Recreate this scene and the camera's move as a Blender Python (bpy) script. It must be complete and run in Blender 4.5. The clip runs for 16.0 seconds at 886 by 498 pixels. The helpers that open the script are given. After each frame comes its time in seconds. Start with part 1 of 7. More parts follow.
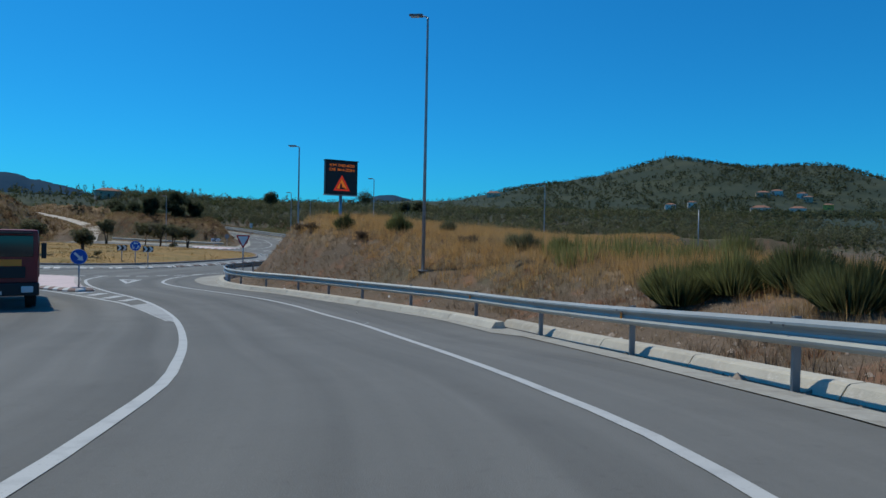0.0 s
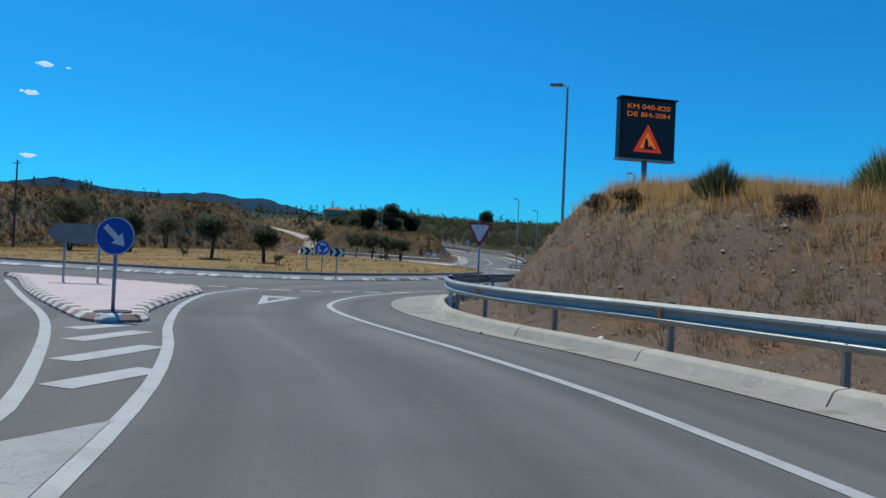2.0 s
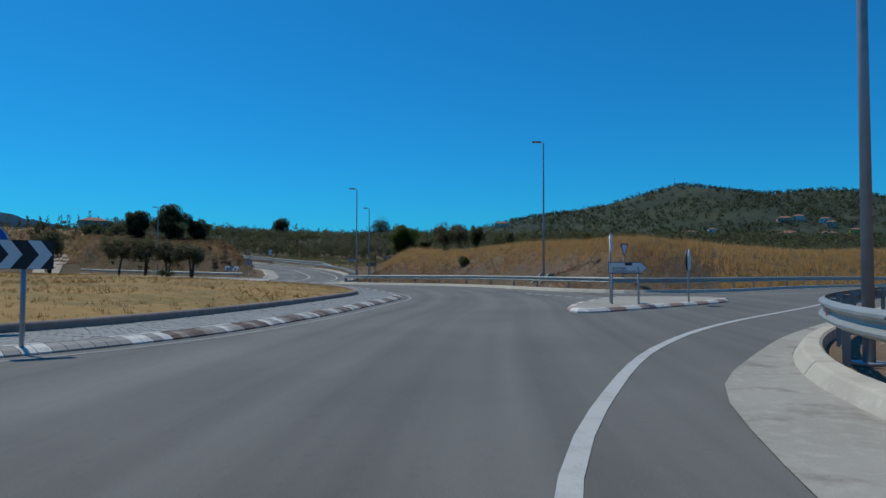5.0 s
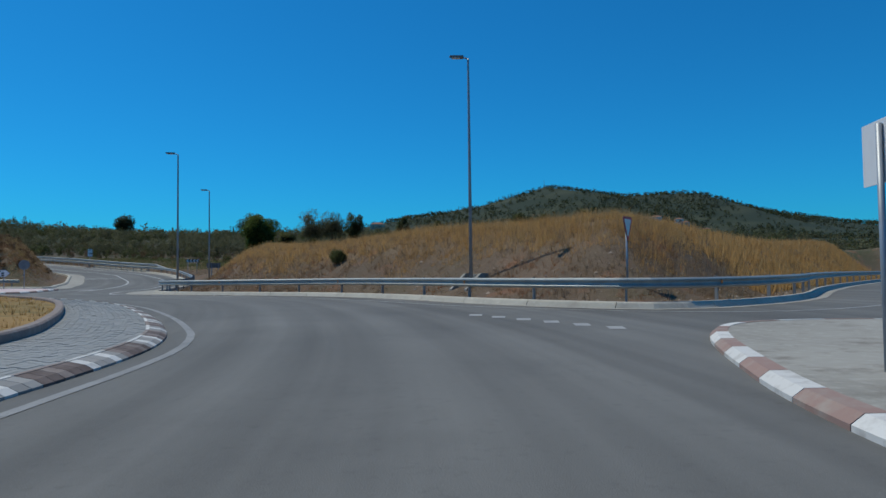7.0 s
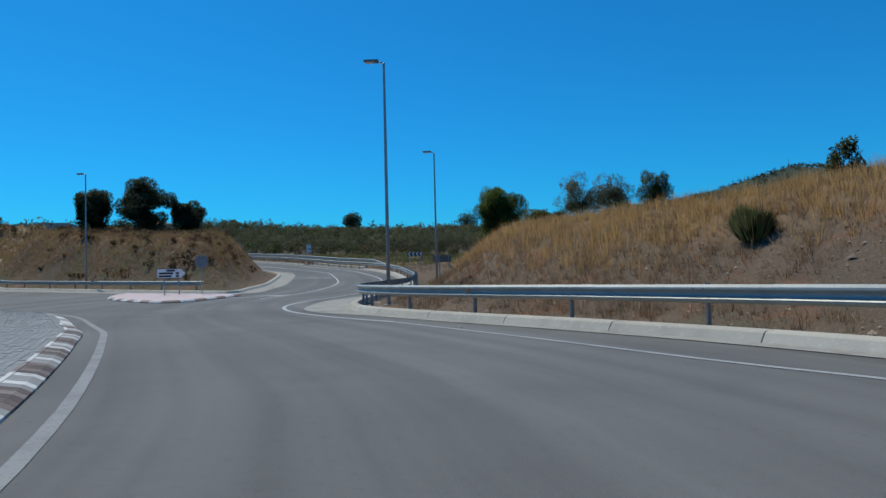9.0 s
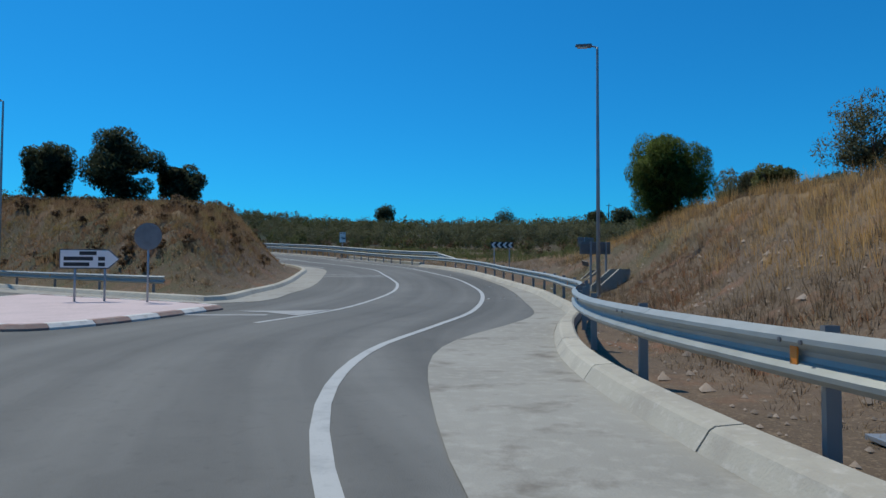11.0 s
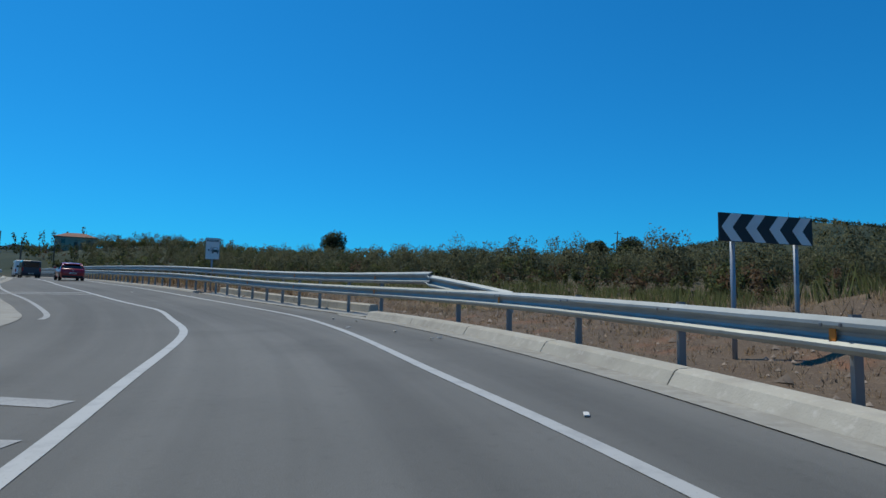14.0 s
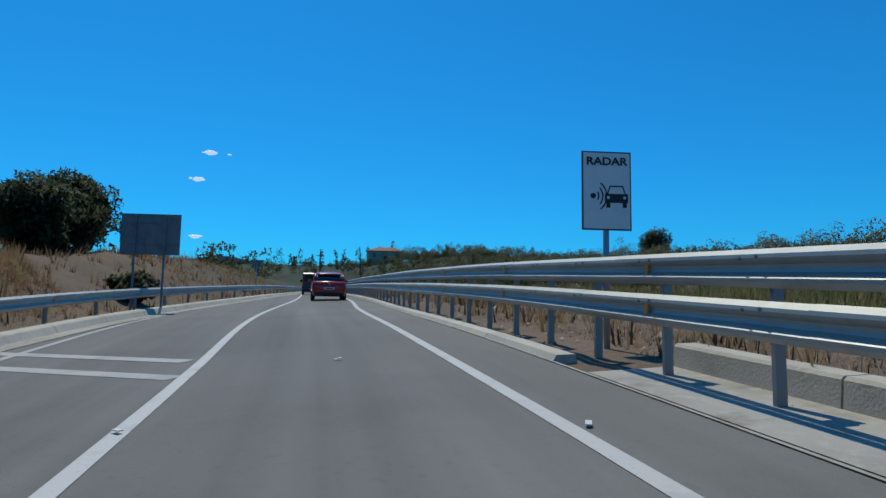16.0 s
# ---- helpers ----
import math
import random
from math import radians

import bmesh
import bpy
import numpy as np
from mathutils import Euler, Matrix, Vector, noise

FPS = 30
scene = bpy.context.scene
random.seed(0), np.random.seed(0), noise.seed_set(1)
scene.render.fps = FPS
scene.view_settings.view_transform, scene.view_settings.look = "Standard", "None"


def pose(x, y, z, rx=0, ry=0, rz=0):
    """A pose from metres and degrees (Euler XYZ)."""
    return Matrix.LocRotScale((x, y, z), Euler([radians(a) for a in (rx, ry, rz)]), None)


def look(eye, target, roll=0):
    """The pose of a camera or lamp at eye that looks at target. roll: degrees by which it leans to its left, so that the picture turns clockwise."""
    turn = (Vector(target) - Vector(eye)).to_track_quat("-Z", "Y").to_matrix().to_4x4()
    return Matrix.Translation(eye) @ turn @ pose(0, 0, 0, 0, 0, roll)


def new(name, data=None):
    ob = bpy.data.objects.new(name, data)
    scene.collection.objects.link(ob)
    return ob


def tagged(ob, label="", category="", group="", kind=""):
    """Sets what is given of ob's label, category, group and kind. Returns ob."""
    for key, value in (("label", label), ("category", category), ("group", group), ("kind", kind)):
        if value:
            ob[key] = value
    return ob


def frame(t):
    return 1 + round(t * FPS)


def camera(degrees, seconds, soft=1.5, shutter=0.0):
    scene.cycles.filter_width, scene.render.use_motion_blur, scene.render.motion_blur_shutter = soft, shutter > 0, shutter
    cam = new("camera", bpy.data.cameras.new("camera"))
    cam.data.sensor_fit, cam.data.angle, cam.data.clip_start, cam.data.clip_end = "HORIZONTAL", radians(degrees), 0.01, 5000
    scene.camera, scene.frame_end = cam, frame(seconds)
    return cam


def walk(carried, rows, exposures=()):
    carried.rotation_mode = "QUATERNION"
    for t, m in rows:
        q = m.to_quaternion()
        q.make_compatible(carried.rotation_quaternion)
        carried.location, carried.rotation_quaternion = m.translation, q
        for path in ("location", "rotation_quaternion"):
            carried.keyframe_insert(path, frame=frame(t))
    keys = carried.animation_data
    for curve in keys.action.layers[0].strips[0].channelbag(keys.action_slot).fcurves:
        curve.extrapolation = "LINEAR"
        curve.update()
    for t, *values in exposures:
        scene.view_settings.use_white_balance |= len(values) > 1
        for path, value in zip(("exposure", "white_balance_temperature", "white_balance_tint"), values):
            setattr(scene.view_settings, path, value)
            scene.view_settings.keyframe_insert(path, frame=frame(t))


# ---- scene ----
# camera: seconds, place, heading, pitch, roll (degrees)
cam = camera(68.568, 16.0, soft=1.5)
PATH = [
    (0, -0.000, -0.000, 1.175, -0.080, -0.867, 1.139),
    (0.5, -1.252, 5.359, 0.803, 3.285, -0.893, 0.798),
    (1, -2.832, 10.668, 0.399, 8.339, -0.453, 1.718),
    (1.5, -4.748, 15.417, 0.134, 13.384, 0.634, 2.177),
    (2, -6.732, 19.384, -0.041, 18.216, 0.704, 2.492),
    (2.5, -8.689, 22.768, -0.192, 21.545, 1.365, 2.227),
    (3, -10.658, 25.990, -0.245, 22.376, 1.518, 2.549),
    (3.5, -12.568, 29.316, -0.287, 19.908, 2.060, 1.948),
    (4, -14.197, 32.649, -0.305, 14.031, 2.097, 0.663),
    (4.5, -15.340, 36.273, -0.316, 7.678, 2.122, 0.667),
    (5, -16.410, 40.129, -0.289, -0.367, 2.123, 0.183),
    (5.6, -16.809, 45.355, -0.327, -11.258, 2.863, -0.216),
    (6.2, -16.303, 50.833, -0.322, -17.284, 2.610, -0.236),
    (6.8, -15.643, 56.637, -0.329, -14.051, 2.376, -0.534),
    (7.5, -15.849, 64.153, -0.337, -4.155, 2.114, -0.889),
    (8, -16.604, 69.846, -0.281, -0.522, 2.252, -0.335),
    (8.5, -17.809, 75.758, -0.194, 3.537, 2.172, -0.639),
    (9, -19.345, 81.292, -0.163, 7.443, 2.085, -1.441),
    (9.5, -21.203, 86.483, -0.180, 11.318, 2.265, -1.934),
    (10.1, -23.711, 92.484, -0.168, 13.711, 2.188, -0.706),
    (10.7, -26.130, 98.347, -0.192, 11.353, 2.203, -0.011),
    (11.3, -28.252, 104.320, -0.219, 7.459, 2.226, 0.405),
    (12, -30.118, 111.704, -0.235, 0.850, 2.754, 0.890),
    (12.5, -30.969, 117.290, -0.146, -1.605, 3.353, 0.644),
    (13, -31.806, 123.343, 0.015, -1.068, 4.156, 0.815),
    (13.5, -32.846, 129.898, 0.221, 0.872, 5.181, 1.054),
    (14, -34.359, 136.704, 0.508, 5.798, 5.764, 1.047),
    (14.5, -36.629, 143.480, 0.872, 12.249, 5.761, 0.696),
    (15, -39.93, 149.96, 1.349, 19.020, 5.653, 1.743),
    (15.5, -43.329, 155.486, 1.575, 25.574, 5.519, 1.038),
    (16, -47.121, 160.378, 1.899, 31.271, 6.025, 0.930),
]
walk(cam, [(t, Matrix.Translation((x, y, z)) @ pose(0, 0, 0, 0, 0, yaw) @ pose(0, 0, 0, 90 + pitch)
            @ pose(0, 0, 0, 0, 0, roll)) for t, x, y, z, yaw, pitch, roll in PATH],
     ((0, -0.05), (1.5, 0.05), (3.2, 0.1), (4.5, -0.15), (5.5, -0.18), (7.5, -0.15), (9.2, 0.02), (12.5, -0.05), (14.5, -0.02), (16, 0.03)))

# ---- light ----
world = bpy.data.worlds.new("world")
scene.world = world
world.use_nodes = True
wn, wl = world.node_tree.nodes, world.node_tree.links
SUN_EL, SUN_AZ = 62.0, 308.0     # degrees; azimuth clockwise from +y
sky = wn.new("ShaderNodeTexSky")
sky.sky_type = "NISHITA"
sky.sun_disc = False
sky.sun_elevation, sky.sun_rotation = radians(SUN_EL), radians(SUN_AZ)
sky.altitude, sky.air_density, sky.dust_density, sky.ozone_density = 100, 1.0, 0.4, 3.0
deep = wn.new("ShaderNodeMix")
deep.data_type, deep.blend_type = "RGBA", "MULTIPLY"
deep.inputs["Factor"].default_value = 1.0
deep.inputs["B"].default_value = (0.055, 0.585, 0.94, 1.0)
wl.new(sky.outputs[0], deep.inputs["A"])
wl.new(deep.outputs["Result"], wn["Background"].inputs[0])
wn["Background"].inputs[1].default_value = 0.125
sun_dir = Vector((math.sin(radians(SUN_AZ)) * math.cos(radians(SUN_EL)),
                  math.cos(radians(SUN_AZ)) * math.cos(radians(SUN_EL)), math.sin(radians(SUN_EL))))
sun = new("sun", bpy.data.lights.new("sun", "SUN"))
sun.data.energy, sun.data.angle, sun.data.color = 3.2, radians(0.53), (0.96, 0.91, 0.765)
sun.matrix_world = look(sun_dir * 200, (0, 0, 0))

# ---- materials ----
def tint(c, k):
    return tuple(min(1.0, v * k) for v in c[:3]) + (1.0,)


def material(name, color, rough=0.8, metal=0.0, spec=0.4, var=(), bump=0.0, bump_scale=20.0, island=0.0, obj=0.0, coat=0.0, leafy=0.0):
    """A node material: base colour, mixed by noises (scale, colour, low, high, detail), shifted per island or per object, with fine relief."""
    m = bpy.data.materials.new(name)
    m.use_nodes = True
    n, l = m.node_tree.nodes, m.node_tree.links
    b = n["Principled BSDF"]
    b.inputs["Roughness"].default_value, b.inputs["Metallic"].default_value = rough, metal
    b.inputs["Specular IOR Level"].default_value = spec
    b.inputs["Coat Weight"].default_value = coat
    geo = n.new("ShaderNodeNewGeometry")
    rgb = n.new("ShaderNodeRGB")
    rgb.outputs[0].default_value = tuple(color[:3]) + (1.0,)
    out = rgb.outputs[0]
    for scale, col, lo, hi, det in var:
        no = n.new("ShaderNodeTexNoise")
        no.inputs["Scale"].default_value, no.inputs["Detail"].default_value = scale, det
        no.inputs["Roughness"].default_value = 0.6
        l.new(geo.outputs["Position"], no.inputs["Vector"])
        mr = n.new("ShaderNodeMapRange")
        mr.inputs["From Min"].default_value, mr.inputs["From Max"].default_value = lo, hi
        l.new(no.outputs["Fac"], mr.inputs["Value"])
        mx = n.new("ShaderNodeMix")
        mx.data_type = "RGBA"
        mx.inputs["B"].default_value = tuple(col[:3]) + (1.0,)
        l.new(mr.outputs[0], mx.inputs["Factor"])
        l.new(out, mx.inputs["A"])
        out = mx.outputs["Result"]
    for amount, kind in ((island, 0), (obj, 1)):
        if amount:
            src = geo.outputs["Random Per Island"] if kind == 0 else n.new("ShaderNodeObjectInfo").outputs["Random"]
            mr = n.new("ShaderNodeMapRange")
            mr.inputs["To Min"].default_value, mr.inputs["To Max"].default_value = 1 - amount, 1 + amount
            l.new(src, mr.inputs["Value"])
            hs = n.new("ShaderNodeHueSaturation")
            l.new(mr.outputs[0], hs.inputs["Value"])
            l.new(out, hs.inputs["Color"])
            out = hs.outputs[0]
    l.new(out, b.inputs["Base Color"])
    if leafy:
        tr, mix = n.new("ShaderNodeBsdfTranslucent"), n.new("ShaderNodeMixShader")
        l.new(out, tr.inputs["Color"])
        mix.inputs[0].default_value = leafy
        l.new(b.outputs[0], mix.inputs[1])
        l.new(tr.outputs[0], mix.inputs[2])
        l.new(mix.outputs[0], n["Material Output"].inputs["Surface"])
    if bump:
        no = n.new("ShaderNodeTexNoise")
        no.inputs["Scale"].default_value, no.inputs["Detail"].default_value = bump_scale, 5
        l.new(geo.outputs["Position"], no.inputs["Vector"])
        bp = n.new("ShaderNodeBump")
        bp.inputs["Strength"].default_value, bp.inputs["Distance"].default_value = bump, 0.02
        l.new(no.outputs["Fac"], bp.inputs["Height"])
        l.new(bp.outputs[0], b.inputs["Normal"])
    return m


M_ASPHALT = material("asphalt", (0.138, 0.137, 0.127), 0.85, spec=0.3, bump=0.35, bump_scale=90,
                     var=[(0.12, (0.168, 0.166, 0.154), 0.4, 0.65, 3), (0.5, (0.118, 0.117, 0.109), 0.5, 0.85, 4),
                          (60, (0.17, 0.165, 0.16), 0.55, 0.75, 2), (9, (0.115, 0.114, 0.106), 0.57, 0.85, 5)])
M_LINE = material("road_paint", (0.46, 0.46, 0.44), 0.6, var=[(3, (0.33, 0.33, 0.32), 0.5, 0.75, 6), (40, (0.3, 0.3, 0.29), 0.62, 0.72, 3)])
M_LINE_OLD = material("worn_road_paint", (0.37, 0.37, 0.36), 0.7, var=[(2, (0.27, 0.27, 0.265), 0.45, 0.7, 6), (30, (0.22, 0.22, 0.215), 0.55, 0.7, 3)])
M_LINE_FAINT = material("faint_road_paint", (0.27, 0.27, 0.262), 0.75, var=[(2, (0.2, 0.2, 0.195), 0.45, 0.7, 6), (30, (0.17, 0.17, 0.165), 0.55, 0.7, 3)])
M_CONC = material("concrete", (0.34, 0.325, 0.285), 0.9, bump=0.3, bump_scale=40,
                  var=[(0.5, (0.27, 0.255, 0.22), 0.4, 0.7, 4), (6, (0.4, 0.38, 0.335), 0.5, 0.75, 5), (1.7, (0.2, 0.18, 0.15), 0.56, 0.72, 5)])
M_KERB = material("kerb_concrete", (0.46, 0.43, 0.36), 0.9, bump=0.3, bump_scale=40, obj=0.07,
                  var=[(1.3, (0.36, 0.33, 0.28), 0.45, 0.7, 5), (9, (0.54, 0.51, 0.45), 0.55, 0.75, 4)])
M_KERB_WHITE = material("white_kerb", (0.62, 0.61, 0.58), 0.8, obj=0.06, bump=0.2, var=[(4, (0.42, 0.4, 0.37), 0.5, 0.72, 5)])
M_KERB_GREY = material("grey_white_kerb", (0.29, 0.285, 0.27), 0.85, obj=0.12, bump=0.2, var=[(4, (0.3, 0.28, 0.26), 0.5, 0.72, 5)])
M_KERB_BROWN = material("dark_brown_kerb", (0.11, 0.082, 0.072), 0.85, obj=0.15, bump=0.2, var=[(4, (0.17, 0.13, 0.115), 0.45, 0.7, 5)])
M_KERB_TAN = material("brown_grey_kerb", (0.21, 0.165, 0.145), 0.85, obj=0.15, bump=0.2, var=[(4, (0.27, 0.24, 0.215), 0.45, 0.7, 5)])
M_TRACK = material("pale_gravel", (0.5, 0.44, 0.36), 0.95, bump=0.5, bump_scale=25, var=[(0.3, (0.42, 0.36, 0.29), 0.4, 0.7, 4), (5, (0.56, 0.5, 0.42), 0.5, 0.75, 4)])
M_KERB_RED = material("faded_red_kerb", (0.3, 0.2, 0.17), 0.85, obj=0.1, bump=0.2, var=[(4, (0.33, 0.27, 0.23), 0.45, 0.7, 5)])
M_PAVE = material("pink_paving", (0.6, 0.48, 0.47), 0.9, bump=0.25, bump_scale=30,
                  var=[(1.1, (0.52, 0.42, 0.41), 0.4, 0.7, 4), (14, (0.66, 0.55, 0.54), 0.5, 0.75, 3)])
M_APRON = material("apron_concrete", (0.27, 0.28, 0.275), 0.9, bump=0.3, bump_scale=30, island=0.06,
                   var=[(0.8, (0.25, 0.255, 0.245), 0.4, 0.7, 4), (12, (0.32, 0.325, 0.315), 0.5, 0.75, 3)])
M_STEEL = material("galvanised_steel", (0.35, 0.37, 0.36), 0.5, metal=0.45, bump=0.04, bump_scale=6,
                   var=[(3, (0.29, 0.31, 0.3), 0.4, 0.7, 4), (0.6, (0.32, 0.325, 0.305), 0.5, 0.7, 4)], obj=0.05)
M_POST = material("galvanised_post", (0.3, 0.295, 0.285), 0.6, metal=0.5, var=[(5, (0.3, 0.3, 0.3), 0.5, 0.75, 4)])

# darker wheel tracks that follow the lanes
an, al = M_ASPHALT.node_tree.nodes, M_ASPHALT.node_tree.links
lane_n, lane_s, lane_t, lane_r, lane_m = (an.new("ShaderNode" + k) for k in ("Attribute", "VectorMath", "TexNoise", "MapRange", "Mix"))
lane_n.attribute_name = "lane"
lane_s.operation = "MULTIPLY"
lane_s.inputs[1].default_value = (1.1, 0.02, 0.0)
lane_t.inputs["Scale"].default_value, lane_t.inputs["Detail"].default_value = 1.0, 6
lane_r.inputs["From Min"].default_value, lane_r.inputs["From Max"].default_value = 0.36, 0.66
lane_r.inputs["To Min"].default_value, lane_r.inputs["To Max"].default_value = 0.8, 1.16
lane_m.data_type, lane_m.blend_type = "RGBA", "MULTIPLY"
lane_m.inputs["Factor"].default_value = 1.0
al.new(lane_n.outputs["Vector"], lane_s.inputs[0])
al.new(lane_s.outputs[0], lane_t.inputs["Vector"])
al.new(lane_t.outputs["Fac"], lane_r.inputs["Value"])
al.new(an["Principled BSDF"].inputs["Base Color"].links[0].from_socket, lane_m.inputs["A"])
al.new(lane_r.outputs[0], lane_m.inputs["B"])
al.new(lane_m.outputs["Result"], an["Principled BSDF"].inputs["Base Color"])

# ---- geometry helpers ----
ROAD_Z = [1.287, 0.512, -0.262, -1.09, -1.415, -1.485, -1.481, -1.49, -1.361, -1.318, -1.358, -1.38, -1.133, -0.684, 0.036, 0.72, 1.725, 2.549, 3.3, 3.999, 4.652]     # road height every 12 m along y, from y = -20


def grade(y):
    """Height of the road surface at y."""
    y = np.asarray(y, dtype=float)
    k = np.array(ROAD_Z)
    u = (np.clip(y, -8, 195) + 20) / 12
    i = np.clip(np.floor(u).astype(int), 1, len(k) - 3)
    f = u - i
    a, b, c, d = k[i - 1], k[i], k[i + 1], k[i + 2]
    z = 0.5 * (2 * b + (c - a) * f + (2 * a - 5 * b + 4 * c - d) * f * f + (3 * b - a - 3 * c + d) * f ** 3)
    far = np.clip(y - 195, 0, None)
    return z + 25 * (1 - np.exp(-far * 0.055 / 25)) + np.clip(-8 - y, 0, 60) * 0.05


def gz(y):
    return float(grade(y))


def spline(pts, step=1.0, closed=False):
    """A smooth line through plan points, as evenly spaced points."""
    p = np.array(pts, dtype=float)
    n = len(p)
    out = []
    for i in range(n if closed else n - 1):
        a, b, c, d = (p[(i + k) % n] if closed else p[min(max(i + k, 0), n - 1)] for k in (-1, 0, 1, 2))
        for f in np.linspace(0, 1, 12, endpoint=False):
            out.append(0.5 * (2 * b + (c - a) * f + (2 * a - 5 * b + 4 * c - d) * f * f + (3 * b - a - 3 * c + d) * f ** 3))
    out.append(p[0] if closed else p[-1])
    out = np.array(out)
    s = np.r_[0, np.cumsum(np.hypot(*np.diff(out, axis=0).T))]
    q = np.linspace(0, s[-1], max(2, int(round(s[-1] / step)) + 1))
    return np.c_[np.interp(q, s, out[:, 0]), np.interp(q, s, out[:, 1])]


def normals(line, closed=False):
    """Unit vectors to the right of a plan line."""
    if closed:
        d = np.roll(line, -1, 0) - np.roll(line, 1, 0)
    else:
        d = np.gradient(line, axis=0)
    d /= np.hypot(d[:, 0], d[:, 1])[:, None] + 1e-9
    return np.c_[d[:, 1], -d[:, 0]]


def offset(line, w, closed=False):
    return line + normals(line, closed) * w


def cut(line, s0, s1):
    """The stretch of a line between two lengths along it."""
    s = np.r_[0, np.cumsum(np.hypot(*np.diff(line, axis=0).T))]
    s1 = min(s1, s[-1])
    q = np.r_[s0, s[(s > s0 + 1e-3) & (s < s1 - 1e-3)], s1]
    return np.c_[np.interp(q, s, line[:, 0]), np.interp(q, s, line[:, 1])]


def length(line):
    return float(np.hypot(*np.diff(line, axis=0).T).sum())


def mesh_of(name, verts, faces, smooth=False):
    me = bpy.data.meshes.new(name)
    me.from_pydata([tuple(map(float, v)) for v in verts], [], [tuple(map(int, f)) for f in faces])
    me.update()
    if smooth:
        me.polygons.foreach_set("use_smooth", [True] * len(me.polygons))
    return me


def sweep(line, profile, lift=0.0, closed_profile=True, caps=True, ring=False, z=None):
    """Vertices and faces of a profile (offset to the right, height) carried along a plan line on the road's surface."""
    nr = normals(line, ring)
    zz = grade(line[:, 1]) + lift if z is None else np.asarray(z) + lift
    v, f = [], []
    m = len(profile)
    for (x, y), (nx, ny), h in zip(line, nr, zz):
        v += [(x + nx * o, y + ny * o, h + u) for o, u in profile]
    n = len(line)
    for i in range(n if ring else n - 1):
        for j in range(m if closed_profile else m - 1):
            a, b = i * m + j, i * m + (j + 1) % m
            c, d = ((i + 1) % n) * m + (j + 1) % m, ((i + 1) % n) * m + j
            f.append((a, b, c, d))
    if closed_profile and caps and not ring:
        f.append(tuple(range(m)))
        f.append(tuple(range((n - 1) * m, n * m))[::-1])
    return v, f


def part(name, geom, mat, parent=None, label="", smooth=False, at=None):
    """One mesh object under a thing or a part. geom: a bmesh, a mesh, or (vertices, faces)."""
    if isinstance(geom, tuple):
        me = mesh_of(name, geom[0], geom[1], smooth)
    elif isinstance(geom, bpy.types.Mesh):
        me = geom
    else:
        me = bpy.data.meshes.new(name)
        bmesh.ops.recalc_face_normals(geom, faces=geom.faces[:])
        geom.to_mesh(me)
        geom.free()
        if smooth:
            me.polygons.foreach_set("use_smooth", [True] * len(me.polygons))
    if mat is not None and not me.materials:
        me.materials.append(mat)
    ob = new(name, me)
    if parent is not None:
        ob.parent = parent
    if at is not None:
        ob.matrix_basis = at
    if label:
        ob["label"] = label
    return ob


def thing(name, label, category, at=None, group="", kind=""):
    ob = new(name)
    ob.empty_display_size = 0.3
    if at is not None:
        ob.matrix_basis = at
    return tagged(ob, label, category, group, kind)


def fix(geom):
    """Outward normals for (vertices, faces) made in a loop."""
    bm = bmesh.new()
    vs = [bm.verts.new(v) for v in geom[0]]
    for f in geom[1]:
        bm.faces.new([vs[i] for i in f])
    bmesh.ops.recalc_face_normals(bm, faces=bm.faces[:])
    return bm


def box(sx, sy, sz, at=(0, 0, 0), bevel=0.0, rot=None, bm=None):
    """A box with its base centre at a place, with bevelled edges, added to a bmesh."""
    own = bmesh.new()
    bmesh.ops.create_cube(own, size=1)
    bmesh.ops.scale(own, vec=(sx, sy, sz), verts=own.verts)
    bmesh.ops.translate(own, vec=(0, 0, sz / 2), verts=own.verts)
    if bevel:
        bmesh.ops.bevel(own, geom=own.edges[:], offset=bevel, segments=2, affect="EDGES", profile=0.6)
    m = Matrix.Translation(at) @ (rot or Matrix())
    bmesh.ops.transform(own, matrix=m, verts=own.verts)
    return join(bm, own)


def join(bm, own):
    if bm is None:
        return own
    me = bpy.data.meshes.new("tmp")
    own.to_mesh(me)
    own.free()
    bm.from_mesh(me)
    bpy.data.meshes.remove(me)
    return bm


def tube(points, radii, sides=10, bm=None, caps=True):
    """A round, tapering tube through points."""
    own = bmesh.new()
    rings = []
    pts = [Vector(p) for p in points]
    for i, p in enumerate(pts):
        d = (pts[min(i + 1, len(pts) - 1)] - pts[max(i - 1, 0)]).normalized()
        q = d.to_track_quat("Z", "Y")
        r = radii[i] if isinstance(radii, (list, tuple)) else radii
        rings.append([own.verts.new(p + q @ Vector((math.cos(a) * r, math.sin(a) * r, 0)))
                      for a in (2 * math.pi * k / sides for k in range(sides))])
    for a, b in zip(rings, rings[1:]):
        for k in range(sides):
            own.faces.new((a[k], a[(k + 1) % sides], b[(k + 1) % sides], b[k]))
    if caps:
        own.faces.new(rings[0][::-1])
        own.faces.new(rings[-1])
    return join(bm, own)


def plate(outline, thick, bm=None, bevel=0.0):
    """An upright plate in the xz plane, facing -y, from an outline of (x, z)."""
    own = bmesh.new()
    vs = [own.verts.new((x, 0, z)) for x, z in outline]
    f = own.faces.new(vs)
    r = bmesh.ops.extrude_face_region(own, geom=[f])
    bmesh.ops.translate(own, vec=(0, thick, 0), verts=[v for v in r["geom"] if isinstance(v, bmesh.types.BMVert)])
    bmesh.ops.recalc_face_normals(own, faces=own.faces[:])
    return join(bm, own)


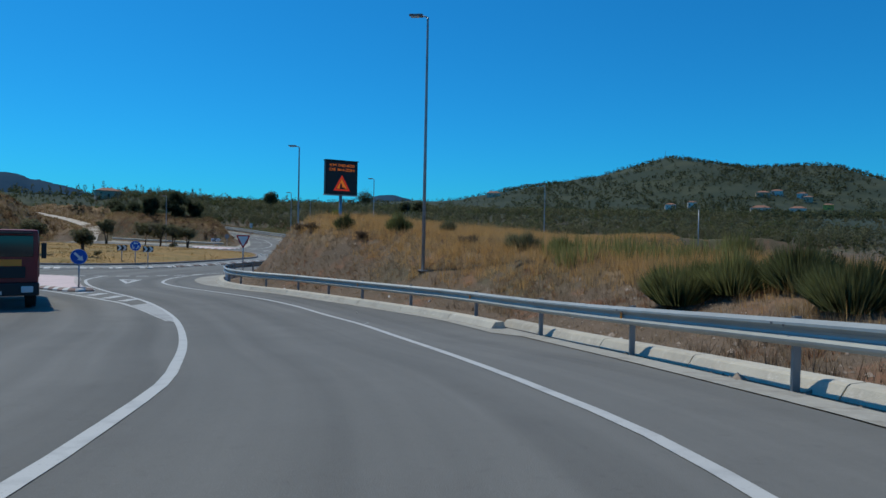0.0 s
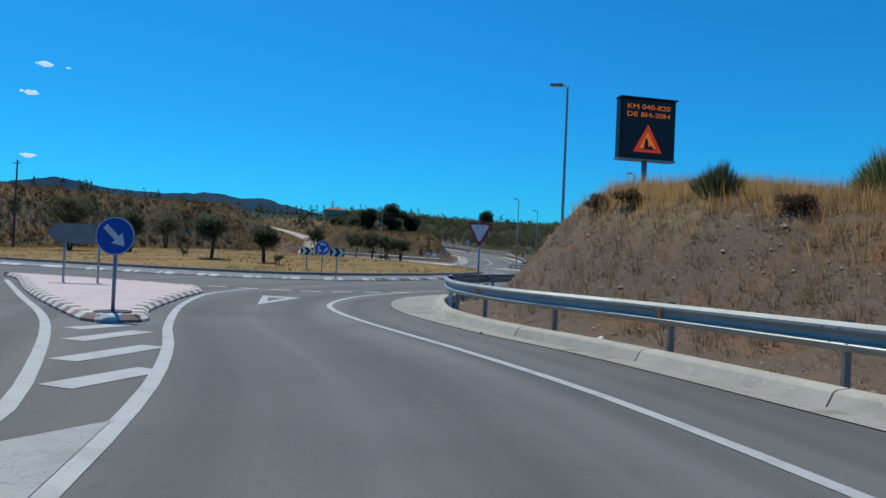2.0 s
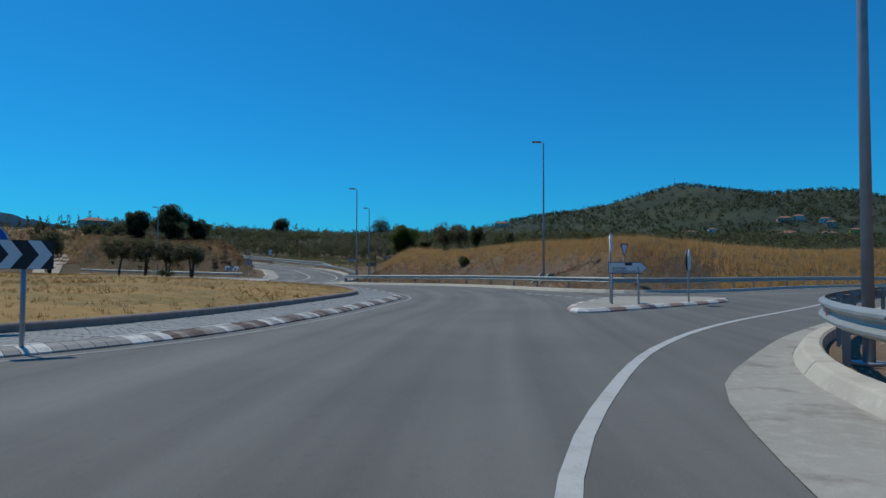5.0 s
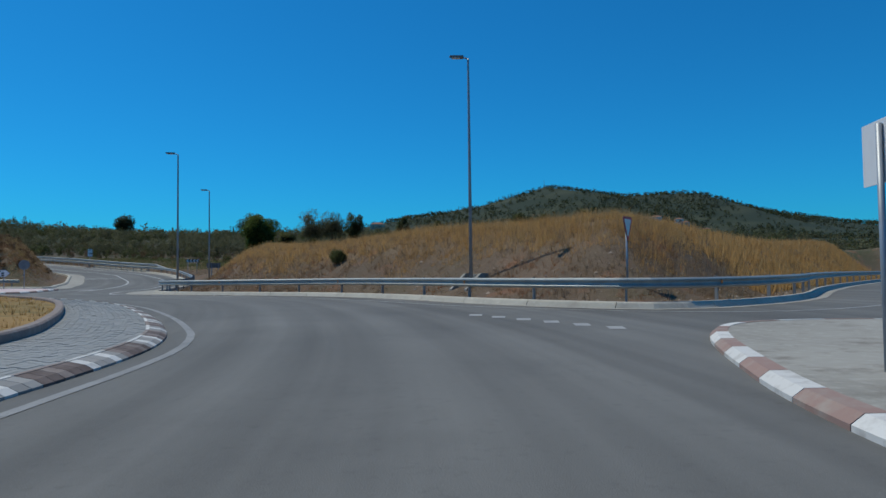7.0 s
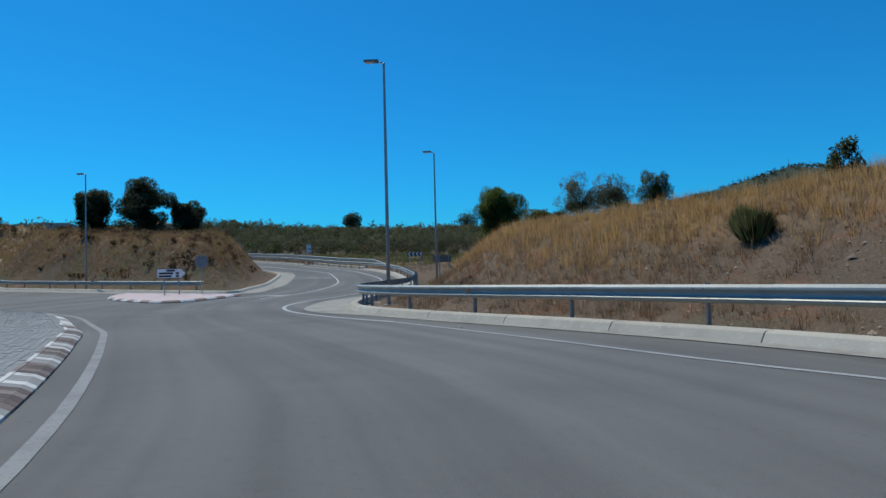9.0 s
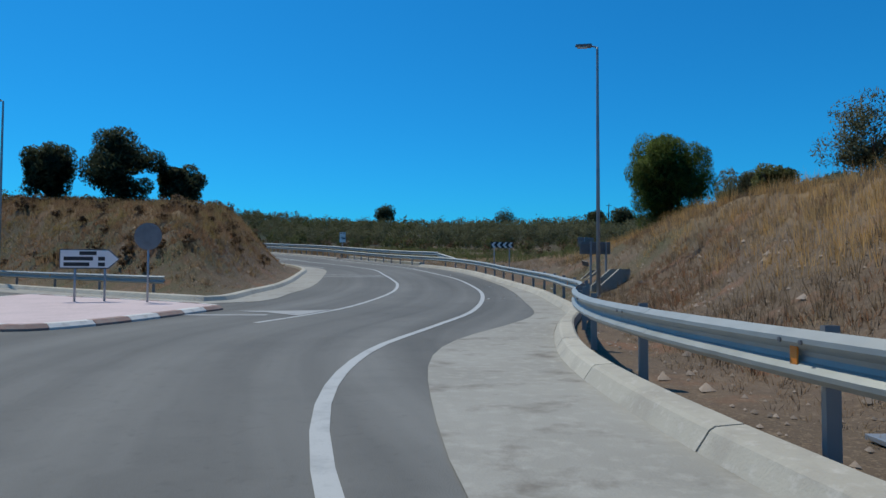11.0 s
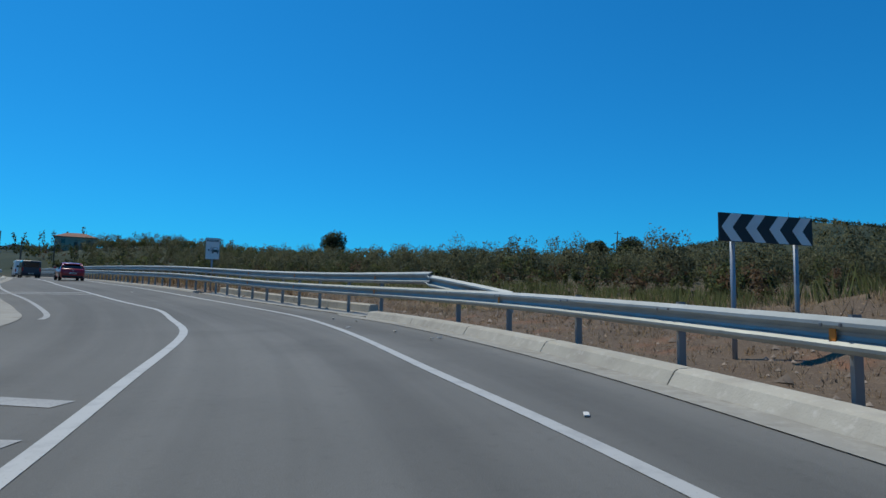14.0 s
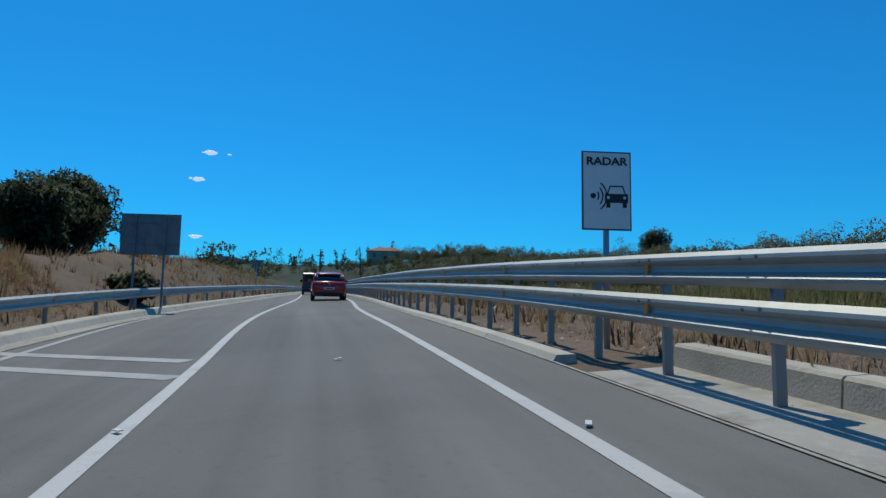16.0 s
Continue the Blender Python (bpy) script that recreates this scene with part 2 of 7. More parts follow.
def disc(r, n=32, cx=0.0, cz=0.0):
    return [(cx + r * math.cos(2 * math.pi * k / n), cz + r * math.sin(2 * math.pi * k / n)) for k in range(n)]


def sheet(outline, step=3.0, lift=0.0, cuts=True):
    """A flat patch inside a plan outline that follows the road's height."""
    bm = bmesh.new()
    vs = [bm.verts.new((x, y, 0)) for x, y in outline]
    es = [bm.edges.new((vs[i], vs[(i + 1) % len(vs)])) for i in range(len(vs))]
    bmesh.ops.triangle_fill(bm, use_beauty=True, edges=es)
    ys = [p[1] for p in outline]
    for y in np.arange(math.floor(min(ys)) + 0.37, max(ys), step):
        bmesh.ops.bisect_plane(bm, geom=bm.verts[:] + bm.edges[:] + bm.faces[:], plane_co=(0, y, 0), plane_no=(0, 1, 0))
    for v in bm.verts:
        v.co.z = gz(v.co.y) + lift
    for f in bm.faces:
        if f.normal.z < 0:
            f.normal_flip()
    bm.normal_update()
    for f in bm.faces:
        if f.normal.z < 0:
            f.normal_flip()
    return bm


def inside(poly, x, y):
    """Which of the points lie inside a plan polygon."""
    x, y = np.asarray(x, float), np.asarray(y, float)
    c = np.zeros(x.shape, bool)
    p = np.asarray(poly)
    for (x0, y0), (x1, y1) in zip(p, np.roll(p, -1, 0)):
        if y0 != y1:
            c ^= ((y0 > y) != (y1 > y)) & (x < (x1 - x0) * (y - y0) / (y1 - y0) + x0)
    return c


def dist_to(line, x, y):
    """Distance of points to a plan polyline."""
    x, y = np.asarray(x, float), np.asarray(y, float)
    best = np.full(x.shape, 1e9)
    for (x0, y0), (x1, y1) in zip(line[:-1], line[1:]):
        dx, dy = x1 - x0, y1 - y0
        t = np.clip(((x - x0) * dx + (y - y0) * dy) / (dx * dx + dy * dy + 1e-9), 0, 1)
        best = np.minimum(best, np.hypot(x - x0 - t * dx, y - y0 - t * dy))
    return best

# ---- plan of the road ----
KERB_APPROACH = spline([(4.4, -60), (4.3, -30), (4.2, -10), (4.0, 3), (3.4, 8.2), (2.3, 13.4), (0.5, 18.9), (-1.8, 22.6), (-4.3, 25.9),
                        (-7.3, 29.5), (-9.8, 31.8), (-11.6, 34.2), (-12.8, 37), (-13.4, 39), (-13.6, 40.5), (-13.4, 42.2), (-13.0, 44.2), (-12.2, 47.6),
                        (-10.2, 51.3), (-6.3, 56.2), (-0.5, 63), (6, 70.5), (14, 79), (30, 94), (60, 118)])
KERB_EXIT = spline([(54, 125), (40, 112), (20, 95.5), (8, 85), (1.5, 78.6), (-3, 75.8), (-6.3, 75.2), (-8.5, 77.2), (-10.4, 80.5), (-12.0, 84.6), (-13.7, 88),
                    (-15.9, 91.3), (-18.7, 94.6), (-21.4, 97.4), (-23.6, 100), (-25.2, 102.5), (-26.3, 105.8), (-27.1, 110.3), (-27.2, 115),
                    (-26.9, 119), (-27.3, 123), (-28.0, 128), (-29.3, 133.5), (-31.2, 140), (-33.2, 145.3), (-36.2, 151.2), (-38.6, 154.9),
                    (-42.2, 159.4), (-46.4, 164), (-51.5, 169.4), (-60, 178.3), (-68, 187.2), (-90, 211), (-115, 237.5), (-148, 268), (-190, 300)])
KERB_LEFT = spline([(-200, 309), (-157, 275), (-127, 246), (-108, 224.5), (-91, 205), (-77, 188), (-64.8, 172), (-60.3, 166.6), (-55.5, 161.2), (-49.8, 154.8),
                    (-45.4, 147.5), (-43, 140.5), (-40.3, 131.5), (-39.3, 126.5), (-38.5, 123), (-38.9, 121.9), (-40.6, 122.6), (-45, 124.6), (-54.5, 129.2),
                    (-61, 132.2), (-66.5, 134.6), (-71, 138)])
EDGE_WEST = spline([(-78, 136), (-76, 130), (-76.2, 123), (-81.5, 110), (-87, 93), (-85, 72), (-75, 52), (-62, 40.5), (-48, 36),
                    (-36, 31), (-27, 25), (-18.5, 14), (-13, 2), (-10, -12), (-9, -30), (-9, -60)])
ROAD_OUTLINE = np.vstack([KERB_APPROACH, KERB_EXIT, KERB_LEFT, EDGE_WEST])
ISLAND = spline([(-34.6, 45.4), (-28.5, 46.0), (-24.5, 47.3), (-22.1, 49.7), (-20.6, 53), (-19.6, 58), (-18.8, 64), (-18.1, 69.5), (-18.9, 74),
                 (-20.8, 79.9), (-22.3, 83.5), (-24.2, 87), (-27.7, 92.4), (-30.6, 96.3), (-38, 104), (-50, 110), (-65, 106), (-75, 90), (-73, 66),
                 (-61, 51), (-46, 46)], 0.5, True)[:-1]
ISLAND_TURF = offset(ISLAND, -2.0, True)
SPLITTER = spline([(-15.5, 28.3), (-16.1, 28.15), (-17.3, 28.85), (-20.6, 31), (-23.9, 33.3), (-28, 36.4), (-30.4, 38.0), (-26.5, 38.2), (-22.5, 37.9),
                   (-20.5, 36.8), (-18.8, 33.8), (-16.8, 30.5), (-15.4, 28.9)], 0.4, True)[:-1]
SPLITTER_B = spline([(-11.8, 60), (-9, 62.6), (-4.4, 67.2), (-4.5, 69.6), (-8.2, 69.6), (-11, 65), (-12.2, 61.4)], 0.4, True)[:-1]
SPLITTER_C = spline([(-37.2, 112.9), (-36.7, 117.5), (-37.3, 119.4), (-43.5, 121.9), (-47, 123), (-45, 118.2), (-39.5, 113.2)], 0.4, True)[:-1]

# pale track that climbs away between the embankment and the mound
TRACK = spline([(-73, 131.5), (-74.6, 137), (-75.8, 141), (-78.4, 145), (-83.5, 148.4), (-91, 151.3), (-104, 155), (-122, 166), (-140, 180)])
TRACK_S = np.r_[0, np.cumsum(np.hypot(*np.diff(TRACK, axis=0).T))]
TRACK_Z = np.interp(TRACK_S, [0, 6.5, 12, 18, 25, 34, 50, 70, 100], [-0.75, 0.5, 1.9, 2.9, 4.1, 5.5, 6.8, 7.8, 8.6])


def vnoise(x, y, seed=0):
    """Smooth value noise in -1..1 over plan points."""
    xi, yi = np.floor(x).astype(np.int64), np.floor(y).astype(np.int64)
    fx, fy = x - xi, y - yi
    fx, fy = fx * fx * (3 - 2 * fx), fy * fy * (3 - 2 * fy)

    def h(a, b):
        n = (a * 374761393 + b * 668265263 + seed * 974634777) & 0xFFFFFFFF
        n = ((n ^ (n >> 13)) * 1274126177) & 0xFFFFFFFF
        return ((n ^ (n >> 16)) & 0xFFFF) / 32767.5 - 1
    return (h(xi, yi) * (1 - fx) + h(xi + 1, yi) * fx) * (1 - fy) + (h(xi, yi + 1) * (1 - fx) + h(xi + 1, yi + 1) * fx) * fy


def ridge(x, y, line, top, width):
    """A rounded ridge along a plan line."""
    return top * np.exp(-(dist_to(line, x, y) / width) ** 2)


def height(x, y):
    """Height of the natural ground."""
    x, y = np.asarray(x, float), np.asarray(y, float)
    base = grade(y)
    road = inside(ROAD_OUTLINE, x, y)
    d1, d2, d3, d4 = (dist_to(k, x, y) for k in (KERB_APPROACH, KERB_EXIT, KERB_LEFT, EDGE_WEST))
    d = np.minimum(np.minimum(d1, d2), np.minimum(d3, d4))
    height.near = (np.where(road, -d, d), d1, d2, d3, d4)
    s = lambda v: v * v * (3 - 2 * v)
    up = lambda dd, start, run: s(np.clip((dd - start) / run, 0, 1))
    h = np.zeros(x.shape)
    # bank between the approach and the first way out
    east1 = (x > -20) & (d1 < d2) & (d1 < d4) & (~road)
    top1 = np.interp(y, [-30, 0, 10, 22, 29, 33, 37, 40, 44, 60, 90], [0.7, 0.9, 1.1, 1.75, 2.15, 2.7, 3.1, 3.6, 3.4, 1.6, 0.8])
    fall1 = 1 - 0.75 * s(np.clip((np.minimum(d1, d2) - 9) / 22, 0, 1))
    h = np.where(east1, top1 * up(d1, 1.2, np.interp(y, [20, 32, 38], [5.2, 5.0, 4.2])) * fall1, h)
    # bank along the second way out
    east2 = (~east1) & (~road) & (d2 < d3) & (x > -300) & (y > 60)
    top2 = np.interp(y, [76, 88, 95, 105, 110, 118, 126, 131, 134, 138, 146, 152, 158], [3.0, 3.45, 3.2, 3.15, 3.2, 3.5, 3.6, 3.4, 2.8, 2.5, 1.5, 0.5, 0.0])
    fall2 = 1 - 0.45 * s(np.clip((d2 - 12) / 30, 0, 1))
    h = np.where(east2, top2 * up(d2, 1.4, 6.5) * fall2, h)
    # bank on the far side, with the trees
    west = (~road) & (x < -38) & (y > 118) & (d3 <= d2) & (d3 < d4)
    top3 = np.interp(y, [118, 124, 136, 146, 150, 158, 170, 182, 200, 240], [4.5, 4.5, 4.5, 5.0, 4.9, 3.9, 2.6, 3.2, 3.0, 2.5])
    h = np.where(west, top3 * np.where(y < 160, np.interp(x, [-66, -60, -52], [1.1, 1.0, 0.92]), 0.85) * up(d3, 0.8, 5.6), h)
    # embankment behind the roundabout
    rear = (~road) & (d4 <= np.minimum(np.minimum(d1, d2), d3)) & (x < -40)
    h = np.where(rear, np.interp(x, [-80, -60, -45], [1.0, 0.85, 0.3]) * np.interp(y, [40, 75, 105, 122], [6.5, 8.0, 9.8, 9.4]) * up(d4, 4, 13), h)
    # the land rises behind the last stretch
    h = h + 5.0 * s(np.clip((y - 190) / 130, 0, 1)) * s(np.clip((d - 8) / 50, 0, 1)) * (~road)
    r = np.hypot(x + 30, y - 90)
    soft = s(np.clip(d / 6, 0, 1)) * (~road)
    n = vnoise(x * 0.7, y * 0.7, 1) * 0.09 + vnoise(x * 0.2, y * 0.2, 2) * 0.22
    z = base + h + n * soft
    # cutting of the pale track
    box_ = (x < -55) & (x > -170) & (y > 110) & (y < 205) & (~road)
    if box_.any():
        gap = np.hypot(x[box_][:, None] - TRACK[None, ::2, 0], y[box_][:, None] - TRACK[None, ::2, 1])
        near_, idx = gap.min(1), gap.argmin(1)
        open_side = d4[box_] < d3[box_]
        w_ = s(np.clip(1 - np.where(open_side, (near_ - 3.5) / 10.0, (near_ - 2.0) / 4.5), 0, 1))
        z[box_] = z[box_] * (1 - w_) + TRACK_Z[::2][idx] * w_
    # hills
    far = s(np.clip((r - 260) / 500, 0, 1))
    hn = sum(vnoise(x * 0.006 * 2.1 ** k, y * 0.006 * 2.1 ** k, 5 + k) * 0.55 ** k for k in range(5))
    hill = np.maximum(np.interp(x, [-500, -100, 0, 61, 170, 235, 300, 387, 430, 496, 550, 626, 702, 757, 852, 1100, 1700], [28, 35, 40, 50, 64, 75, 89, 117, 126, 120, 111, 111, 110, 91, 78, 50, 30])
                      * 1.08 * np.exp(-((y - 1250) / 340) ** 2), ridge(x, y, [(1100, 900), (1700, 400)], 72, 260))
    z = z + ridge(x, y, [(-162, 322), (-260, 350)], 4.5, 45) * (~road)
    z = z + far * (hill * (1 + 0.05 * hn) + 3 * hn)
    return np.where(road, base - 0.06, z)


def axis(lo, hi, a, b, step, grow=1.13):
    """Coordinates that are dense between a and b and widen outwards."""
    v = list(np.arange(a, b + 0.01, step))
    q = step
    while v[-1] < hi:
        q *= grow
        v.append(v[-1] + q)
    q = step
    while v[0] > lo:
        q *= grow
        v.insert(0, v[0] - q)
    return np.array(v)


gx, gy = axis(-3800, 3800, -105, 40, 0.9), axis(-900, 4400, -14, 205, 0.9)
GX, GY = np.meshgrid(gx, gy)
GZ = height(GX, GY)
NEAR, NEAR_APPROACH, NEAR_EXIT, NEAR_LEFT, NEAR_WEST = height.near
gv = np.c_[GX.ravel(), GY.ravel(), GZ.ravel()]
nx_, ny_ = len(gx), len(gy)
ii, jj = np.meshgrid(np.arange(nx_ - 1), np.arange(ny_ - 1))
q0 = (jj * nx_ + ii).ravel()
gf = np.c_[q0, q0 + 1, q0 + nx_ + 1, q0 + nx_]
me = bpy.data.meshes.new("ground")
me.vertices.add(len(gv))
me.vertices.foreach_set("co", gv.ravel())
me.loops.add(len(gf) * 4)
me.loops.foreach_set("vertex_index", gf.ravel().astype(np.int32))
me.polygons.add(len(gf))
me.polygons.foreach_set("loop_start", np.arange(0, len(gf) * 4, 4, dtype=np.int32))
me.polygons.foreach_set("use_smooth", np.ones(len(gf), dtype=bool))
me.update(calc_edges=True)
M_EARTH = material("dry_earth", (0.125, 0.092, 0.064), 0.95, spec=0.2, bump=0.8, bump_scale=9,
                   var=[(0.03, (0.07, 0.075, 0.035), 0.48, 0.6, 4), (0.35, (0.16, 0.115, 0.08), 0.45, 0.65, 5), (0.55, (0.21, 0.105, 0.06), 0.55, 0.68, 5),
                        (2.5, (0.12, 0.085, 0.06), 0.5, 0.7, 6), (14, (0.23, 0.17, 0.115), 0.56, 0.7, 4), (45, (0.28, 0.22, 0.155), 0.6, 0.7, 3), (30, (0.07, 0.055, 0.045), 0.58, 0.7, 3)])
gn, gl = M_EARTH.node_tree.nodes, M_EARTH.node_tree.links
gb = gn["Principled BSDF"]
pos_n, sub_n, len_n = gn.new("ShaderNodeNewGeometry"), gn.new("ShaderNodeVectorMath"), gn.new("ShaderNodeVectorMath")
sub_n.operation, len_n.operation = "SUBTRACT", "LENGTH"
sub_n.inputs[1].default_value = (-30, 80, 0)
far_n, wob_n, mix_n, patch_n = gn.new("ShaderNodeMapRange"), gn.new("ShaderNodeTexNoise"), gn.new("ShaderNodeMix"), gn.new("ShaderNodeMix")
far_n.inputs["From Min"].default_value, far_n.inputs["From Max"].default_value = 95, 230
wob_n.inputs["Scale"].default_value, wob_n.inputs["Detail"].default_value = 0.02, 8
mix_n.data_type = patch_n.data_type = "RGBA"
patch_n.inputs["A"].default_value, patch_n.inputs["B"].default_value = (0.032, 0.046, 0.03, 1), (0.06, 0.07, 0.042, 1)
pm_n = gn.new("ShaderNodeMapRange")
pm_n.inputs["From Min"].default_value, pm_n.inputs["From Max"].default_value = 0.45, 0.7
gl.new(pos_n.outputs["Position"], sub_n.inputs[0])
gl.new(sub_n.outputs[0], len_n.inputs[0])
gl.new(len_n.outputs["Value"], far_n.inputs["Value"])
gl.new(pos_n.outputs["Position"], wob_n.inputs["Vector"])
gl.new(wob_n.outputs["Fac"], pm_n.inputs["Value"])
gl.new(pm_n.outputs[0], patch_n.inputs["Factor"])
gl.new(gb.inputs["Base Color"].links[0].from_socket, mix_n.inputs["A"])
# dead grass lying between the tufts along the crests
lit_n, lit_m = gn.new("ShaderNodeAttribute"), gn.new("ShaderNodeMix")
lit_n.attribute_name = "litter"
lit_m.data_type = "RGBA"
lit_m.inputs["B"].default_value = (0.24, 0.165, 0.092, 1)
gl.new(lit_n.outputs["Fac"], lit_m.inputs["Factor"])
gl.new(mix_n.inputs["A"].links[0].from_socket, lit_m.inputs["A"])
gl.new(lit_m.outputs["Result"], mix_n.inputs["A"])
gl.new(patch_n.outputs["Result"], mix_n.inputs["B"])
gl.new(far_n.outputs[0], mix_n.inputs["Factor"])
gl.new(mix_n.outputs["Result"], gb.inputs["Base Color"])
ground = tagged(new("ground", me), "dry stony earth with banks and far hills", "ground", kind="structure")
me.materials.append(M_EARTH)


def field(A, x, y):
    """A grid of values over the ground, read between its points."""
    x, y = np.asarray(x, float), np.asarray(y, float)
    i = np.clip(np.searchsorted(gx, x) - 1, 0, nx_ - 2)
    j = np.clip(np.searchsorted(gy, y) - 1, 0, ny_ - 2)
    u, v = (x - gx[i]) / (gx[i + 1] - gx[i]), (y - gy[j]) / (gy[j + 1] - gy[j])
    return (A[j, i] * (1 - u) + A[j, i + 1] * u) * (1 - v) + (A[j + 1, i] * (1 - u) + A[j + 1, i + 1] * u) * v


def terrain(x, y):
    """Height of the built ground."""
    return field(GZ, x, y)


def on_ground(x, y):
    return float(terrain(x, y))


def litter(x, y):
    """How much dead grass covers the ground."""
    k1, k2, k3 = (field(A, x, y) for A in (NEAR_APPROACH, NEAR_EXIT, NEAR_LEFT))
    k4 = field(NEAR_WEST, x, y)
    d = np.minimum(np.minimum(k1, k2), np.minimum(k3, k4 + 2))
    edge = np.where((k1 < k2) & (k1 < k3), 4.4, 5.0) + 0.7 * vnoise(x * 0.5, y * 0.5, 21)
    return np.clip((d - edge) / 1.2, 0, 1) * np.clip(((np.where(k4 < 45, 44, 24)) - d) / 6, 0, 1) * (y < 172) * np.clip(0.75 + 0.5 * vnoise(x * 0.3, y * 0.3, 22), 0, 1)


near_g = (GX > -110) & (GX < 45) & (GY > -20) & (GY < 180)
lv = np.zeros(GX.shape, dtype=np.float32)
lv[near_g] = litter(GX[near_g], GY[near_g])
me.attributes.new("litter", "FLOAT", "POINT").data.foreach_set("value", lv.ravel())


road = part("road", sheet(ROAD_OUTLINE, 2.0), M_ASPHALT)
tagged(road, "worn grey asphalt road with a roundabout", "road", kind="structure")
LANE = spline([(-0.2, -40), (0, 0), (-3.5, 13), (-9, 24), (-15.5, 32), (-18, 40), (-17, 55), (-15.5, 66), (-15.5, 75), (-17.5, 86), (-22, 94), (-28, 103),
               (-31.7, 112), (-31.5, 122), (-33, 133), (-37, 145), (-43, 155), (-51, 165), (-75, 190), (-150, 268)])
LANE_S = np.r_[0, np.cumsum(np.hypot(*np.diff(LANE, axis=0).T))]
LANE_N = normals(LANE)
co = np.empty(len(road.data.vertices) * 3, dtype=np.float32)
road.data.vertices.foreach_get("co", co)
co = co.reshape(-1, 3)
lane = np.zeros((len(co), 3), dtype=np.float32)
for i in range(0, len(co), 500):
    q = co[i:i + 500, None, :2] - LANE[None]
    k = np.hypot(q[..., 0], q[..., 1]).argmin(1)
    r_ = np.arange(len(k))
    lane[i:i + 500, 0] = (q[r_, k] * LANE_N[k]).sum(1)
    lane[i:i + 500, 1] = LANE_S[k]
road.data.attributes.new("lane", "FLOAT_VECTOR", "POINT").data.foreach_set("vector", lane.ravel())
ta, tb_ = offset(TRACK, -1.8), offset(TRACK, 1.8)
tv = np.stack([np.c_[p, terrain(p[:, 0], p[:, 1]) + 0.12] for p in (ta, offset(TRACK, -0.7), offset(TRACK, 0.7), tb_)], 1).reshape(-1, 3)
tq = [(4 * i + k, 4 * i + k + 1, 4 * i + k + 5, 4 * i + k + 4) for i in range(len(TRACK) - 1) for k in range(3)]
tagged(part("track", fix(([tuple(map(float, p)) for p in tv], tq)), M_TRACK, smooth=True), "pale gravel track climbing away from the roundabout", "track", kind="structure")

# ---- road markings, kerbs and islands ----
def ribbon(a, b, lift):
    """A strip between two plan lines with as many points each, on the road's surface."""
    v, f = [], []
    for p, q in zip(a, b):
        v += [(p[0], p[1], gz(p[1]) + lift), (q[0], q[1], gz(q[1]) + lift)]
    for i in range(len(a) - 1):
        f.append((2 * i, 2 * i + 2, 2 * i + 3, 2 * i + 1))
    bm = fix((v, f))
    for fc in bm.faces:
        if fc.normal.z < 0:
            fc.normal_flip()
    return bm


def marking(name, pts, width, mat, label, step=1.0, lift=0.006):
    line = spline(pts, step)
    ob = part(name, ribbon(offset(line, -width / 2), offset(line, width / 2), lift), mat)
    return tagged(ob, label, "road marking", "painted road lines", "structure")


def patch(name, outline, mat, label, lift=0.006):
    ob = part(name, sheet(outline, 3.0, lift), mat)
    return tagged(ob, label, "road marking", "painted road lines", "structure")


EDGE_A = [(2.1, -40), (2.1, -14), (2.0, -2), (1.8, 4), (1.2, 7.2), (0.2, 10.9), (-0.9, 14.2), (-2.1, 17.3), (-3.7, 20.4), (-5.3, 23.4), (-7.2, 26.2),
          (-9.3, 28.6), (-11, 30.3), (-12.6, 31.9), (-14.1, 33.6), (-15.2, 35.4), (-15.95, 38.0), (-16.15, 40.5), (-15.8, 43.3),
          (-14.8, 46.4), (-12.8, 50.8), (-9.4, 56.0), (-3.2, 63.5), (5, 73), (20, 88)]
EDGE_X = [(22.00, 92.00), (6.00, 78.00), (0.00, 74.40), (-4.00, 73.40), (-6.80, 74.40), (-9.00, 76.30), (-11.50, 79.60), (-13.40, 83.90), (-15.60,
            87.80), (-17.10, 89.60), (-19.50, 92.90), (-22.70, 97.10), (-25.30, 99.80), (-27.60, 103.00), (-29.30, 107.00), (-30.00, 111.00), (-29.80,
            114.80), (-29.47, 119.30), (-29.77, 125.00), (-30.66, 130.99), (-32.75, 138.92), (-35.59, 145.31), (-38.03, 150.48), (-40.53, 154.94),
            (-44.27, 159.91), (-48.10, 164.19), (-54.44, 170.85), (-61.00, 177.80), (-69.00, 187.00), (-91.00, 211.00), (-116.00, 237.00), (-149.00,
            268.00), (-188.00, 297.00)]
CENTRE_X = [(-33.90, 115.20), (-33.41, 119.00), (-33.46, 122.60), (-34.02, 128.48), (-35.18, 134.16), (-36.61, 138.63), (-38.30, 143.12), (-40.41,
            148.44), (-42.75, 152.31), (-45.11, 155.97), (-47.43, 158.71), (-51.59, 163.19), (-54.20, 165.98), (-61.57, 173.83), (-75.00, 189.50),
            (-97.00, 213.00), (-122.00, 239.00), (-154.00, 268.00), (-192.00, 297.00)]
EDGE_L = [(-45.4, 151.2), (-46.6, 153), (-50.3, 157.4), (-54.2, 161.7), (-58.8, 166.3), (-63.6, 171.5), (-75, 185), (-90, 202.5), (-107, 221.5), (-126, 243), (-156, 272)]
SPLIT_R = [(-1.6, -40), (-1.6, -14), (-2.0, 0), (-2.8, 6), (-3.8, 9.4), (-5.2, 13.1), (-7, 17.2), (-8.8, 20.6), (-10.8, 23.8), (-12.7, 26.3), (-14.7, 28.6),
           (-17.1, 31.7), (-18.9, 34.5), (-19.9, 36.6), (-20.5, 39.4)]
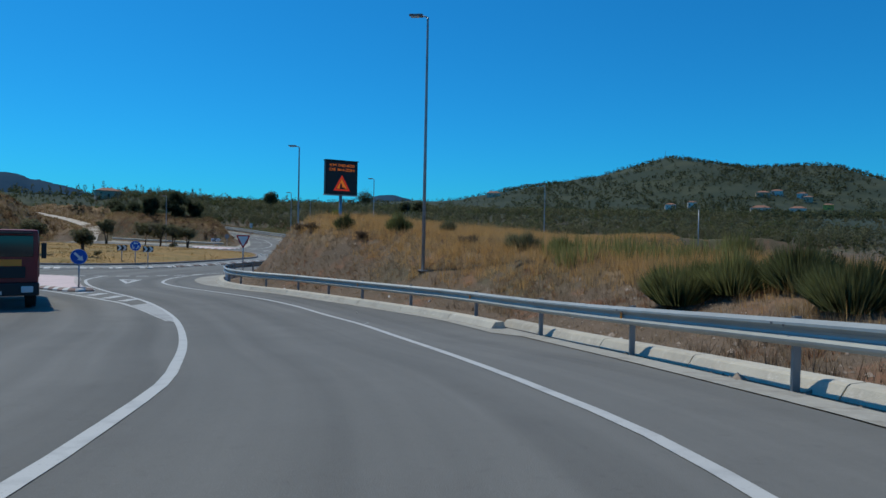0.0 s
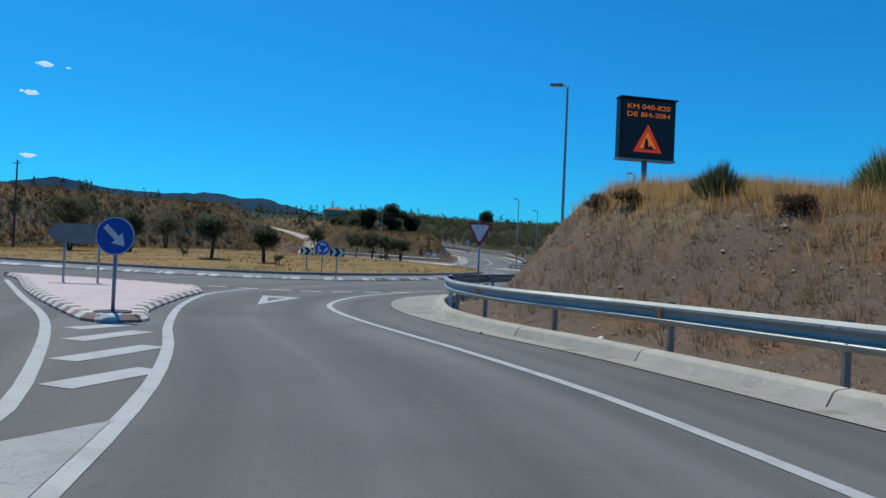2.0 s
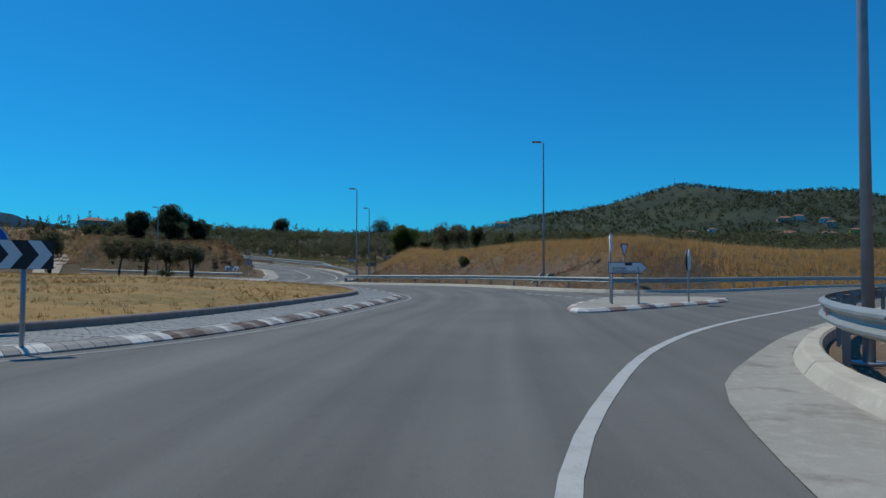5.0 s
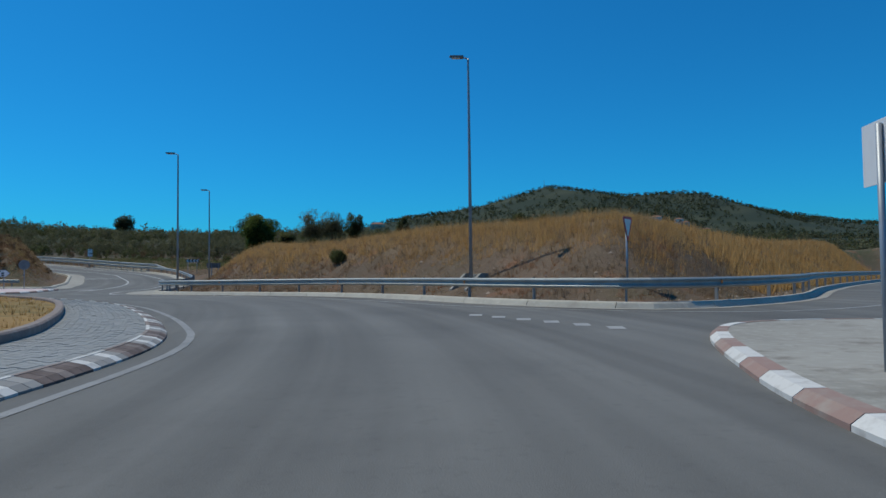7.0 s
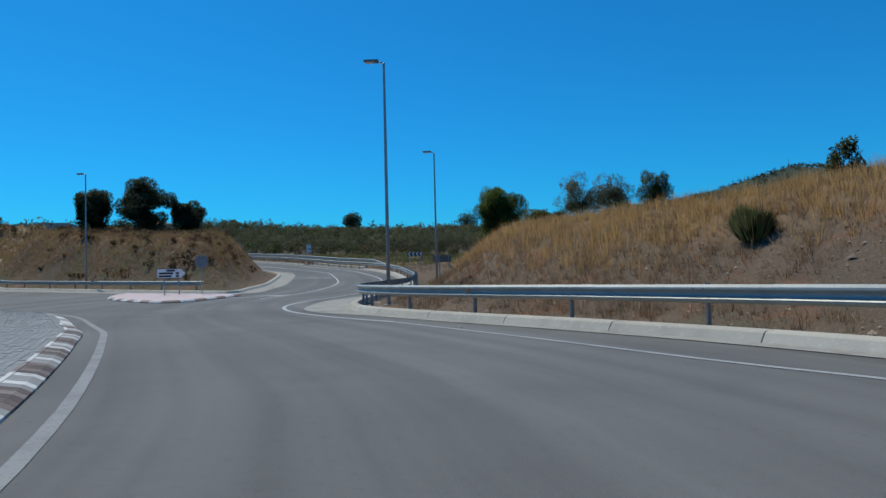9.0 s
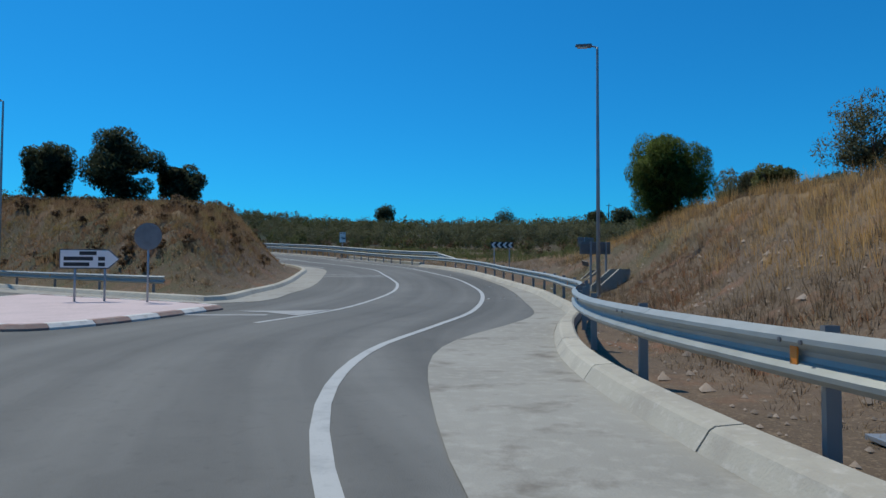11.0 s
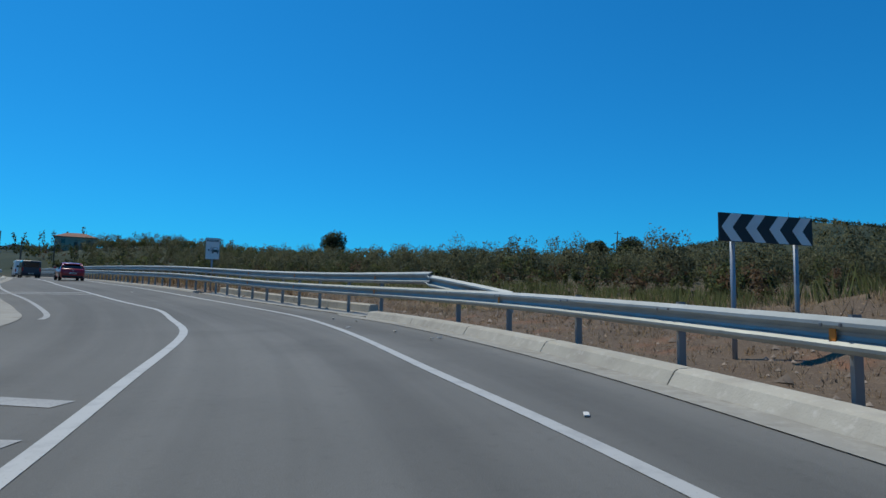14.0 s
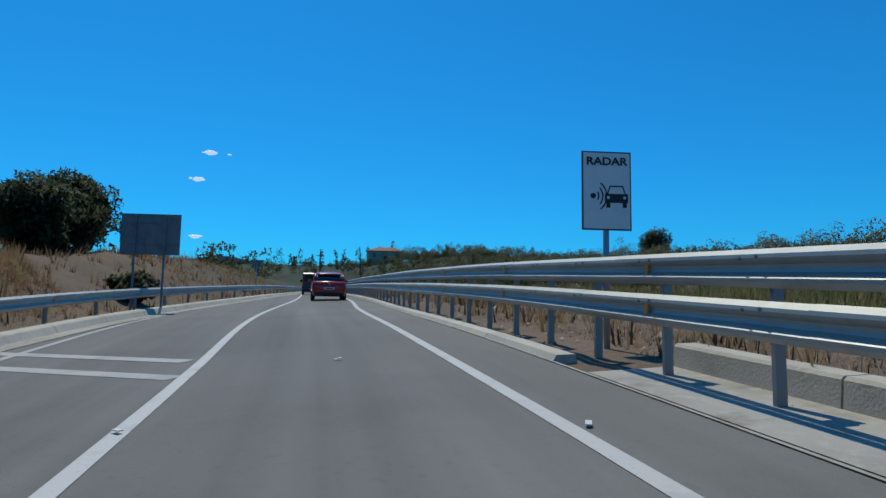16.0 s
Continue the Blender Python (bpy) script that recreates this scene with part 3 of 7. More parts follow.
SPLIT_L = [(-7.2, 17.2), (-9.2, 20.2), (-10.6, 22.1), (-12.1, 23.8), (-16.7, 27.9), (-22, 31.7), (-28, 36.0)]
marking("edge_line", EDGE_A, 0.15, M_LINE, "white edge line curving along the approach lane")
marking("edge_line", EDGE_X[11:], 0.15, M_LINE, "white edge line along the lane leaving the roundabout")
marking("edge_line", EDGE_X[:12], 0.12, M_LINE_OLD, "worn white edge line round the outside of the roundabout")
marking("centre_line", CENTRE_X, 0.15, M_LINE, "white centre line of the road out of the roundabout")
marking("edge_line", EDGE_L, 0.15, M_LINE_OLD, "worn white edge line along the opposite lane")
marking("separation_line", SPLIT_R, 0.15, M_LINE, "white line between the approach lane and the splitter island")
marking("separation_line", SPLIT_L, 0.15, M_LINE, "white line on the far side of the splitter island")
marking("island_line", list(map(tuple, offset(ISLAND, 0.42, True)[:170:4])), 0.14, M_LINE_FAINT, "worn white line round the central island")
patch("painted_wedge", [(-6.9, 16.8), (-7.3, 17.3), (-9.2, 20.2), (-10.6, 22.1), (-10.4, 23.1), (-8.8, 20.55), (-7.5, 18.15)], M_LINE_OLD,
      "solid white painted wedge before the splitter island", 0.011)
patch("painted_wedge", [(-33.7, 117.2), (-34.9, 118.0), (-36.2, 118.4), (-34.9, 118.6), (-33.9, 118.9), (-33.5, 119.3)], M_LINE_OLD,
      "worn white painted wedge by the exit", 0.011)
for a, b in (((-11.75, 23.8), (-11.75, 25.0)), ((-12.9, 24.9), (-13.0, 26.4)), ((-14.2, 26.2), (-14.3, 27.6)), ((-15.3, 27.2), (-15.2, 28.2))):
    d = Vector((b[0] - a[0], b[1] - a[1])).normalized() * 0.2
    patch("hatch_bar", [(a[0] + d.y, a[1] - d.x), (b[0] + d.y, b[1] - d.x), (b[0] - d.y, b[1] + d.x), (a[0] - d.y, a[1] + d.x)], M_LINE,
          "white diagonal hatch bar before the splitter island")
for x, y, ux, uy in ((-16.15, 42.9, 0.55, 0.83), (-16.85, 41.85, 0.6, 0.8), (-17.63, 40.92, 0.66, 0.75), (-18.52, 40.2, 0.85, 0.53), (-19.55, 39.85, 0.95, 0.3),
                     (-20.75, 39.6, 0.97, 0.2), (-22.0, 39.45, 0.98, 0.1), (-23.3, 39.4, 1.0, 0.0)):
    u, w = Vector((ux, uy)).normalized() * 0.37, Vector((uy, -ux)).normalized() * 0.17
    patch("give_way_dash", [(x - u.x - w.x, y - u.y - w.y), (x + u.x - w.x, y + u.y - w.y), (x + u.x + w.x, y + u.y + w.y),
                            (x - u.x + w.x, y - u.y + w.y)], M_LINE, "white dash of the give-way line at the roundabout")
for i in range(6):
    x, y = -9.8 - i * 0.36, 70.6 + i * 0.82
    patch("give_way_dash", [(x - 0.25, y - 0.22), (x + 0.05, y - 0.32), (x + 0.22, y + 0.22), (x - 0.1, y + 0.3)], M_LINE_OLD,
          "worn white dash of the side road's give-way line")
tri_o, tri_i = [(-18.3, 36.85), (-17.0, 36.9), (-16.4, 33.75)], [(-17.75, 36.3), (-17.2, 36.4), (-16.85, 34.9)]
for k in range(3):
    patch("give_way_triangle_side", [tri_o[k], tri_o[(k + 1) % 3], tri_i[(k + 1) % 3], tri_i[k]], M_LINE, "white side of the painted give-way triangle")
for p0, p1, w in (((-38.2, 142.1), (-42.6, 142.5), 0.3), ((-37.65, 140.8), (-42.2, 140.6), 0.3),
                  ((-54.8, 166.3), (-60.2, 165.6), 0.3), ((-53.7, 165.3), (-58.8, 164.6), 0.3),
                  ((-34.6, 117.3), (-38.5, 116.6), 0.35)):
    marking("transverse_line", [p0, ((p0[0] + p1[0]) / 2, (p0[1] + p1[1]) / 2), p1], w, M_LINE_OLD, "worn white transverse line across the opposite lane")

# concrete gutters and kerbs
def gutter(line, width, label):
    w = np.array([width(s) for s in np.r_[0, np.cumsum(np.hypot(*np.diff(line, axis=0).T))]])
    ob = part("gutter", ribbon(line - normals(line) * w[:, None], line, 0.012), M_CONC)
    return tagged(ob, label, "gutter", kind="structure")


def near_y(line, y0, x0):
    """Length along a line at its point nearest to a place."""
    i = int(np.argmin(np.hypot(line[:, 0] - x0, line[:, 1] - y0)))
    return length(line[:i + 1])


s_a = near_y(KERB_APPROACH, 41, -13.6)
s_x = near_y(KERB_EXIT, 109, -26.6)
S_STEP = near_y(KERB_APPROACH, 16.6, 1.2)
gutter(KERB_APPROACH, lambda s: (0.0 if s < S_STEP - 1.5 else 0.4) + 0.85 * math.exp(-((s - s_a) / 7.2) ** 4), "pale concrete gutter along the kerb")
s_end = near_y(KERB_EXIT, 156.5, -39.7)
gutter(KERB_EXIT, lambda s: (0.38 if s < s_end else 0.04) + 1.25 * math.exp(-((s - s_x + 1) / 7.0) ** 4) + 0.45 * math.exp(-((s - s_x - 12) / 11) ** 4), "pale concrete gutter along the kerb")
s_l = near_y(KERB_LEFT, 153, -48.8)
gutter(KERB_LEFT, lambda s: 0.5 + 0.9 / (1 + math.exp((s_l - s) / 1.5)), "wide pale concrete gutter along the opposite kerb")

KERB_PROFILE = [(0.0, 0.0), (0.1, 0.15), (0.14, 0.175), (0.34, 0.19), (0.38, 0.16), (0.42, -0.1), (0.0, -0.1)]
kerbs = []


def kerb(line, s0, s1, mat, label, profile=KERB_PROFILE, piece=3.0, name="kerb"):
    root = thing(name, label, "kerb", kind="structure")
    s, k = s0, 0
    while s < s1 - 0.2:
        kerbs.append((line, s, min(s + piece - 0.025, s1), mat if not isinstance(mat, tuple) else mat[k % len(mat)], root, profile))
        s += piece
        k += 1
    return root


kerb(KERB_APPROACH, S_STEP, length(KERB_APPROACH), M_KERB, "sloped pale concrete kerb below the crash barrier")
kerb(offset(KERB_APPROACH, 0.68), 40, S_STEP + 1.0, M_KERB, "sloped pale concrete kerb behind the barrier posts")
strip = cut(KERB_APPROACH, 40, S_STEP + 0.1)
tagged(part("gutter", ribbon(strip, offset(strip, 0.52), 0.014), M_CONC), "pale concrete strip in front of the barrier posts", "gutter", kind="structure")
S_K1 = near_y(KERB_EXIT, 154.6, -38.4)
kerb(KERB_EXIT, 20, S_K1, M_KERB, "sloped pale concrete kerb along the bank")
kerb(KERB_EXIT, near_y(KERB_EXIT, 168.4, -50.3), length(KERB_EXIT) - 60, M_KERB, "low pale concrete kerb below the double barrier",
     [(0.0, 0.0), (0.05, 0.08), (0.3, 0.09), (0.34, -0.1), (0.0, -0.1)])
BACK_KERB = offset(KERB_EXIT, 1.0)
S_B0, S_B1 = near_y(BACK_KERB, 157.0, -39.0), near_y(BACK_KERB, 167.8, -48.8)
kerb(BACK_KERB, S_B0, S_B1, M_KERB, "upright pale concrete kerb behind the barrier posts",
     [(0.0, -0.1), (0.03, 0.24), (0.06, 0.27), (0.3, 0.28), (0.33, 0.24), (0.34, -0.1)], 3.2)
apron_line = cut(KERB_EXIT, S_K1 + 0.3, near_y(KERB_EXIT, 167.6, -49.6))
tagged(part("gutter", ribbon(apron_line, offset(apron_line, 1.02), 0.02), M_CONC), "pale concrete channel floor under the double barrier", "gutter", kind="structure")
kerb(KERB_LEFT, 90, length(KERB_LEFT), M_KERB, "dusty concrete kerb at the foot of the bank")


def island(outline, top_mat, label, cat, rise=0.13, mats=(M_KERB_WHITE, M_KERB_RED), piece=0.8, width=0.28):
    """A raised island: kerb blocks in two colours round a paved top."""
    root = thing(cat.replace(" ", "_"), label, cat)
    inner = offset(outline, width, True)
    c = outline.mean(0)
    if np.hypot(*(inner - c).T).mean() > np.hypot(*(outline - c).T).mean():
        inner = offset(outline, -width, True)
        side = -1
    else:
        side = 1
    part("paving", sheet([tuple(p) for p in inner], 2.0, rise), top_mat, root)
    closed = np.vstack([outline, outline[:1]])
    prof = [(0.0, -0.1), (0.0, 0.05), (side * 0.1, rise), (side * (width + 0.002), rise + 0.006), (side * (width + 0.002), -0.1)]
    n = int(length(closed) / piece)
    for k in range(n):
        kerbs.append((closed, k * length(closed) / n, (k + 1) * length(closed) / n - 0.015, mats[k % 2], root, prof))
    return root


island(SPLITTER, M_PAVE, "splitter island with pink paving and red and white kerb blocks", "traffic island", mats=(M_KERB_WHITE, M_KERB_RED), piece=0.4)
island(SPLITTER_B, M_CONC, "pale splitter island with white and dark kerb blocks", "traffic island", piece=1.0)
island(SPLITTER_C, M_PAVE, "pink splitter island with red and white kerb blocks", "traffic island", piece=1.0)

# central island: mountable apron of setts, kerb ring, dry turf
roundabout = thing("roundabout_island", "round central island with dry grass, a paved apron and striped kerb", "roundabout island")
closed_out = np.vstack([ISLAND, ISLAND[:1]])
sgn = -1
rows = 14
for r in range(rows):
    a, b = offset(ISLAND, sgn * (0.36 + r * 0.1176), True), offset(ISLAND, sgn * (0.36 + (r + 1) * 0.1176 - 0.007), True)
    z0, z1 = 0.12 + r * 0.0039, 0.12 + (r + 1) * 0.0039
    v, f = [], []
    n = len(a)
    a = np.vstack([a, a[:1]])
    b = np.vstack([b, b[:1]])
    a, b = (np.c_[np.interp((np.arange(n * 3) + 0.5 * (r % 2)) / 3, np.arange(n + 1), q[:, 0]), np.interp((np.arange(n * 3) + 0.5 * (r % 2)) / 3, np.arange(n + 1), q[:, 1])] for q in (a, b))
    n *= 3
    for i in range(n):
        j = (i + 1) % n
        p = [a[i] + (a[j] - a[i]) * 0.02, a[i] + (a[j] - a[i]) * 0.98, b[i] + (b[j] - b[i]) * 0.98, b[i] + (b[j] - b[i]) * 0.02]
        dz = random.uniform(-0.004, 0.004)
        m = len(v)
        v += [(q[0], q[1], gz(q[1]) + z + dz) for q, z in zip(p, (z0, z0, z1, z1))]
        v += [(q[0], q[1], gz(q[1]) + z0 - 0.06) for q in p]
        f += [(m, m + 1, m + 2, m + 3), (m, m + 4, m + 5, m + 1), (m + 1, m + 5, m + 6, m + 2), (m + 2, m + 6, m + 7, m + 3), (m + 3, m + 7, m + 4, m)]
    tagged(part("apron_sett", fix((v, f)), M_APRON, roundabout, "grey concrete setts laid in rings"), kind="stuff")
part("apron_bed", fix(sweep(ISLAND, [(sgn * 0.3, -0.1), (sgn * 0.3, 0.108), (sgn * 2.05, 0.162), (sgn * 2.05, -0.1)], 0.0, True, False, True)), M_APRON, roundabout)
part("inner_kerb", fix(sweep(ISLAND, [(sgn * 2.0, 0.0), (sgn * 2.0, 0.3), (sgn * 2.03, 0.33), (sgn * 2.17, 0.33), (sgn * 2.2, 0.3), (sgn * 2.2, 0.0)],
                             0.0, True, False, True)), M_KERB_TAN, roundabout, "dark weathered inner kerb")
ring_prof = [(0.0, -0.1), (0.0, 0.03), (sgn * 0.1, 0.085), (sgn * 0.3, 0.125), (sgn * 0.3, -0.1)]
lip_prof = [(sgn * 0.302, -0.1), (sgn * 0.302, 0.132), (sgn * 0.36, 0.134), (sgn * 0.36, -0.1)]
s_near = near_y(closed_out[:-1], 97, -31)
nk = int(s_near / 1.05)
for k in range(nk):
    a_, w_ = k * s_near / nk, s_near / nk
    for q in range(5):
        dark_ = (M_KERB_GREY,) * 3 if a_ < 15 else (M_KERB_BROWN, M_KERB_TAN, M_KERB_BROWN)
        mats_ = (M_KERB_WHITE, M_KERB_WHITE if a_ < 15 else M_KERB_GREY, M_KERB_GREY) if k % 2 == 0 else dark_
        kerbs.append((closed_out, a_ + q * w_ / 5, a_ + (q + 1) * w_ / 5 - 0.01, mats_[(q + k) % 3], roundabout, ring_prof))
    kerbs.append((closed_out, a_, a_ + w_ - 0.01, M_KERB_WHITE if k % 2 == 0 else M_KERB_GREY if a_ < 15 else M_KERB_TAN, roundabout, lip_prof))
nk = int((length(closed_out) - s_near) / 1.5)
for k in range(nk):
    a_ = s_near + k * (length(closed_out) - s_near) / nk
    kerbs.append((closed_out, a_, a_ + (length(closed_out) - s_near) / nk - 0.015, (M_KERB_WHITE, M_KERB_GREY)[k % 2], roundabout, ring_prof))
turf_line = offset(ISLAND, sgn * 2.2, True)
M_TURF = material("dry_turf", (0.3, 0.19, 0.075), 0.95, spec=0.15, bump=0.8, bump_scale=12,
                  var=[(0.25, (0.2, 0.15, 0.06), 0.42, 0.62, 4), (2.5, (0.36, 0.24, 0.1), 0.5, 0.7, 5), (0.7, (0.13, 0.12, 0.05), 0.6, 0.75, 4)])
tb = sheet([tuple(p) for p in turf_line[::2]], 2.5, 0.24)
for x in np.arange(-75, -18, 2.5):
    bmesh.ops.bisect_plane(tb, geom=tb.verts[:] + tb.edges[:] + tb.faces[:], plane_co=(x, 0, 0), plane_no=(1, 0, 0))
tl = np.vstack([turf_line, turf_line[:1]])[::3]
tb.verts.ensure_lookup_table()
tc = np.array([v.co[:2] for v in tb.verts])
for v, dd in zip(tb.verts, dist_to(tl, tc[:, 0], tc[:, 1])):
    v.co.z += 1.0 * (1 - math.exp(-dd / 14)) + (0.12 * noise.noise((v.co.x * 0.3, v.co.y * 0.3, 0)) if dd > 1 else 0)


def turf_z(x, y):
    dd = float(dist_to(tl, np.array([x]), np.array([y]))[0])
    return gz(y) + 0.24 + 1.0 * (1 - math.exp(-dd / 14))


part("turf", tb, M_TURF, roundabout, "dry yellowed grass", smooth=True)

# ---- crash barriers ----
W_BEAM = [(0.0, 0.0), (-0.02, 0.012), (-0.078, 0.045), (-0.082, 0.075), (-0.02, 0.125), (-0.012, 0.155), (-0.02, 0.185), (-0.082, 0.235),
          (-0.078, 0.265), (-0.02, 0.298), (0.0, 0.31), (0.004, 0.306), (-0.014, 0.29), (-0.072, 0.26), (-0.076, 0.24), (-0.014, 0.19),
          (-0.006, 0.155), (-0.014, 0.12), (-0.076, 0.07), (-0.072, 0.05), (-0.014, 0.02), (0.004, 0.004)]
M_REFLECT = material("orange_reflector", (0.75, 0.22, 0.02), 0.35, spec=0.6)
M_BOLT = material("bolt", (0.2, 0.2, 0.21), 0.5, metal=0.8)


def c_post(h):
    """An upright C-section post with its base at the origin."""
    bm = bmesh.new()
    o = [(-0.06, -0.03), (-0.06, 0.03), (0.06, 0.03), (0.06, 0.012), (0.054, 0.012), (0.054, 0.024), (-0.054, 0.024), (-0.054, -0.024), (0.054, -0.024),
         (0.054, -0.012), (0.06, -0.012), (0.06, -0.03)]
    f = bm.faces.new([bm.verts.new((x, y, -0.35)) for x, y in o])
    r = bmesh.ops.extrude_face_region(bm, geom=[f])
    bmesh.ops.translate(bm, vec=(0, 0, h + 0.35), verts=[v for v in r["geom"] if isinstance(v, bmesh.types.BMVert)])
    bmesh.ops.recalc_face_normals(bm, faces=bm.faces[:])
    me_ = bpy.data.meshes.new("post")
    bm.to_mesh(me_)
    bm.free()
    me_.materials.append(M_POST)
    return me_


def small(name, bm, mat):
    me_ = bpy.data.meshes.new(name)
    bmesh.ops.recalc_face_normals(bm, faces=bm.faces[:])
    bm.to_mesh(me_)
    bm.free()
    me_.materials.append(mat)
    return me_


POST_MESH, POST_TALL = c_post(0.74), c_post(1.06)
POST_MESH.transform(Matrix.Diagonal((0.8, 0.75, 1, 1)))
POST_TALL.transform(Matrix.Diagonal((0.8, 0.8, 1, 1)))
SPACER_MESH = small("spacer", box(0.14, 0.1, 0.2, (0, 0, 0), 0.012), M_POST)
REFLECT_MESH = small("reflector", box(0.012, 0.07, 0.11, (0, 0, 0), 0.004), M_REFLECT)
BOLT_MESH = small("bolt", tube([(0, 0, 0), (0.012, 0, 0)], 0.016, 6), M_BOLT)


def barrier(line, s0, s1, label, base=0.14, top=0.72, stops=(), posts=True, every=2, tall=False, panel=4.0, down=False):
    """A steel crash barrier along a line: overlapping beam panels, posts with spacers, reflectors and bolts."""
    root = thing("crash_barrier", label, "crash barrier", group="crash barriers along the road")
    s = s0
    while s < s1 - 0.3:
        e = min(s + panel + 0.3, s1)
        seg = cut(line, s, e)
        lift = base + top - 0.31
        z = grade(seg[:, 1])
        if down and s == s0:
            k = np.linspace(0, 1, len(seg))
            z = z - (1 - k) * 0.46
        part("beam", fix(sweep(seg, W_BEAM, lift + (0.003 if int((s - s0) / panel) % 2 else 0.0), z=z)), M_STEEL, root)
        s += panel
    k = 0
    for q in stops:
        if not s0 <= q < s1 - 0.3:
            continue
        p = cut(line, q, q + 0.3)
        d = p[-1] - p[0]
        d /= np.hypot(*d) + 1e-9
        ang = math.atan2(-d[0], d[1])
        x, y = p[0]
        z = gz(y) + base
        m = Matrix.Translation((x, y, z)) @ Matrix.Rotation(ang, 4, "Z")
        if posts:
            part("post", POST_TALL if tall else POST_MESH, None, root, at=m @ Matrix.Translation((0.17, 0, 0)))
            part("spacer", SPACER_MESH, None, root, at=m @ Matrix.Translation((0.075, 0, top - 0.26)))
        for dy in (-0.1, 0.1):
            part("bolt", BOLT_MESH, None, root, at=m @ Matrix.Translation((-0.092, dy, top - 0.07)))
        if k % every == 0:
            part("reflector", REFLECT_MESH, None, root, at=m @ Matrix.Translation((-0.045, 0.02, top - 0.21)))
        k += 1
    return root


def stops_of(*runs):
    """Places of the posts along a barrier, from runs (start, end, step)."""
    return [q for a, b, st in runs for q in np.arange(a, b, st)]


RAIL_A, RAIL_X, RAIL_L = offset(KERB_APPROACH, 0.42), offset(KERB_EXIT, 0.42), offset(KERB_LEFT, 0.5)
barrier(RAIL_A, 45, length(RAIL_A) - 25, "galvanised steel crash barrier curving round the bank",
        stops=stops_of((47.5, 86, 4.0), (86.9, 125, 2.7), (126, 190, 4.0)))
s_fork = near_y(RAIL_X, 153.2, -36.9)
X_STOPS = stops_of((28, 97, 3.2), (98.6, 125, 3.2), (126.5, 172, 2.35), (173, 290, 1.6))
barrier(RAIL_X, 25, s_fork, "galvanised steel crash barrier along the outer bend", stops=X_STOPS, every=3)
barrier(RAIL_X, s_fork, s_fork + 110, "lower rail of a double steel crash barrier", stops=X_STOPS, every=3, posts=False)
barrier(offset(KERB_EXIT, 0.5), s_fork - 5.2, s_fork + 110, "upper rail of a double steel crash barrier on tall posts", top=1.12, tall=True, down=True,
        stops=[q for q in X_STOPS if q > s_fork], every=3)
s_le = near_y(RAIL_L, 158, -53)
barrier(RAIL_L, 40, s_le, "galvanised steel crash barrier along the opposite lane", stops=stops_of((41, s_le, 3.0)))
s_l2 = near_y(RAIL_L, 124.6, -45)
barrier(RAIL_L, s_l2 - 4, length(RAIL_L) - 1, "dull steel crash barrier at the foot of the mound", base=0.1, stops=stops_of((s_l2 - 3, 500, 4.0)))

# kerb stones, one by one
for line, a, b, mat, root, prof in kerbs:
    part("kerb_stone", fix(sweep(cut(line, a, b), prof)), mat, root)

# ---- lamps, signs and other street furniture ----
M_POLE = material("grey_steel_pole", (0.33, 0.36, 0.39), 0.5, metal=0.5, var=[(2, (0.26, 0.28, 0.31), 0.45, 0.7, 4)])
M_SIGN_WHITE = material("white_sign_film", (0.72, 0.72, 0.72), 0.45, var=[(3, (0.64, 0.64, 0.64), 0.5, 0.8, 3)])
M_SIGN_RED = material("red_sign_film", (0.5, 0.02, 0.035), 0.45)
M_SIGN_BLUE = material("blue_sign_film", (0.012, 0.09, 0.42), 0.45)
M_SIGN_BLACK = material("black_sign_film", (0.02, 0.02, 0.025), 0.5)
M_SIGN_BACK = material("dull_sign_back", (0.2, 0.205, 0.215), 0.55, metal=0.4, var=[(3, (0.15, 0.15, 0.16), 0.45, 0.7, 4)])
M_DARK = material("dark_housing_and_shadow", (0.018, 0.018, 0.024), 0.45)
M_ORANGE = material("orange_plastic", (0.8, 0.25, 0.03), 0.5)
M_LAMP_GLASS = material("lamp_glass", (0.6, 0.62, 0.62), 0.2, spec=0.6)


def glow(name, color, strength):
    m = material(name, tint(color, 0.4), 0.5)
    b = m.node_tree.nodes["Principled BSDF"]
    b.inputs["Emission Color"].default_value = color
    b.inputs["Emission Strength"].default_value = strength
    return m


M_LED_AMBER = glow("amber_leds", (1.0, 0.24, 0.02, 1), 0.35)
M_LED_RED = glow("red_leds", (1.0, 0.06, 0.02, 1), 0.3)


def text_mesh(words, size, name="lettering", bold=0.0, width=None):
    """Lettering as a mesh in the xz plane, facing -y, centred."""
    cu = bpy.data.curves.new("letters", "FONT")
    cu.body, cu.size, cu.align_x, cu.align_y, cu.offset = words, size, "CENTER", "CENTER", bold
    cu.extrude = 0.002
    tmp = bpy.data.objects.new("letters", cu)
    scene.collection.objects.link(tmp)
    dg = bpy.context.evaluated_depsgraph_get()
    dg.update()
    me_ = bpy.data.meshes.new_from_object(tmp.evaluated_get(dg))
    bpy.data.objects.remove(tmp)
    me_.name = name
    me_.transform(Matrix.Rotation(radians(90), 4, "X"))
    if width:
        xs = [v.co.x for v in me_.vertices]
        me_.transform(Matrix.Diagonal((width / (max(xs) - min(xs)), 1, 1, 1)))
    return me_


def stand(name, label, cat, x, y, z, yaw, group=""):
    """The base of a sign that faces back along a heading."""
    return thing(name, label, cat, pose(x, y, z, 0, 0, yaw), group)


def pole(root, h, r=0.032, x=0.0, y=0.05, z0=-0.4, name="pole"):
    return part(name, tube([(x, y, z0), (x, y, h)], r, 12), M_POLE, root, smooth=True)


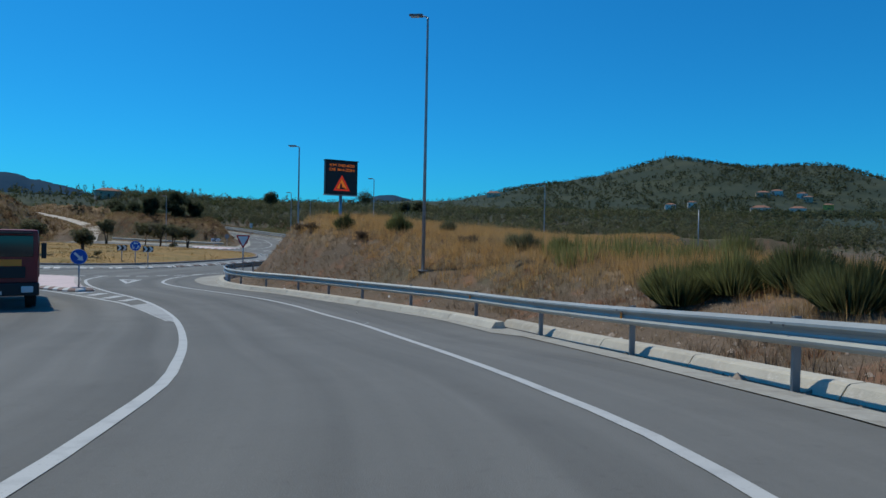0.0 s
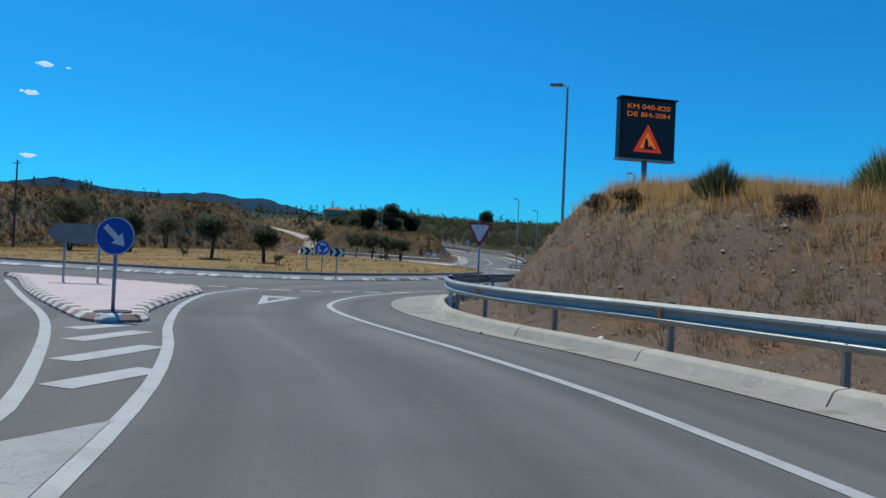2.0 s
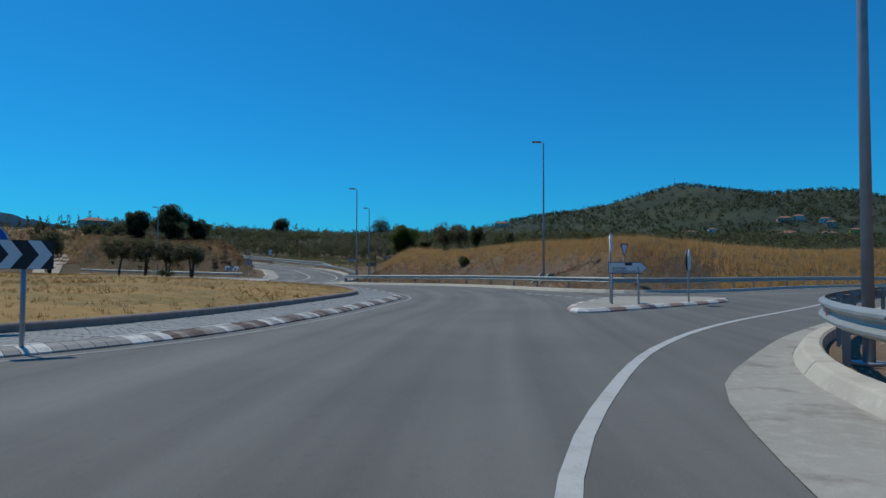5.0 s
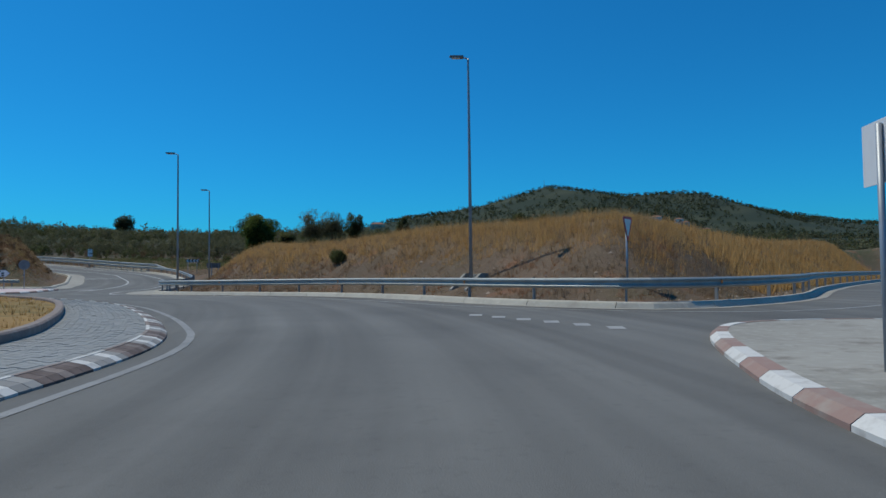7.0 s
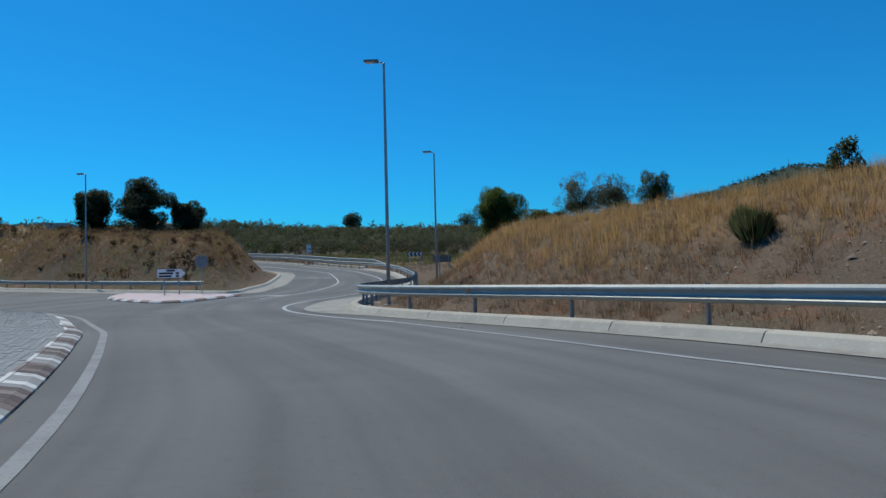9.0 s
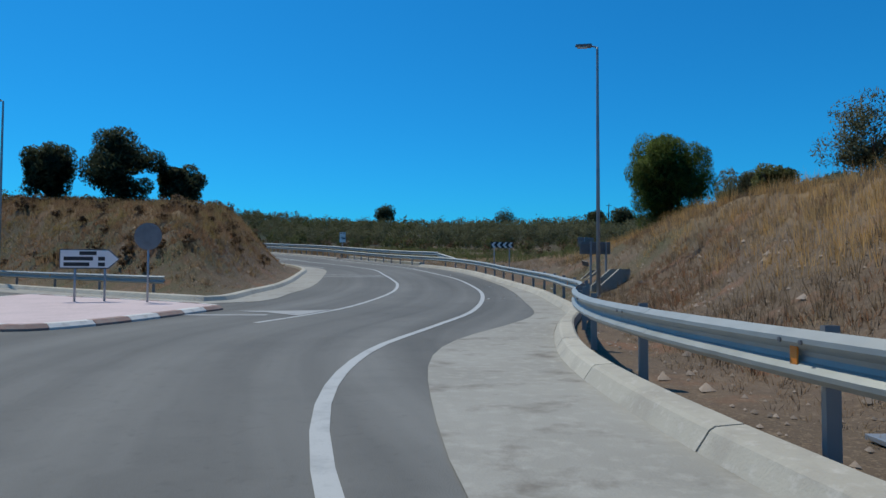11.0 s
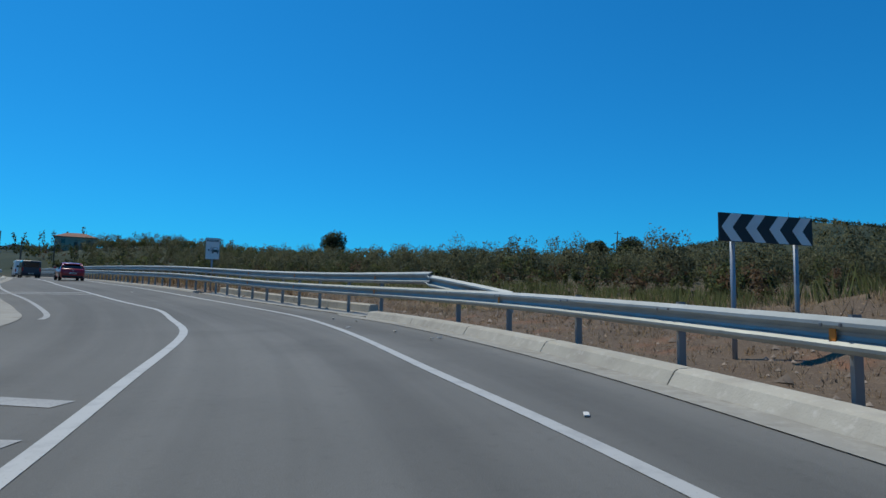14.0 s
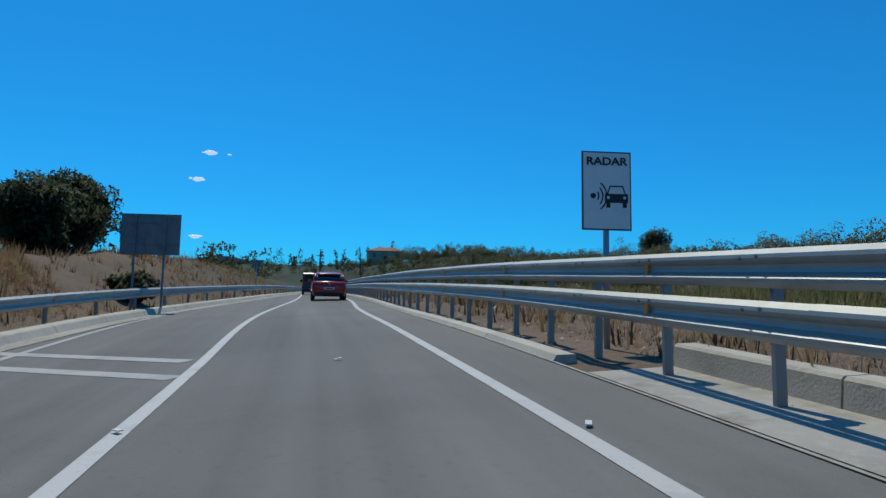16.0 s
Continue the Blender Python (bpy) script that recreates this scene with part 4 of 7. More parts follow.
def arrow_shape(l, w, head, hw):
    """An arrow along +x: length, shaft width, head length and width."""
    return [(-l / 2, -w / 2), (l / 2 - head, -w / 2), (l / 2 - head, -hw / 2), (l / 2, 0), (l / 2 - head, hw / 2), (l / 2 - head, w / 2), (-l / 2, w / 2)]


def turn(pts, deg, cx=0.0, cz=0.0):
    c, s_ = math.cos(radians(deg)), math.sin(radians(deg))
    return [(cx + x * c - z * s_, cz + x * s_ + z * c) for x, z in pts]


def on_plate(root, name, outline, mat, depth, label=""):
    """A thin film on a sign's face."""
    return part(name, plate(outline, 0.003), mat, root, label, at=pose(0, -depth, 0))


def street_lamp(x, y, h, yaw, label="tall grey steel street lamp with a single arm"):
    z = on_ground(x, y)
    root = thing("street_lamp", label, "street lamp", pose(x, y, z, 0, 0, yaw), "street lamps along the road")
    part("column", tube([(0, 0, -0.3), (0, 0, h * 0.5), (0, 0, h - 0.15), (0, 0, h)], [0.078, 0.064, 0.046, 0.042], 14), M_POLE, root, smooth=True)
    part("base_plate", box(0.4, 0.4, 0.04, (0, 0, 0.0), 0.008), M_POLE, root)
    part("arm", tube([(0, 0, h - 0.05), (-0.08, 0, h + 0.02), (-0.26, 0, h + 0.05)], 0.03, 8), M_POLE, root, smooth=True)
    bm = box(0.6, 0.26, 0.12, (-0.5, 0, h + 0.0), 0.045)
    for v in bm.verts:
        if v.co.x < -0.55:
            v.co.y *= 0.75
            v.co.z = h + 0.04 + (v.co.z - h) * 0.6
    head = part("head", bm, M_SIGN_BACK, root, "flat grey lamp head", smooth=False)
    part("glass", box(0.36, 0.19, 0.03, (-0.54, 0, h - 0.012), 0.01), M_LAMP_GLASS, head)
    return root


street_lamp(-0.8, 27.8, 10.8, 0)
street_lamp(-10.8, 48.6, 9.3, 10)
street_lamp(-9.1, 85.4, 9.6, -5)
street_lamp(-24.8, 106.3, 9.6, 10)
street_lamp(-25.6, 125.6, 9.2, 5)
street_lamp(-55.5, 130.6, 9.6, 0)
street_lamp(11.5, 73.6, 8.8, 0)

# electronic message board on its column
vx, vy = -7.25, 46.45
vz = on_ground(vx, vy)
board = thing("message_board", "dark electronic road message board with amber lettering on a steel column", "message board", pose(vx, vy, vz, 0, 0, 30))
part("column", tube([(0, 0.2, -0.4), (0, 0.2, 4.3 - vz)], 0.11, 14), M_POLE, board, smooth=True)
hz = 4.2 - vz
part("housing", box(2.42, 0.36, 2.4, (0, 0.2, hz), 0.03), M_DARK, board, "dark grey housing")
part("hood", box(2.5, 0.5, 0.05, (0, 0.15, hz + 2.4), 0.01), M_DARK, board)
part("rim", box(2.5, 0.4, 0.07, (0, 0.2, hz - 0.06), 0.01), M_POLE, board, "pale lower rim")
part("display", plate([(-1.12, hz + 0.1), (1.12, hz + 0.1), (1.12, hz + 2.3), (-1.12, hz + 2.3)], 0.01), M_SIGN_BLACK, board, at=pose(0, -0.005, 0))
for words, dz in (("KM 040-820", 2.07), ("DE 8H-20H", 1.76)):
    part("lettering", text_mesh(words, 0.27, width=1.85), M_LED_AMBER, board, "amber lit lettering", at=pose(0, -0.014, hz + dz))
t_o, t_i = [(-0.62, 0.28), (0.62, 0.28), (0, 1.4)], [(-0.44, 0.385), (0.44, 0.385), (0, 1.18)]
for k in range(3):
    part("triangle_edge", plate([(x, hz + z) for x, z in (t_o[k], t_o[(k + 1) % 3], t_i[(k + 1) % 3], t_i[k])], 0.004), M_LED_RED, board, "red lit triangle edge",
         at=pose(0, -0.014, 0))
part("symbol_field", plate([(x * 0.9, hz + 0.72 + (z - 0.72) * 0.9) for x, z in t_i], 0.004), M_LED_AMBER, board, "amber lit field", at=pose(0, -0.012, 0))
part("symbol", plate([(-0.16, hz + 0.42), (0.28, hz + 0.42), (0.16, hz + 0.56), (0.05, hz + 0.5), (0.0, hz + 0.8), (-0.1, hz + 0.84), (-0.14, hz + 0.6)], 0.004),
     M_SIGN_BLACK, board, "dark symbol", at=pose(0, -0.017, 0))

# keep-right sign on the splitter island
def round_sign(name, label, x, y, z, zc, r, yaw, face):
    root = stand(name, label, "road sign", x, y, z, yaw)
    pole(root, zc - z + 0.1)
    d = part("plate", plate(disc(r, 40, 0, zc - z), 0.02), M_SIGN_BACK, root)
    on_plate(root, "border", disc(r * 0.985, 40, 0, zc - z), M_SIGN_WHITE, 0.003, "white border")
    on_plate(root, "face", disc(r * 0.94, 40, 0, zc - z), face, 0.006)
    part("clamp", box(0.1, 0.05, 0.05, (0, 0.04, zc - z - 0.12), 0.01), M_POLE, root)
    return root


k_z = gz(28.65) + 0.13
keep = round_sign("keep_right_sign", "round blue sign with a white slanting arrow on a grey pole", -16.0, 28.65, k_z, 0.08, 0.345, 21, M_SIGN_BLUE)
on_plate(keep, "arrow", turn(arrow_shape(0.5, 0.1, 0.2, 0.27), -45, 0, 0.08 - k_z), M_SIGN_WHITE, 0.009, "white arrow pointing down")
# flat dark disc painted in as the round plate's cast shadow
part("sign_shadow", tube([(0, 0.05, 0.0), (0, 0.05, 0.02)], 0.32, 24), M_DARK, keep, "dark disc standing for the sign's shadow on the paving")

# give-way sign at the nose of the bank
y_x, y_y = -12.45, 40.66
y_z = on_ground(y_x, y_y)


def give_way(x, y, z, top, yaw, label, back_disc=False):
    root = stand("give_way_sign", label, "road sign", x, y, z, yaw)
    pole(root, top - z - 0.2, 0.035)
    t = top - z
    tri = lambda s_: [(-0.45 * s_, t - 0.28 + 0.28 * s_), (0, t - 0.28 - 0.58 * s_), (0.45 * s_, t - 0.28 + 0.28 * s_)]
    def rounded(s_, c=0.1):
        p = tri(s_)
        o = []
        for i in range(3):
            a, b, d = Vector(p[i - 1]), Vector(p[i]), Vector(p[(i + 1) % 3])
            for f in (0.0, 0.5, 1.0):
                q = b + (a - b) * c * (1 - f) + (d - b) * c * f
                o.append(tuple(q.lerp(b, 0.35 if f == 0.5 else 0)))
        return o
    part("plate", plate(rounded(1.0), 0.02), M_SIGN_BACK, root)
    on_plate(root, "border", rounded(0.985), M_SIGN_RED, 0.003, "red border")
    on_plate(root, "face", rounded(0.72), M_SIGN_WHITE, 0.006, "white centre")
    if back_disc:
        part("second_plate", plate(disc(0.3, 36, 0.0, t - 0.34), 0.02), M_SIGN_BACK, root, "round sign seen from behind", at=pose(0, 0.1, 0))
    return root


give_way(y_x, y_y, y_z, 1.18, 14, "triangular red and white give-way sign on a grey pole", True)
give_way(-5.4, 78.6, on_ground(-5.4, 78.6), 1.5, 43, "give-way sign turned to the side road on the bank")

give_way(-81.8, 192.4, on_ground(-81.8, 192.4), 5.7, 222, "triangular road sign seen from behind on the far verge")

# blue roundabout sign with chevron boards on the central island
def chevrons(root, w, h, n, z, right=True, x0=0.0):
    part("panel", plate([(x0 - w / 2, z - h / 2), (x0 + w / 2, z - h / 2), (x0 + w / 2, z + h / 2), (x0 - w / 2, z + h / 2)], 0.02), M_SIGN_BLACK, root)
    p = w / n
    for i in range(n):
        c = x0 - w / 2 + p * (i + 0.1)
        s_ = 1 if right else -1
        o = [(0, -h / 2), (p * 0.45, -h / 2), (p * 0.85, 0), (p * 0.45, h / 2), (0, h / 2), (p * 0.4, 0)]
        o = [(c + (q if right else p * 0.85 - q), z + r * 0.98) for q, r in o]
        on_plate(root, "chevron", o, M_SIGN_WHITE, 0.003, "white chevron")


for x, y in ((-25.8, 52.4), (-22.4, 49.55)):
    z = turf_z(x, y) if inside(ISLAND_TURF, [x], [y])[0] else gz(y) + 0.2
    root = stand("chevron_board", "black and white chevron board on a single grey pole", "road sign", x, y, z, 33, "chevron boards on the island")
    pole(root, -0.04 - z + 0.15, 0.035, y=0.06)
    chevrons(root, 0.74, 0.42, 2, -0.04 - z)
r_z = turf_z(-24.1, 51.1)
rs = round_sign("roundabout_sign", "round blue roundabout sign with white arrows on a grey pole", -24.1, 51.1, r_z, 0.17, 0.4, 33, M_SIGN_BLUE)
for k in range(3):
    a0 = 100 + k * 120
    ring = [(0.25 * math.cos(radians(a)), 0.25 * math.sin(radians(a))) for a in range(a0, a0 - 70, -7)]
    ring2 = [(0.18 * math.cos(radians(a)), 0.18 * math.sin(radians(a))) for a in range(a0, a0 - 70, -7)]
    arc = [(x, z + 0.17 - r_z) for x, z in ring + ring2[::-1]]
    on_plate(rs, "arc", arc, M_SIGN_WHITE, 0.009, "white curved arrow shaft")
    tip = turn([(0.12, 0.0), (-0.03, 0.11), (-0.03, -0.11)], a0 + 90, 0.215 * math.cos(radians(a0 + 4)), 0.17 - r_z + 0.215 * math.sin(radians(a0 + 4)))
    on_plate(rs, "arrow_head", tip, M_SIGN_WHITE, 0.009, "white arrow head")

# direction signs
def arrow_panel(name, label, x, y, z, yaw, w, h, zc, lines=(), back=False, right=True, posts=(-0.45, 0.45)):
    root = stand(name, label, "direction sign", x, y, z, yaw)
    for px in posts:
        pole(root, zc + h / 2 - 0.03, 0.035, px * w, 0.06)
    o = [(-w / 2, zc - h / 2), (w / 2 - h / 2, zc - h / 2), (w / 2, zc), (w / 2 - h / 2, zc + h / 2), (-w / 2, zc + h / 2)]
    if not right:
        o = [(-a, b) for a, b in o][::-1]
    part("panel", plate(o, 0.03), M_SIGN_BACK, root)
    if not back:
        on_plate(root, "border", [(a * 0.985, zc + (b - zc) * 0.96) for a, b in o], M_SIGN_BLACK, 0.003, "thin black border")
        on_plate(root, "face", [(a * 0.97, zc + (b - zc) * 0.88) for a, b in o], M_SIGN_WHITE, 0.006, "white face")
        for words, dx, dz, size, width in lines:
            part("lettering", text_mesh(words, size, width=width), M_SIGN_BLACK, root, "black lettering", at=pose(dx, -0.012, zc + dz))
    return root


def bars(root, rows, mat=None):
    """Plain bars that stand for writing that cannot be read."""
    for x0, x1, z, h in rows:
        on_plate(root, "text_bar", [(x0, z - h / 2), (x1, z - h / 2), (x1, z + h / 2), (x0, z + h / 2)], mat or M_SIGN_BLACK, 0.01, "dark bar of unreadable writing")


b_z = gz(62.5) + 0.13
gs = arrow_panel("direction_sign", "white arrow-shaped direction sign with black lettering on two poles", -9.75, 63.0, b_z, -5, 1.35, 0.42, 1.28,
                 [("ALFORJA", -0.3, -0.02, 0.13, 0.5), ("6", 0.36, -0.02, 0.13, None), ("CORNUDELLA M.", -0.14, -0.14, 0.13, 0.82), ("20", 0.36, -0.14, 0.13, None)], posts=(-0.4, 0.28))
bars(gs, [(-0.1, 0.15, 1.41, 0.09)])
blade = stand("narrow_sign", "narrow white sign seen edge-on, on a grey pole", "road sign", -10.0, 64.2, b_z, 70)
pole(blade, 2.5)
part("plate", plate([(-0.42, 1.9), (0.42, 1.9), (0.42, 2.55), (-0.42, 2.55)], 0.02), M_SIGN_WHITE, blade)
oval = stand("keep_right_sign", "round sign turned sideways with a pale back, on a grey pole", "road sign", -6.9, 64.7, b_z, 62)
pole(oval, 1.9)
part("plate", plate(disc(0.4, 36, 0, 1.6), 0.025), M_SIGN_WHITE, oval)
part("second_plate", plate(disc(0.4, 36, 0, 1.6), 0.025), M_SIGN_BACK, oval, at=pose(0, 0.1, 0))

c_z = gz(119) + 0.13
gs2 = arrow_panel("direction_sign", "white arrow-shaped direction sign with dark writing on two poles", -41.6, 119.6, c_z, 20, 1.75, 0.62, 1.35, posts=(-0.25, 0.25))
bars(gs2, [(-0.3, 0.2, 1.53, 0.12), (-0.75, 0.1, 1.36, 0.12), (0.25, 0.45, 1.36, 0.12), (-0.75, 0.0, 1.18, 0.12), (0.25, 0.45, 1.18, 0.12)])
rb = stand("keep_right_sign", "round dark sign seen from behind on a grey pole", "road sign", -39.6, 119.6, c_z, 12)
pole(rb, 2.4)
part("plate", plate(disc(0.42, 36, 0, 2.05), 0.02), M_SIGN_BACK, rb)

arrow_panel("direction_sign", "arrow-shaped direction sign seen from behind on two dark poles", -24.2, 35.3, gz(35.3) + 0.13, 24, 1.8, 0.62, 1.55, back=True, right=False, posts=(-0.2, 0.38))

# boards along the exit
ch_z = on_ground(-30.7, 145.4)
cb = stand("chevron_board", "wide blue-black and white chevron board on two poles", "road sign", -30.7, 146.3, ch_z, 22)
for px in (-0.55, 0.55):
    pole(cb, 1.95 - ch_z, 0.035, px, 0.06)
chevrons(cb, 1.62, 0.4, 4, 1.8 - ch_z, right=False)


def back_board(x, y, yaw, w, h, zc, px, label):
    z = on_ground(x, y)
    root = stand("sign_board", label, "road sign", x, y, z, yaw)
    part("panel", box(w, 0.04, h, (0, 0, zc - z - h / 2), 0.01), M_SIGN_BACK, root)
    for k, p_ in enumerate(px):
        part("pole", box(0.07, 0.06, zc - z + h / 2 + 0.3 - (0.05 if w > 1.8 else 0), (p_, -0.05, -0.3), 0.008), M_SIGN_BACK if w > 1.8 else M_POLE, root)
    for dz in (-0.25, 0.25):
        part("rail", box(w * 0.96, 0.03, 0.05, (0, -0.03, zc - z + dz * h), 0.005), M_SIGN_BACK, root)
    return root


back_board(-25.55, 128.2, 30, 1.42, 0.5, 0.86, (-0.24, 0.48), "dark road sign seen from behind on two grey poles")
back_board(-24.9, 149.0, 40, 1.5, 0.7, 2.1, (-0.2,), "distant dark road sign seen from behind")
back_board(-67.35, 174.2, 36, 2.0, 1.42, 4.6, (-0.5, 0.5), "large grey road sign seen from behind on two poles")
fallen = thing("fallen_sign", "dark rusty sign plate fallen on the slope", "sign plate", pose(-25.6, 134.6, on_ground(-25.6, 134.6) + 0.05, 35, 12, -40))
part("plate", box(0.4, 0.03, 0.3, (0, 0, 0), 0.008), M_SIGN_BACK, fallen)

rd_x, rd_y = -49.88, 169.4
rd_z = on_ground(rd_x, rd_y)
rd = stand("speed_camera_sign", "white rectangular speed camera sign with black lettering and a car symbol", "road sign", rd_x, rd_y, rd_z, 36)
pole(rd, 4.2 - rd_z, 0.045)
zc = 3.74 - rd_z
rect = lambda w, h, cx=0.0, cz=0.0: [(cx - w / 2, zc + cz - h / 2), (cx + w / 2, zc + cz - h / 2), (cx + w / 2, zc + cz + h / 2), (cx - w / 2, zc + cz + h / 2)]
part("panel", plate(rect(0.72, 1.14), 0.03), M_SIGN_BACK, rd)
on_plate(rd, "border", rect(0.71, 1.13), M_SIGN_BLACK, 0.003, "black border")
on_plate(rd, "face", rect(0.68, 1.1), M_SIGN_WHITE, 0.006, "white face")
part("lettering", text_mesh("RADAR", 0.16, bold=0.004, width=0.6), M_SIGN_BLACK, rd, "black lettering", at=pose(0, -0.013, zc + 0.42))
on_plate(rd, "dot", disc(0.04, 20, -0.2, zc - 0.08), M_SIGN_BLACK, 0.01)
for k, r_ in enumerate((0.13, 0.19, 0.25)):
    half = 28 + k * 12
    arc = [(r_ * math.cos(radians(a)), r_ * math.sin(radians(a))) for a in np.linspace(-half, half, 12)]
    arc2 = [((r_ - 0.02) * math.cos(radians(a)), (r_ - 0.02) * math.sin(radians(a))) for a in np.linspace(half, -half, 12)]
    on_plate(rd, "wave", [(-0.24 + x, zc - 0.08 + z) for x, z in arc + arc2], M_SIGN_BLACK, 0.01)
on_plate(rd, "car_symbol", rect(0.34, 0.13, 0.14, -0.11), M_SIGN_BLACK, 0.01, "black car symbol")
for dx in (0.02, 0.26):
    on_plate(rd, "wheel_symbol", rect(0.06, 0.09, dx, -0.2), M_SIGN_BLACK, 0.01)
    on_plate(rd, "lamp_symbol", disc(0.022, 16, dx, zc - 0.1), M_SIGN_WHITE, 0.013)
for o in ([(0.0, -0.05), (0.02, -0.05), (0.06, 0.07), (0.04, 0.07)], [(0.26, -0.05), (0.28, -0.05), (0.24, 0.07), (0.22, 0.07)], [(0.04, 0.055), (0.24, 0.055), (0.24, 0.075), (0.04, 0.075)]):
    on_plate(rd, "roof_symbol", [(x, zc + z) for x, z in o], M_SIGN_BLACK, 0.01)

verge = stand("round_sign", "round road sign seen from behind on a grey pole", "road sign", -59.9, 164.4, on_ground(-59.9, 164.4), 40)
pole(verge, 4.0 - on_ground(-59.9, 164.4))
part("plate", plate(disc(0.4, 36, 0, 4.0 - on_ground(-59.9, 164.4)), 0.02), M_SIGN_BACK, verge)

# marker post on the barrier at the nose
mk_x, mk_y = -12.25, 37.0
mk_z = on_ground(mk_x, mk_y)
mk = thing("marker_post", "white and black marker post with an orange reflector", "marker post", pose(mk_x, mk_y, mk_z, 0, 0, 14))
part("post", box(0.12, 0.09, 1.15, (0, 0, -0.2), 0.02), M_SIGN_WHITE, mk)
part("band", box(0.125, 0.095, 0.3, (0, 0, 0.6), 0.01), M_SIGN_BLACK, mk, "black band")
part("reflector", box(0.06, 0.01, 0.16, (0, -0.052, 0.66), 0.003), M_ORANGE, mk)

# culvert heads and drain boxes in the banks
def culvert(x, y, yaw, w, top):
    root = thing("culvert_head", "pale concrete culvert head set in the bank", "culvert", pose(x, y, top, 0, 0, yaw))
    part("back_wall", box(w, 0.16, 1.3, (0, 0.0, -1.3), 0.02), M_CONC, root)
    for s_ in (-1, 1):
        prof = [(0.1, 0.03), (-0.3, 0.03), (-1.05, -0.62), (-1.05, -1.3), (0.1, -1.3)]
        bm = plate([(a, b) for a, b in prof], 0.17, bevel=0.015)
        part("wing_wall", bm, M_CONC, root, at=pose(s_ * (w / 2 + 0.09) + 0.085 * 0, 0, 0, 0, 0, 90))
    part("apron", box(w - 0.02, 0.95, 0.12, (0, -0.56, -1.0), 0.01), M_CONC, root)
    return root


culvert(-24.6, 127.0, -77, 0.9, -0.03)
culvert(-25.1, 131.4, -77, 0.75, -0.05)
culvert(-8.7, 85.6, -69, 0.95, -0.34)
culvert(-0.5, 28.7, -53, 1.5, -0.25)
chunk = thing("concrete_block", "broken pale concrete block on the slope", "concrete block", pose(-25.3, 128.2, on_ground(-25.3, 128.2) - 0.05, 8, 14, 30))
part("block", box(0.42, 0.36, 0.26, (0, 0, 0), 0.06), M_CONC, chunk)

# litter and stones on the road
M_STONE = material("pale_stone", (0.5, 0.46, 0.4), 0.9, obj=0.2)
for i, (x, y) in enumerate(((-28.6, 126.0), (-38.9, 153.4), (-38.1, 152.6), (-36.6, 149.6), (-7.85, 32.4), (-2.7, 20.9), (-9.8, 31.2),
                            (-20.8, 95.0), (-35.7, 148.2))):
    bm = bmesh.new()
    bmesh.ops.create_icosphere(bm, subdivisions=1, radius=0.045)
    for v in bm.verts:
        v.co *= random.uniform(0.6, 1.25)
        v.co.z *= 0.45
    st = part("stone", bm, M_STONE)
    st.matrix_basis = pose(x, y, (on_ground(x, y) if x == -7.85 else gz(y) + 0.015) + 0.02, 0, 0, i * 50)
    tagged(st, "small pale stone lying on the asphalt", "stone", "stones on the road")

# litter on the asphalt
M_LITTER = material("crushed_white_card", (0.6, 0.59, 0.56), 0.8, obj=0.15)
for i, (x, y) in enumerate(((-2.0, 17.5), (-29.5, 124.5), (-29.0, 124.8), (-30.2, 132.4), (-33.7, 142.35), (-35.6, 148.6), (-37.8, 150.6), (-48.7, 165.05), (-51.8, 163.4), (-52.8, 167.1))):
    bm = box(0.1, 0.05, 0.012, (0, 0, 0), 0.006)
    for v in bm.verts:
        v.co.z += 0.012 * math.sin(v.co.x * 22 + i)
    lt = part("litter", bm, M_LITTER)
    lt.matrix_basis = pose(x, y, gz(y) + 0.018, 0, 0, i * 67)
    tagged(lt, "crushed pale scrap lying on the asphalt", "litter", "scraps on the road")

for i, (line_, s_, d_) in enumerate([(KERB_APPROACH, q, 0.8 + 1.9 * ((q * 0.37) % 1)) for q in (74.3, 78.1, 81.0, 85.7, 88.2, 91.9, 95.3, 99.4)]
                                    + [(KERB_EXIT, q, 0.8 + 1.7 * ((q * 0.61) % 1)) for q in (88.4, 92.7, 97.2, 103.1, 108.8, 131.5, 138.2, 150.9)]):
    q = cut(offset(line_, d_), s_, s_ + 0.2)[0]
    bm = box(0.13, 0.08, 0.02, (0, 0, 0), 0.008)
    for v in bm.verts:
        v.co.z += 0.03 * math.sin(v.co.x * 26 + i)
    lt = part("litter", bm, M_LITTER)
    lt.matrix_basis = pose(q[0], q[1], on_ground(q[0], q[1]) + 0.02, 14, 10, i * 71)
    tagged(lt, "crumpled pale scrap lying on the earth bank", "litter", "scraps on the banks")

# utility poles
M_WOOD_POLE = material("weathered_wood_pole", (0.09, 0.075, 0.062), 0.95, bump=0.4, bump_scale=12)
for x, y, top, lean in ((-14.3, 261.4, 16.8, 3), (-47, 330, 20.0, 0), (-108, 228, 10.6, 0), (-128, 262, 14.5, 0), (-150, 300, 19.0, 0), (-88.5, 84.0, 10.5, 0), (20, 380, 24.0, 1)):
    z = on_ground(x, y)
    up_ = thing("utility_pole", "thin weathered wooden utility pole", "utility pole", pose(x, y, z, lean, lean, 0), "utility poles")
    part("pole", tube([(0, 0, -0.6), (0, 0, (top - z) * 0.6), (0, 0, max(top - z, 3.5))], [0.14, 0.12, 0.09], 8), M_WOOD_POLE, up_, smooth=True)
    part("crossarm", box(1.3, 0.09, 0.1, (0, 0, max(top - z, 3.5) - 0.5), 0.01), M_WOOD_POLE, up_)

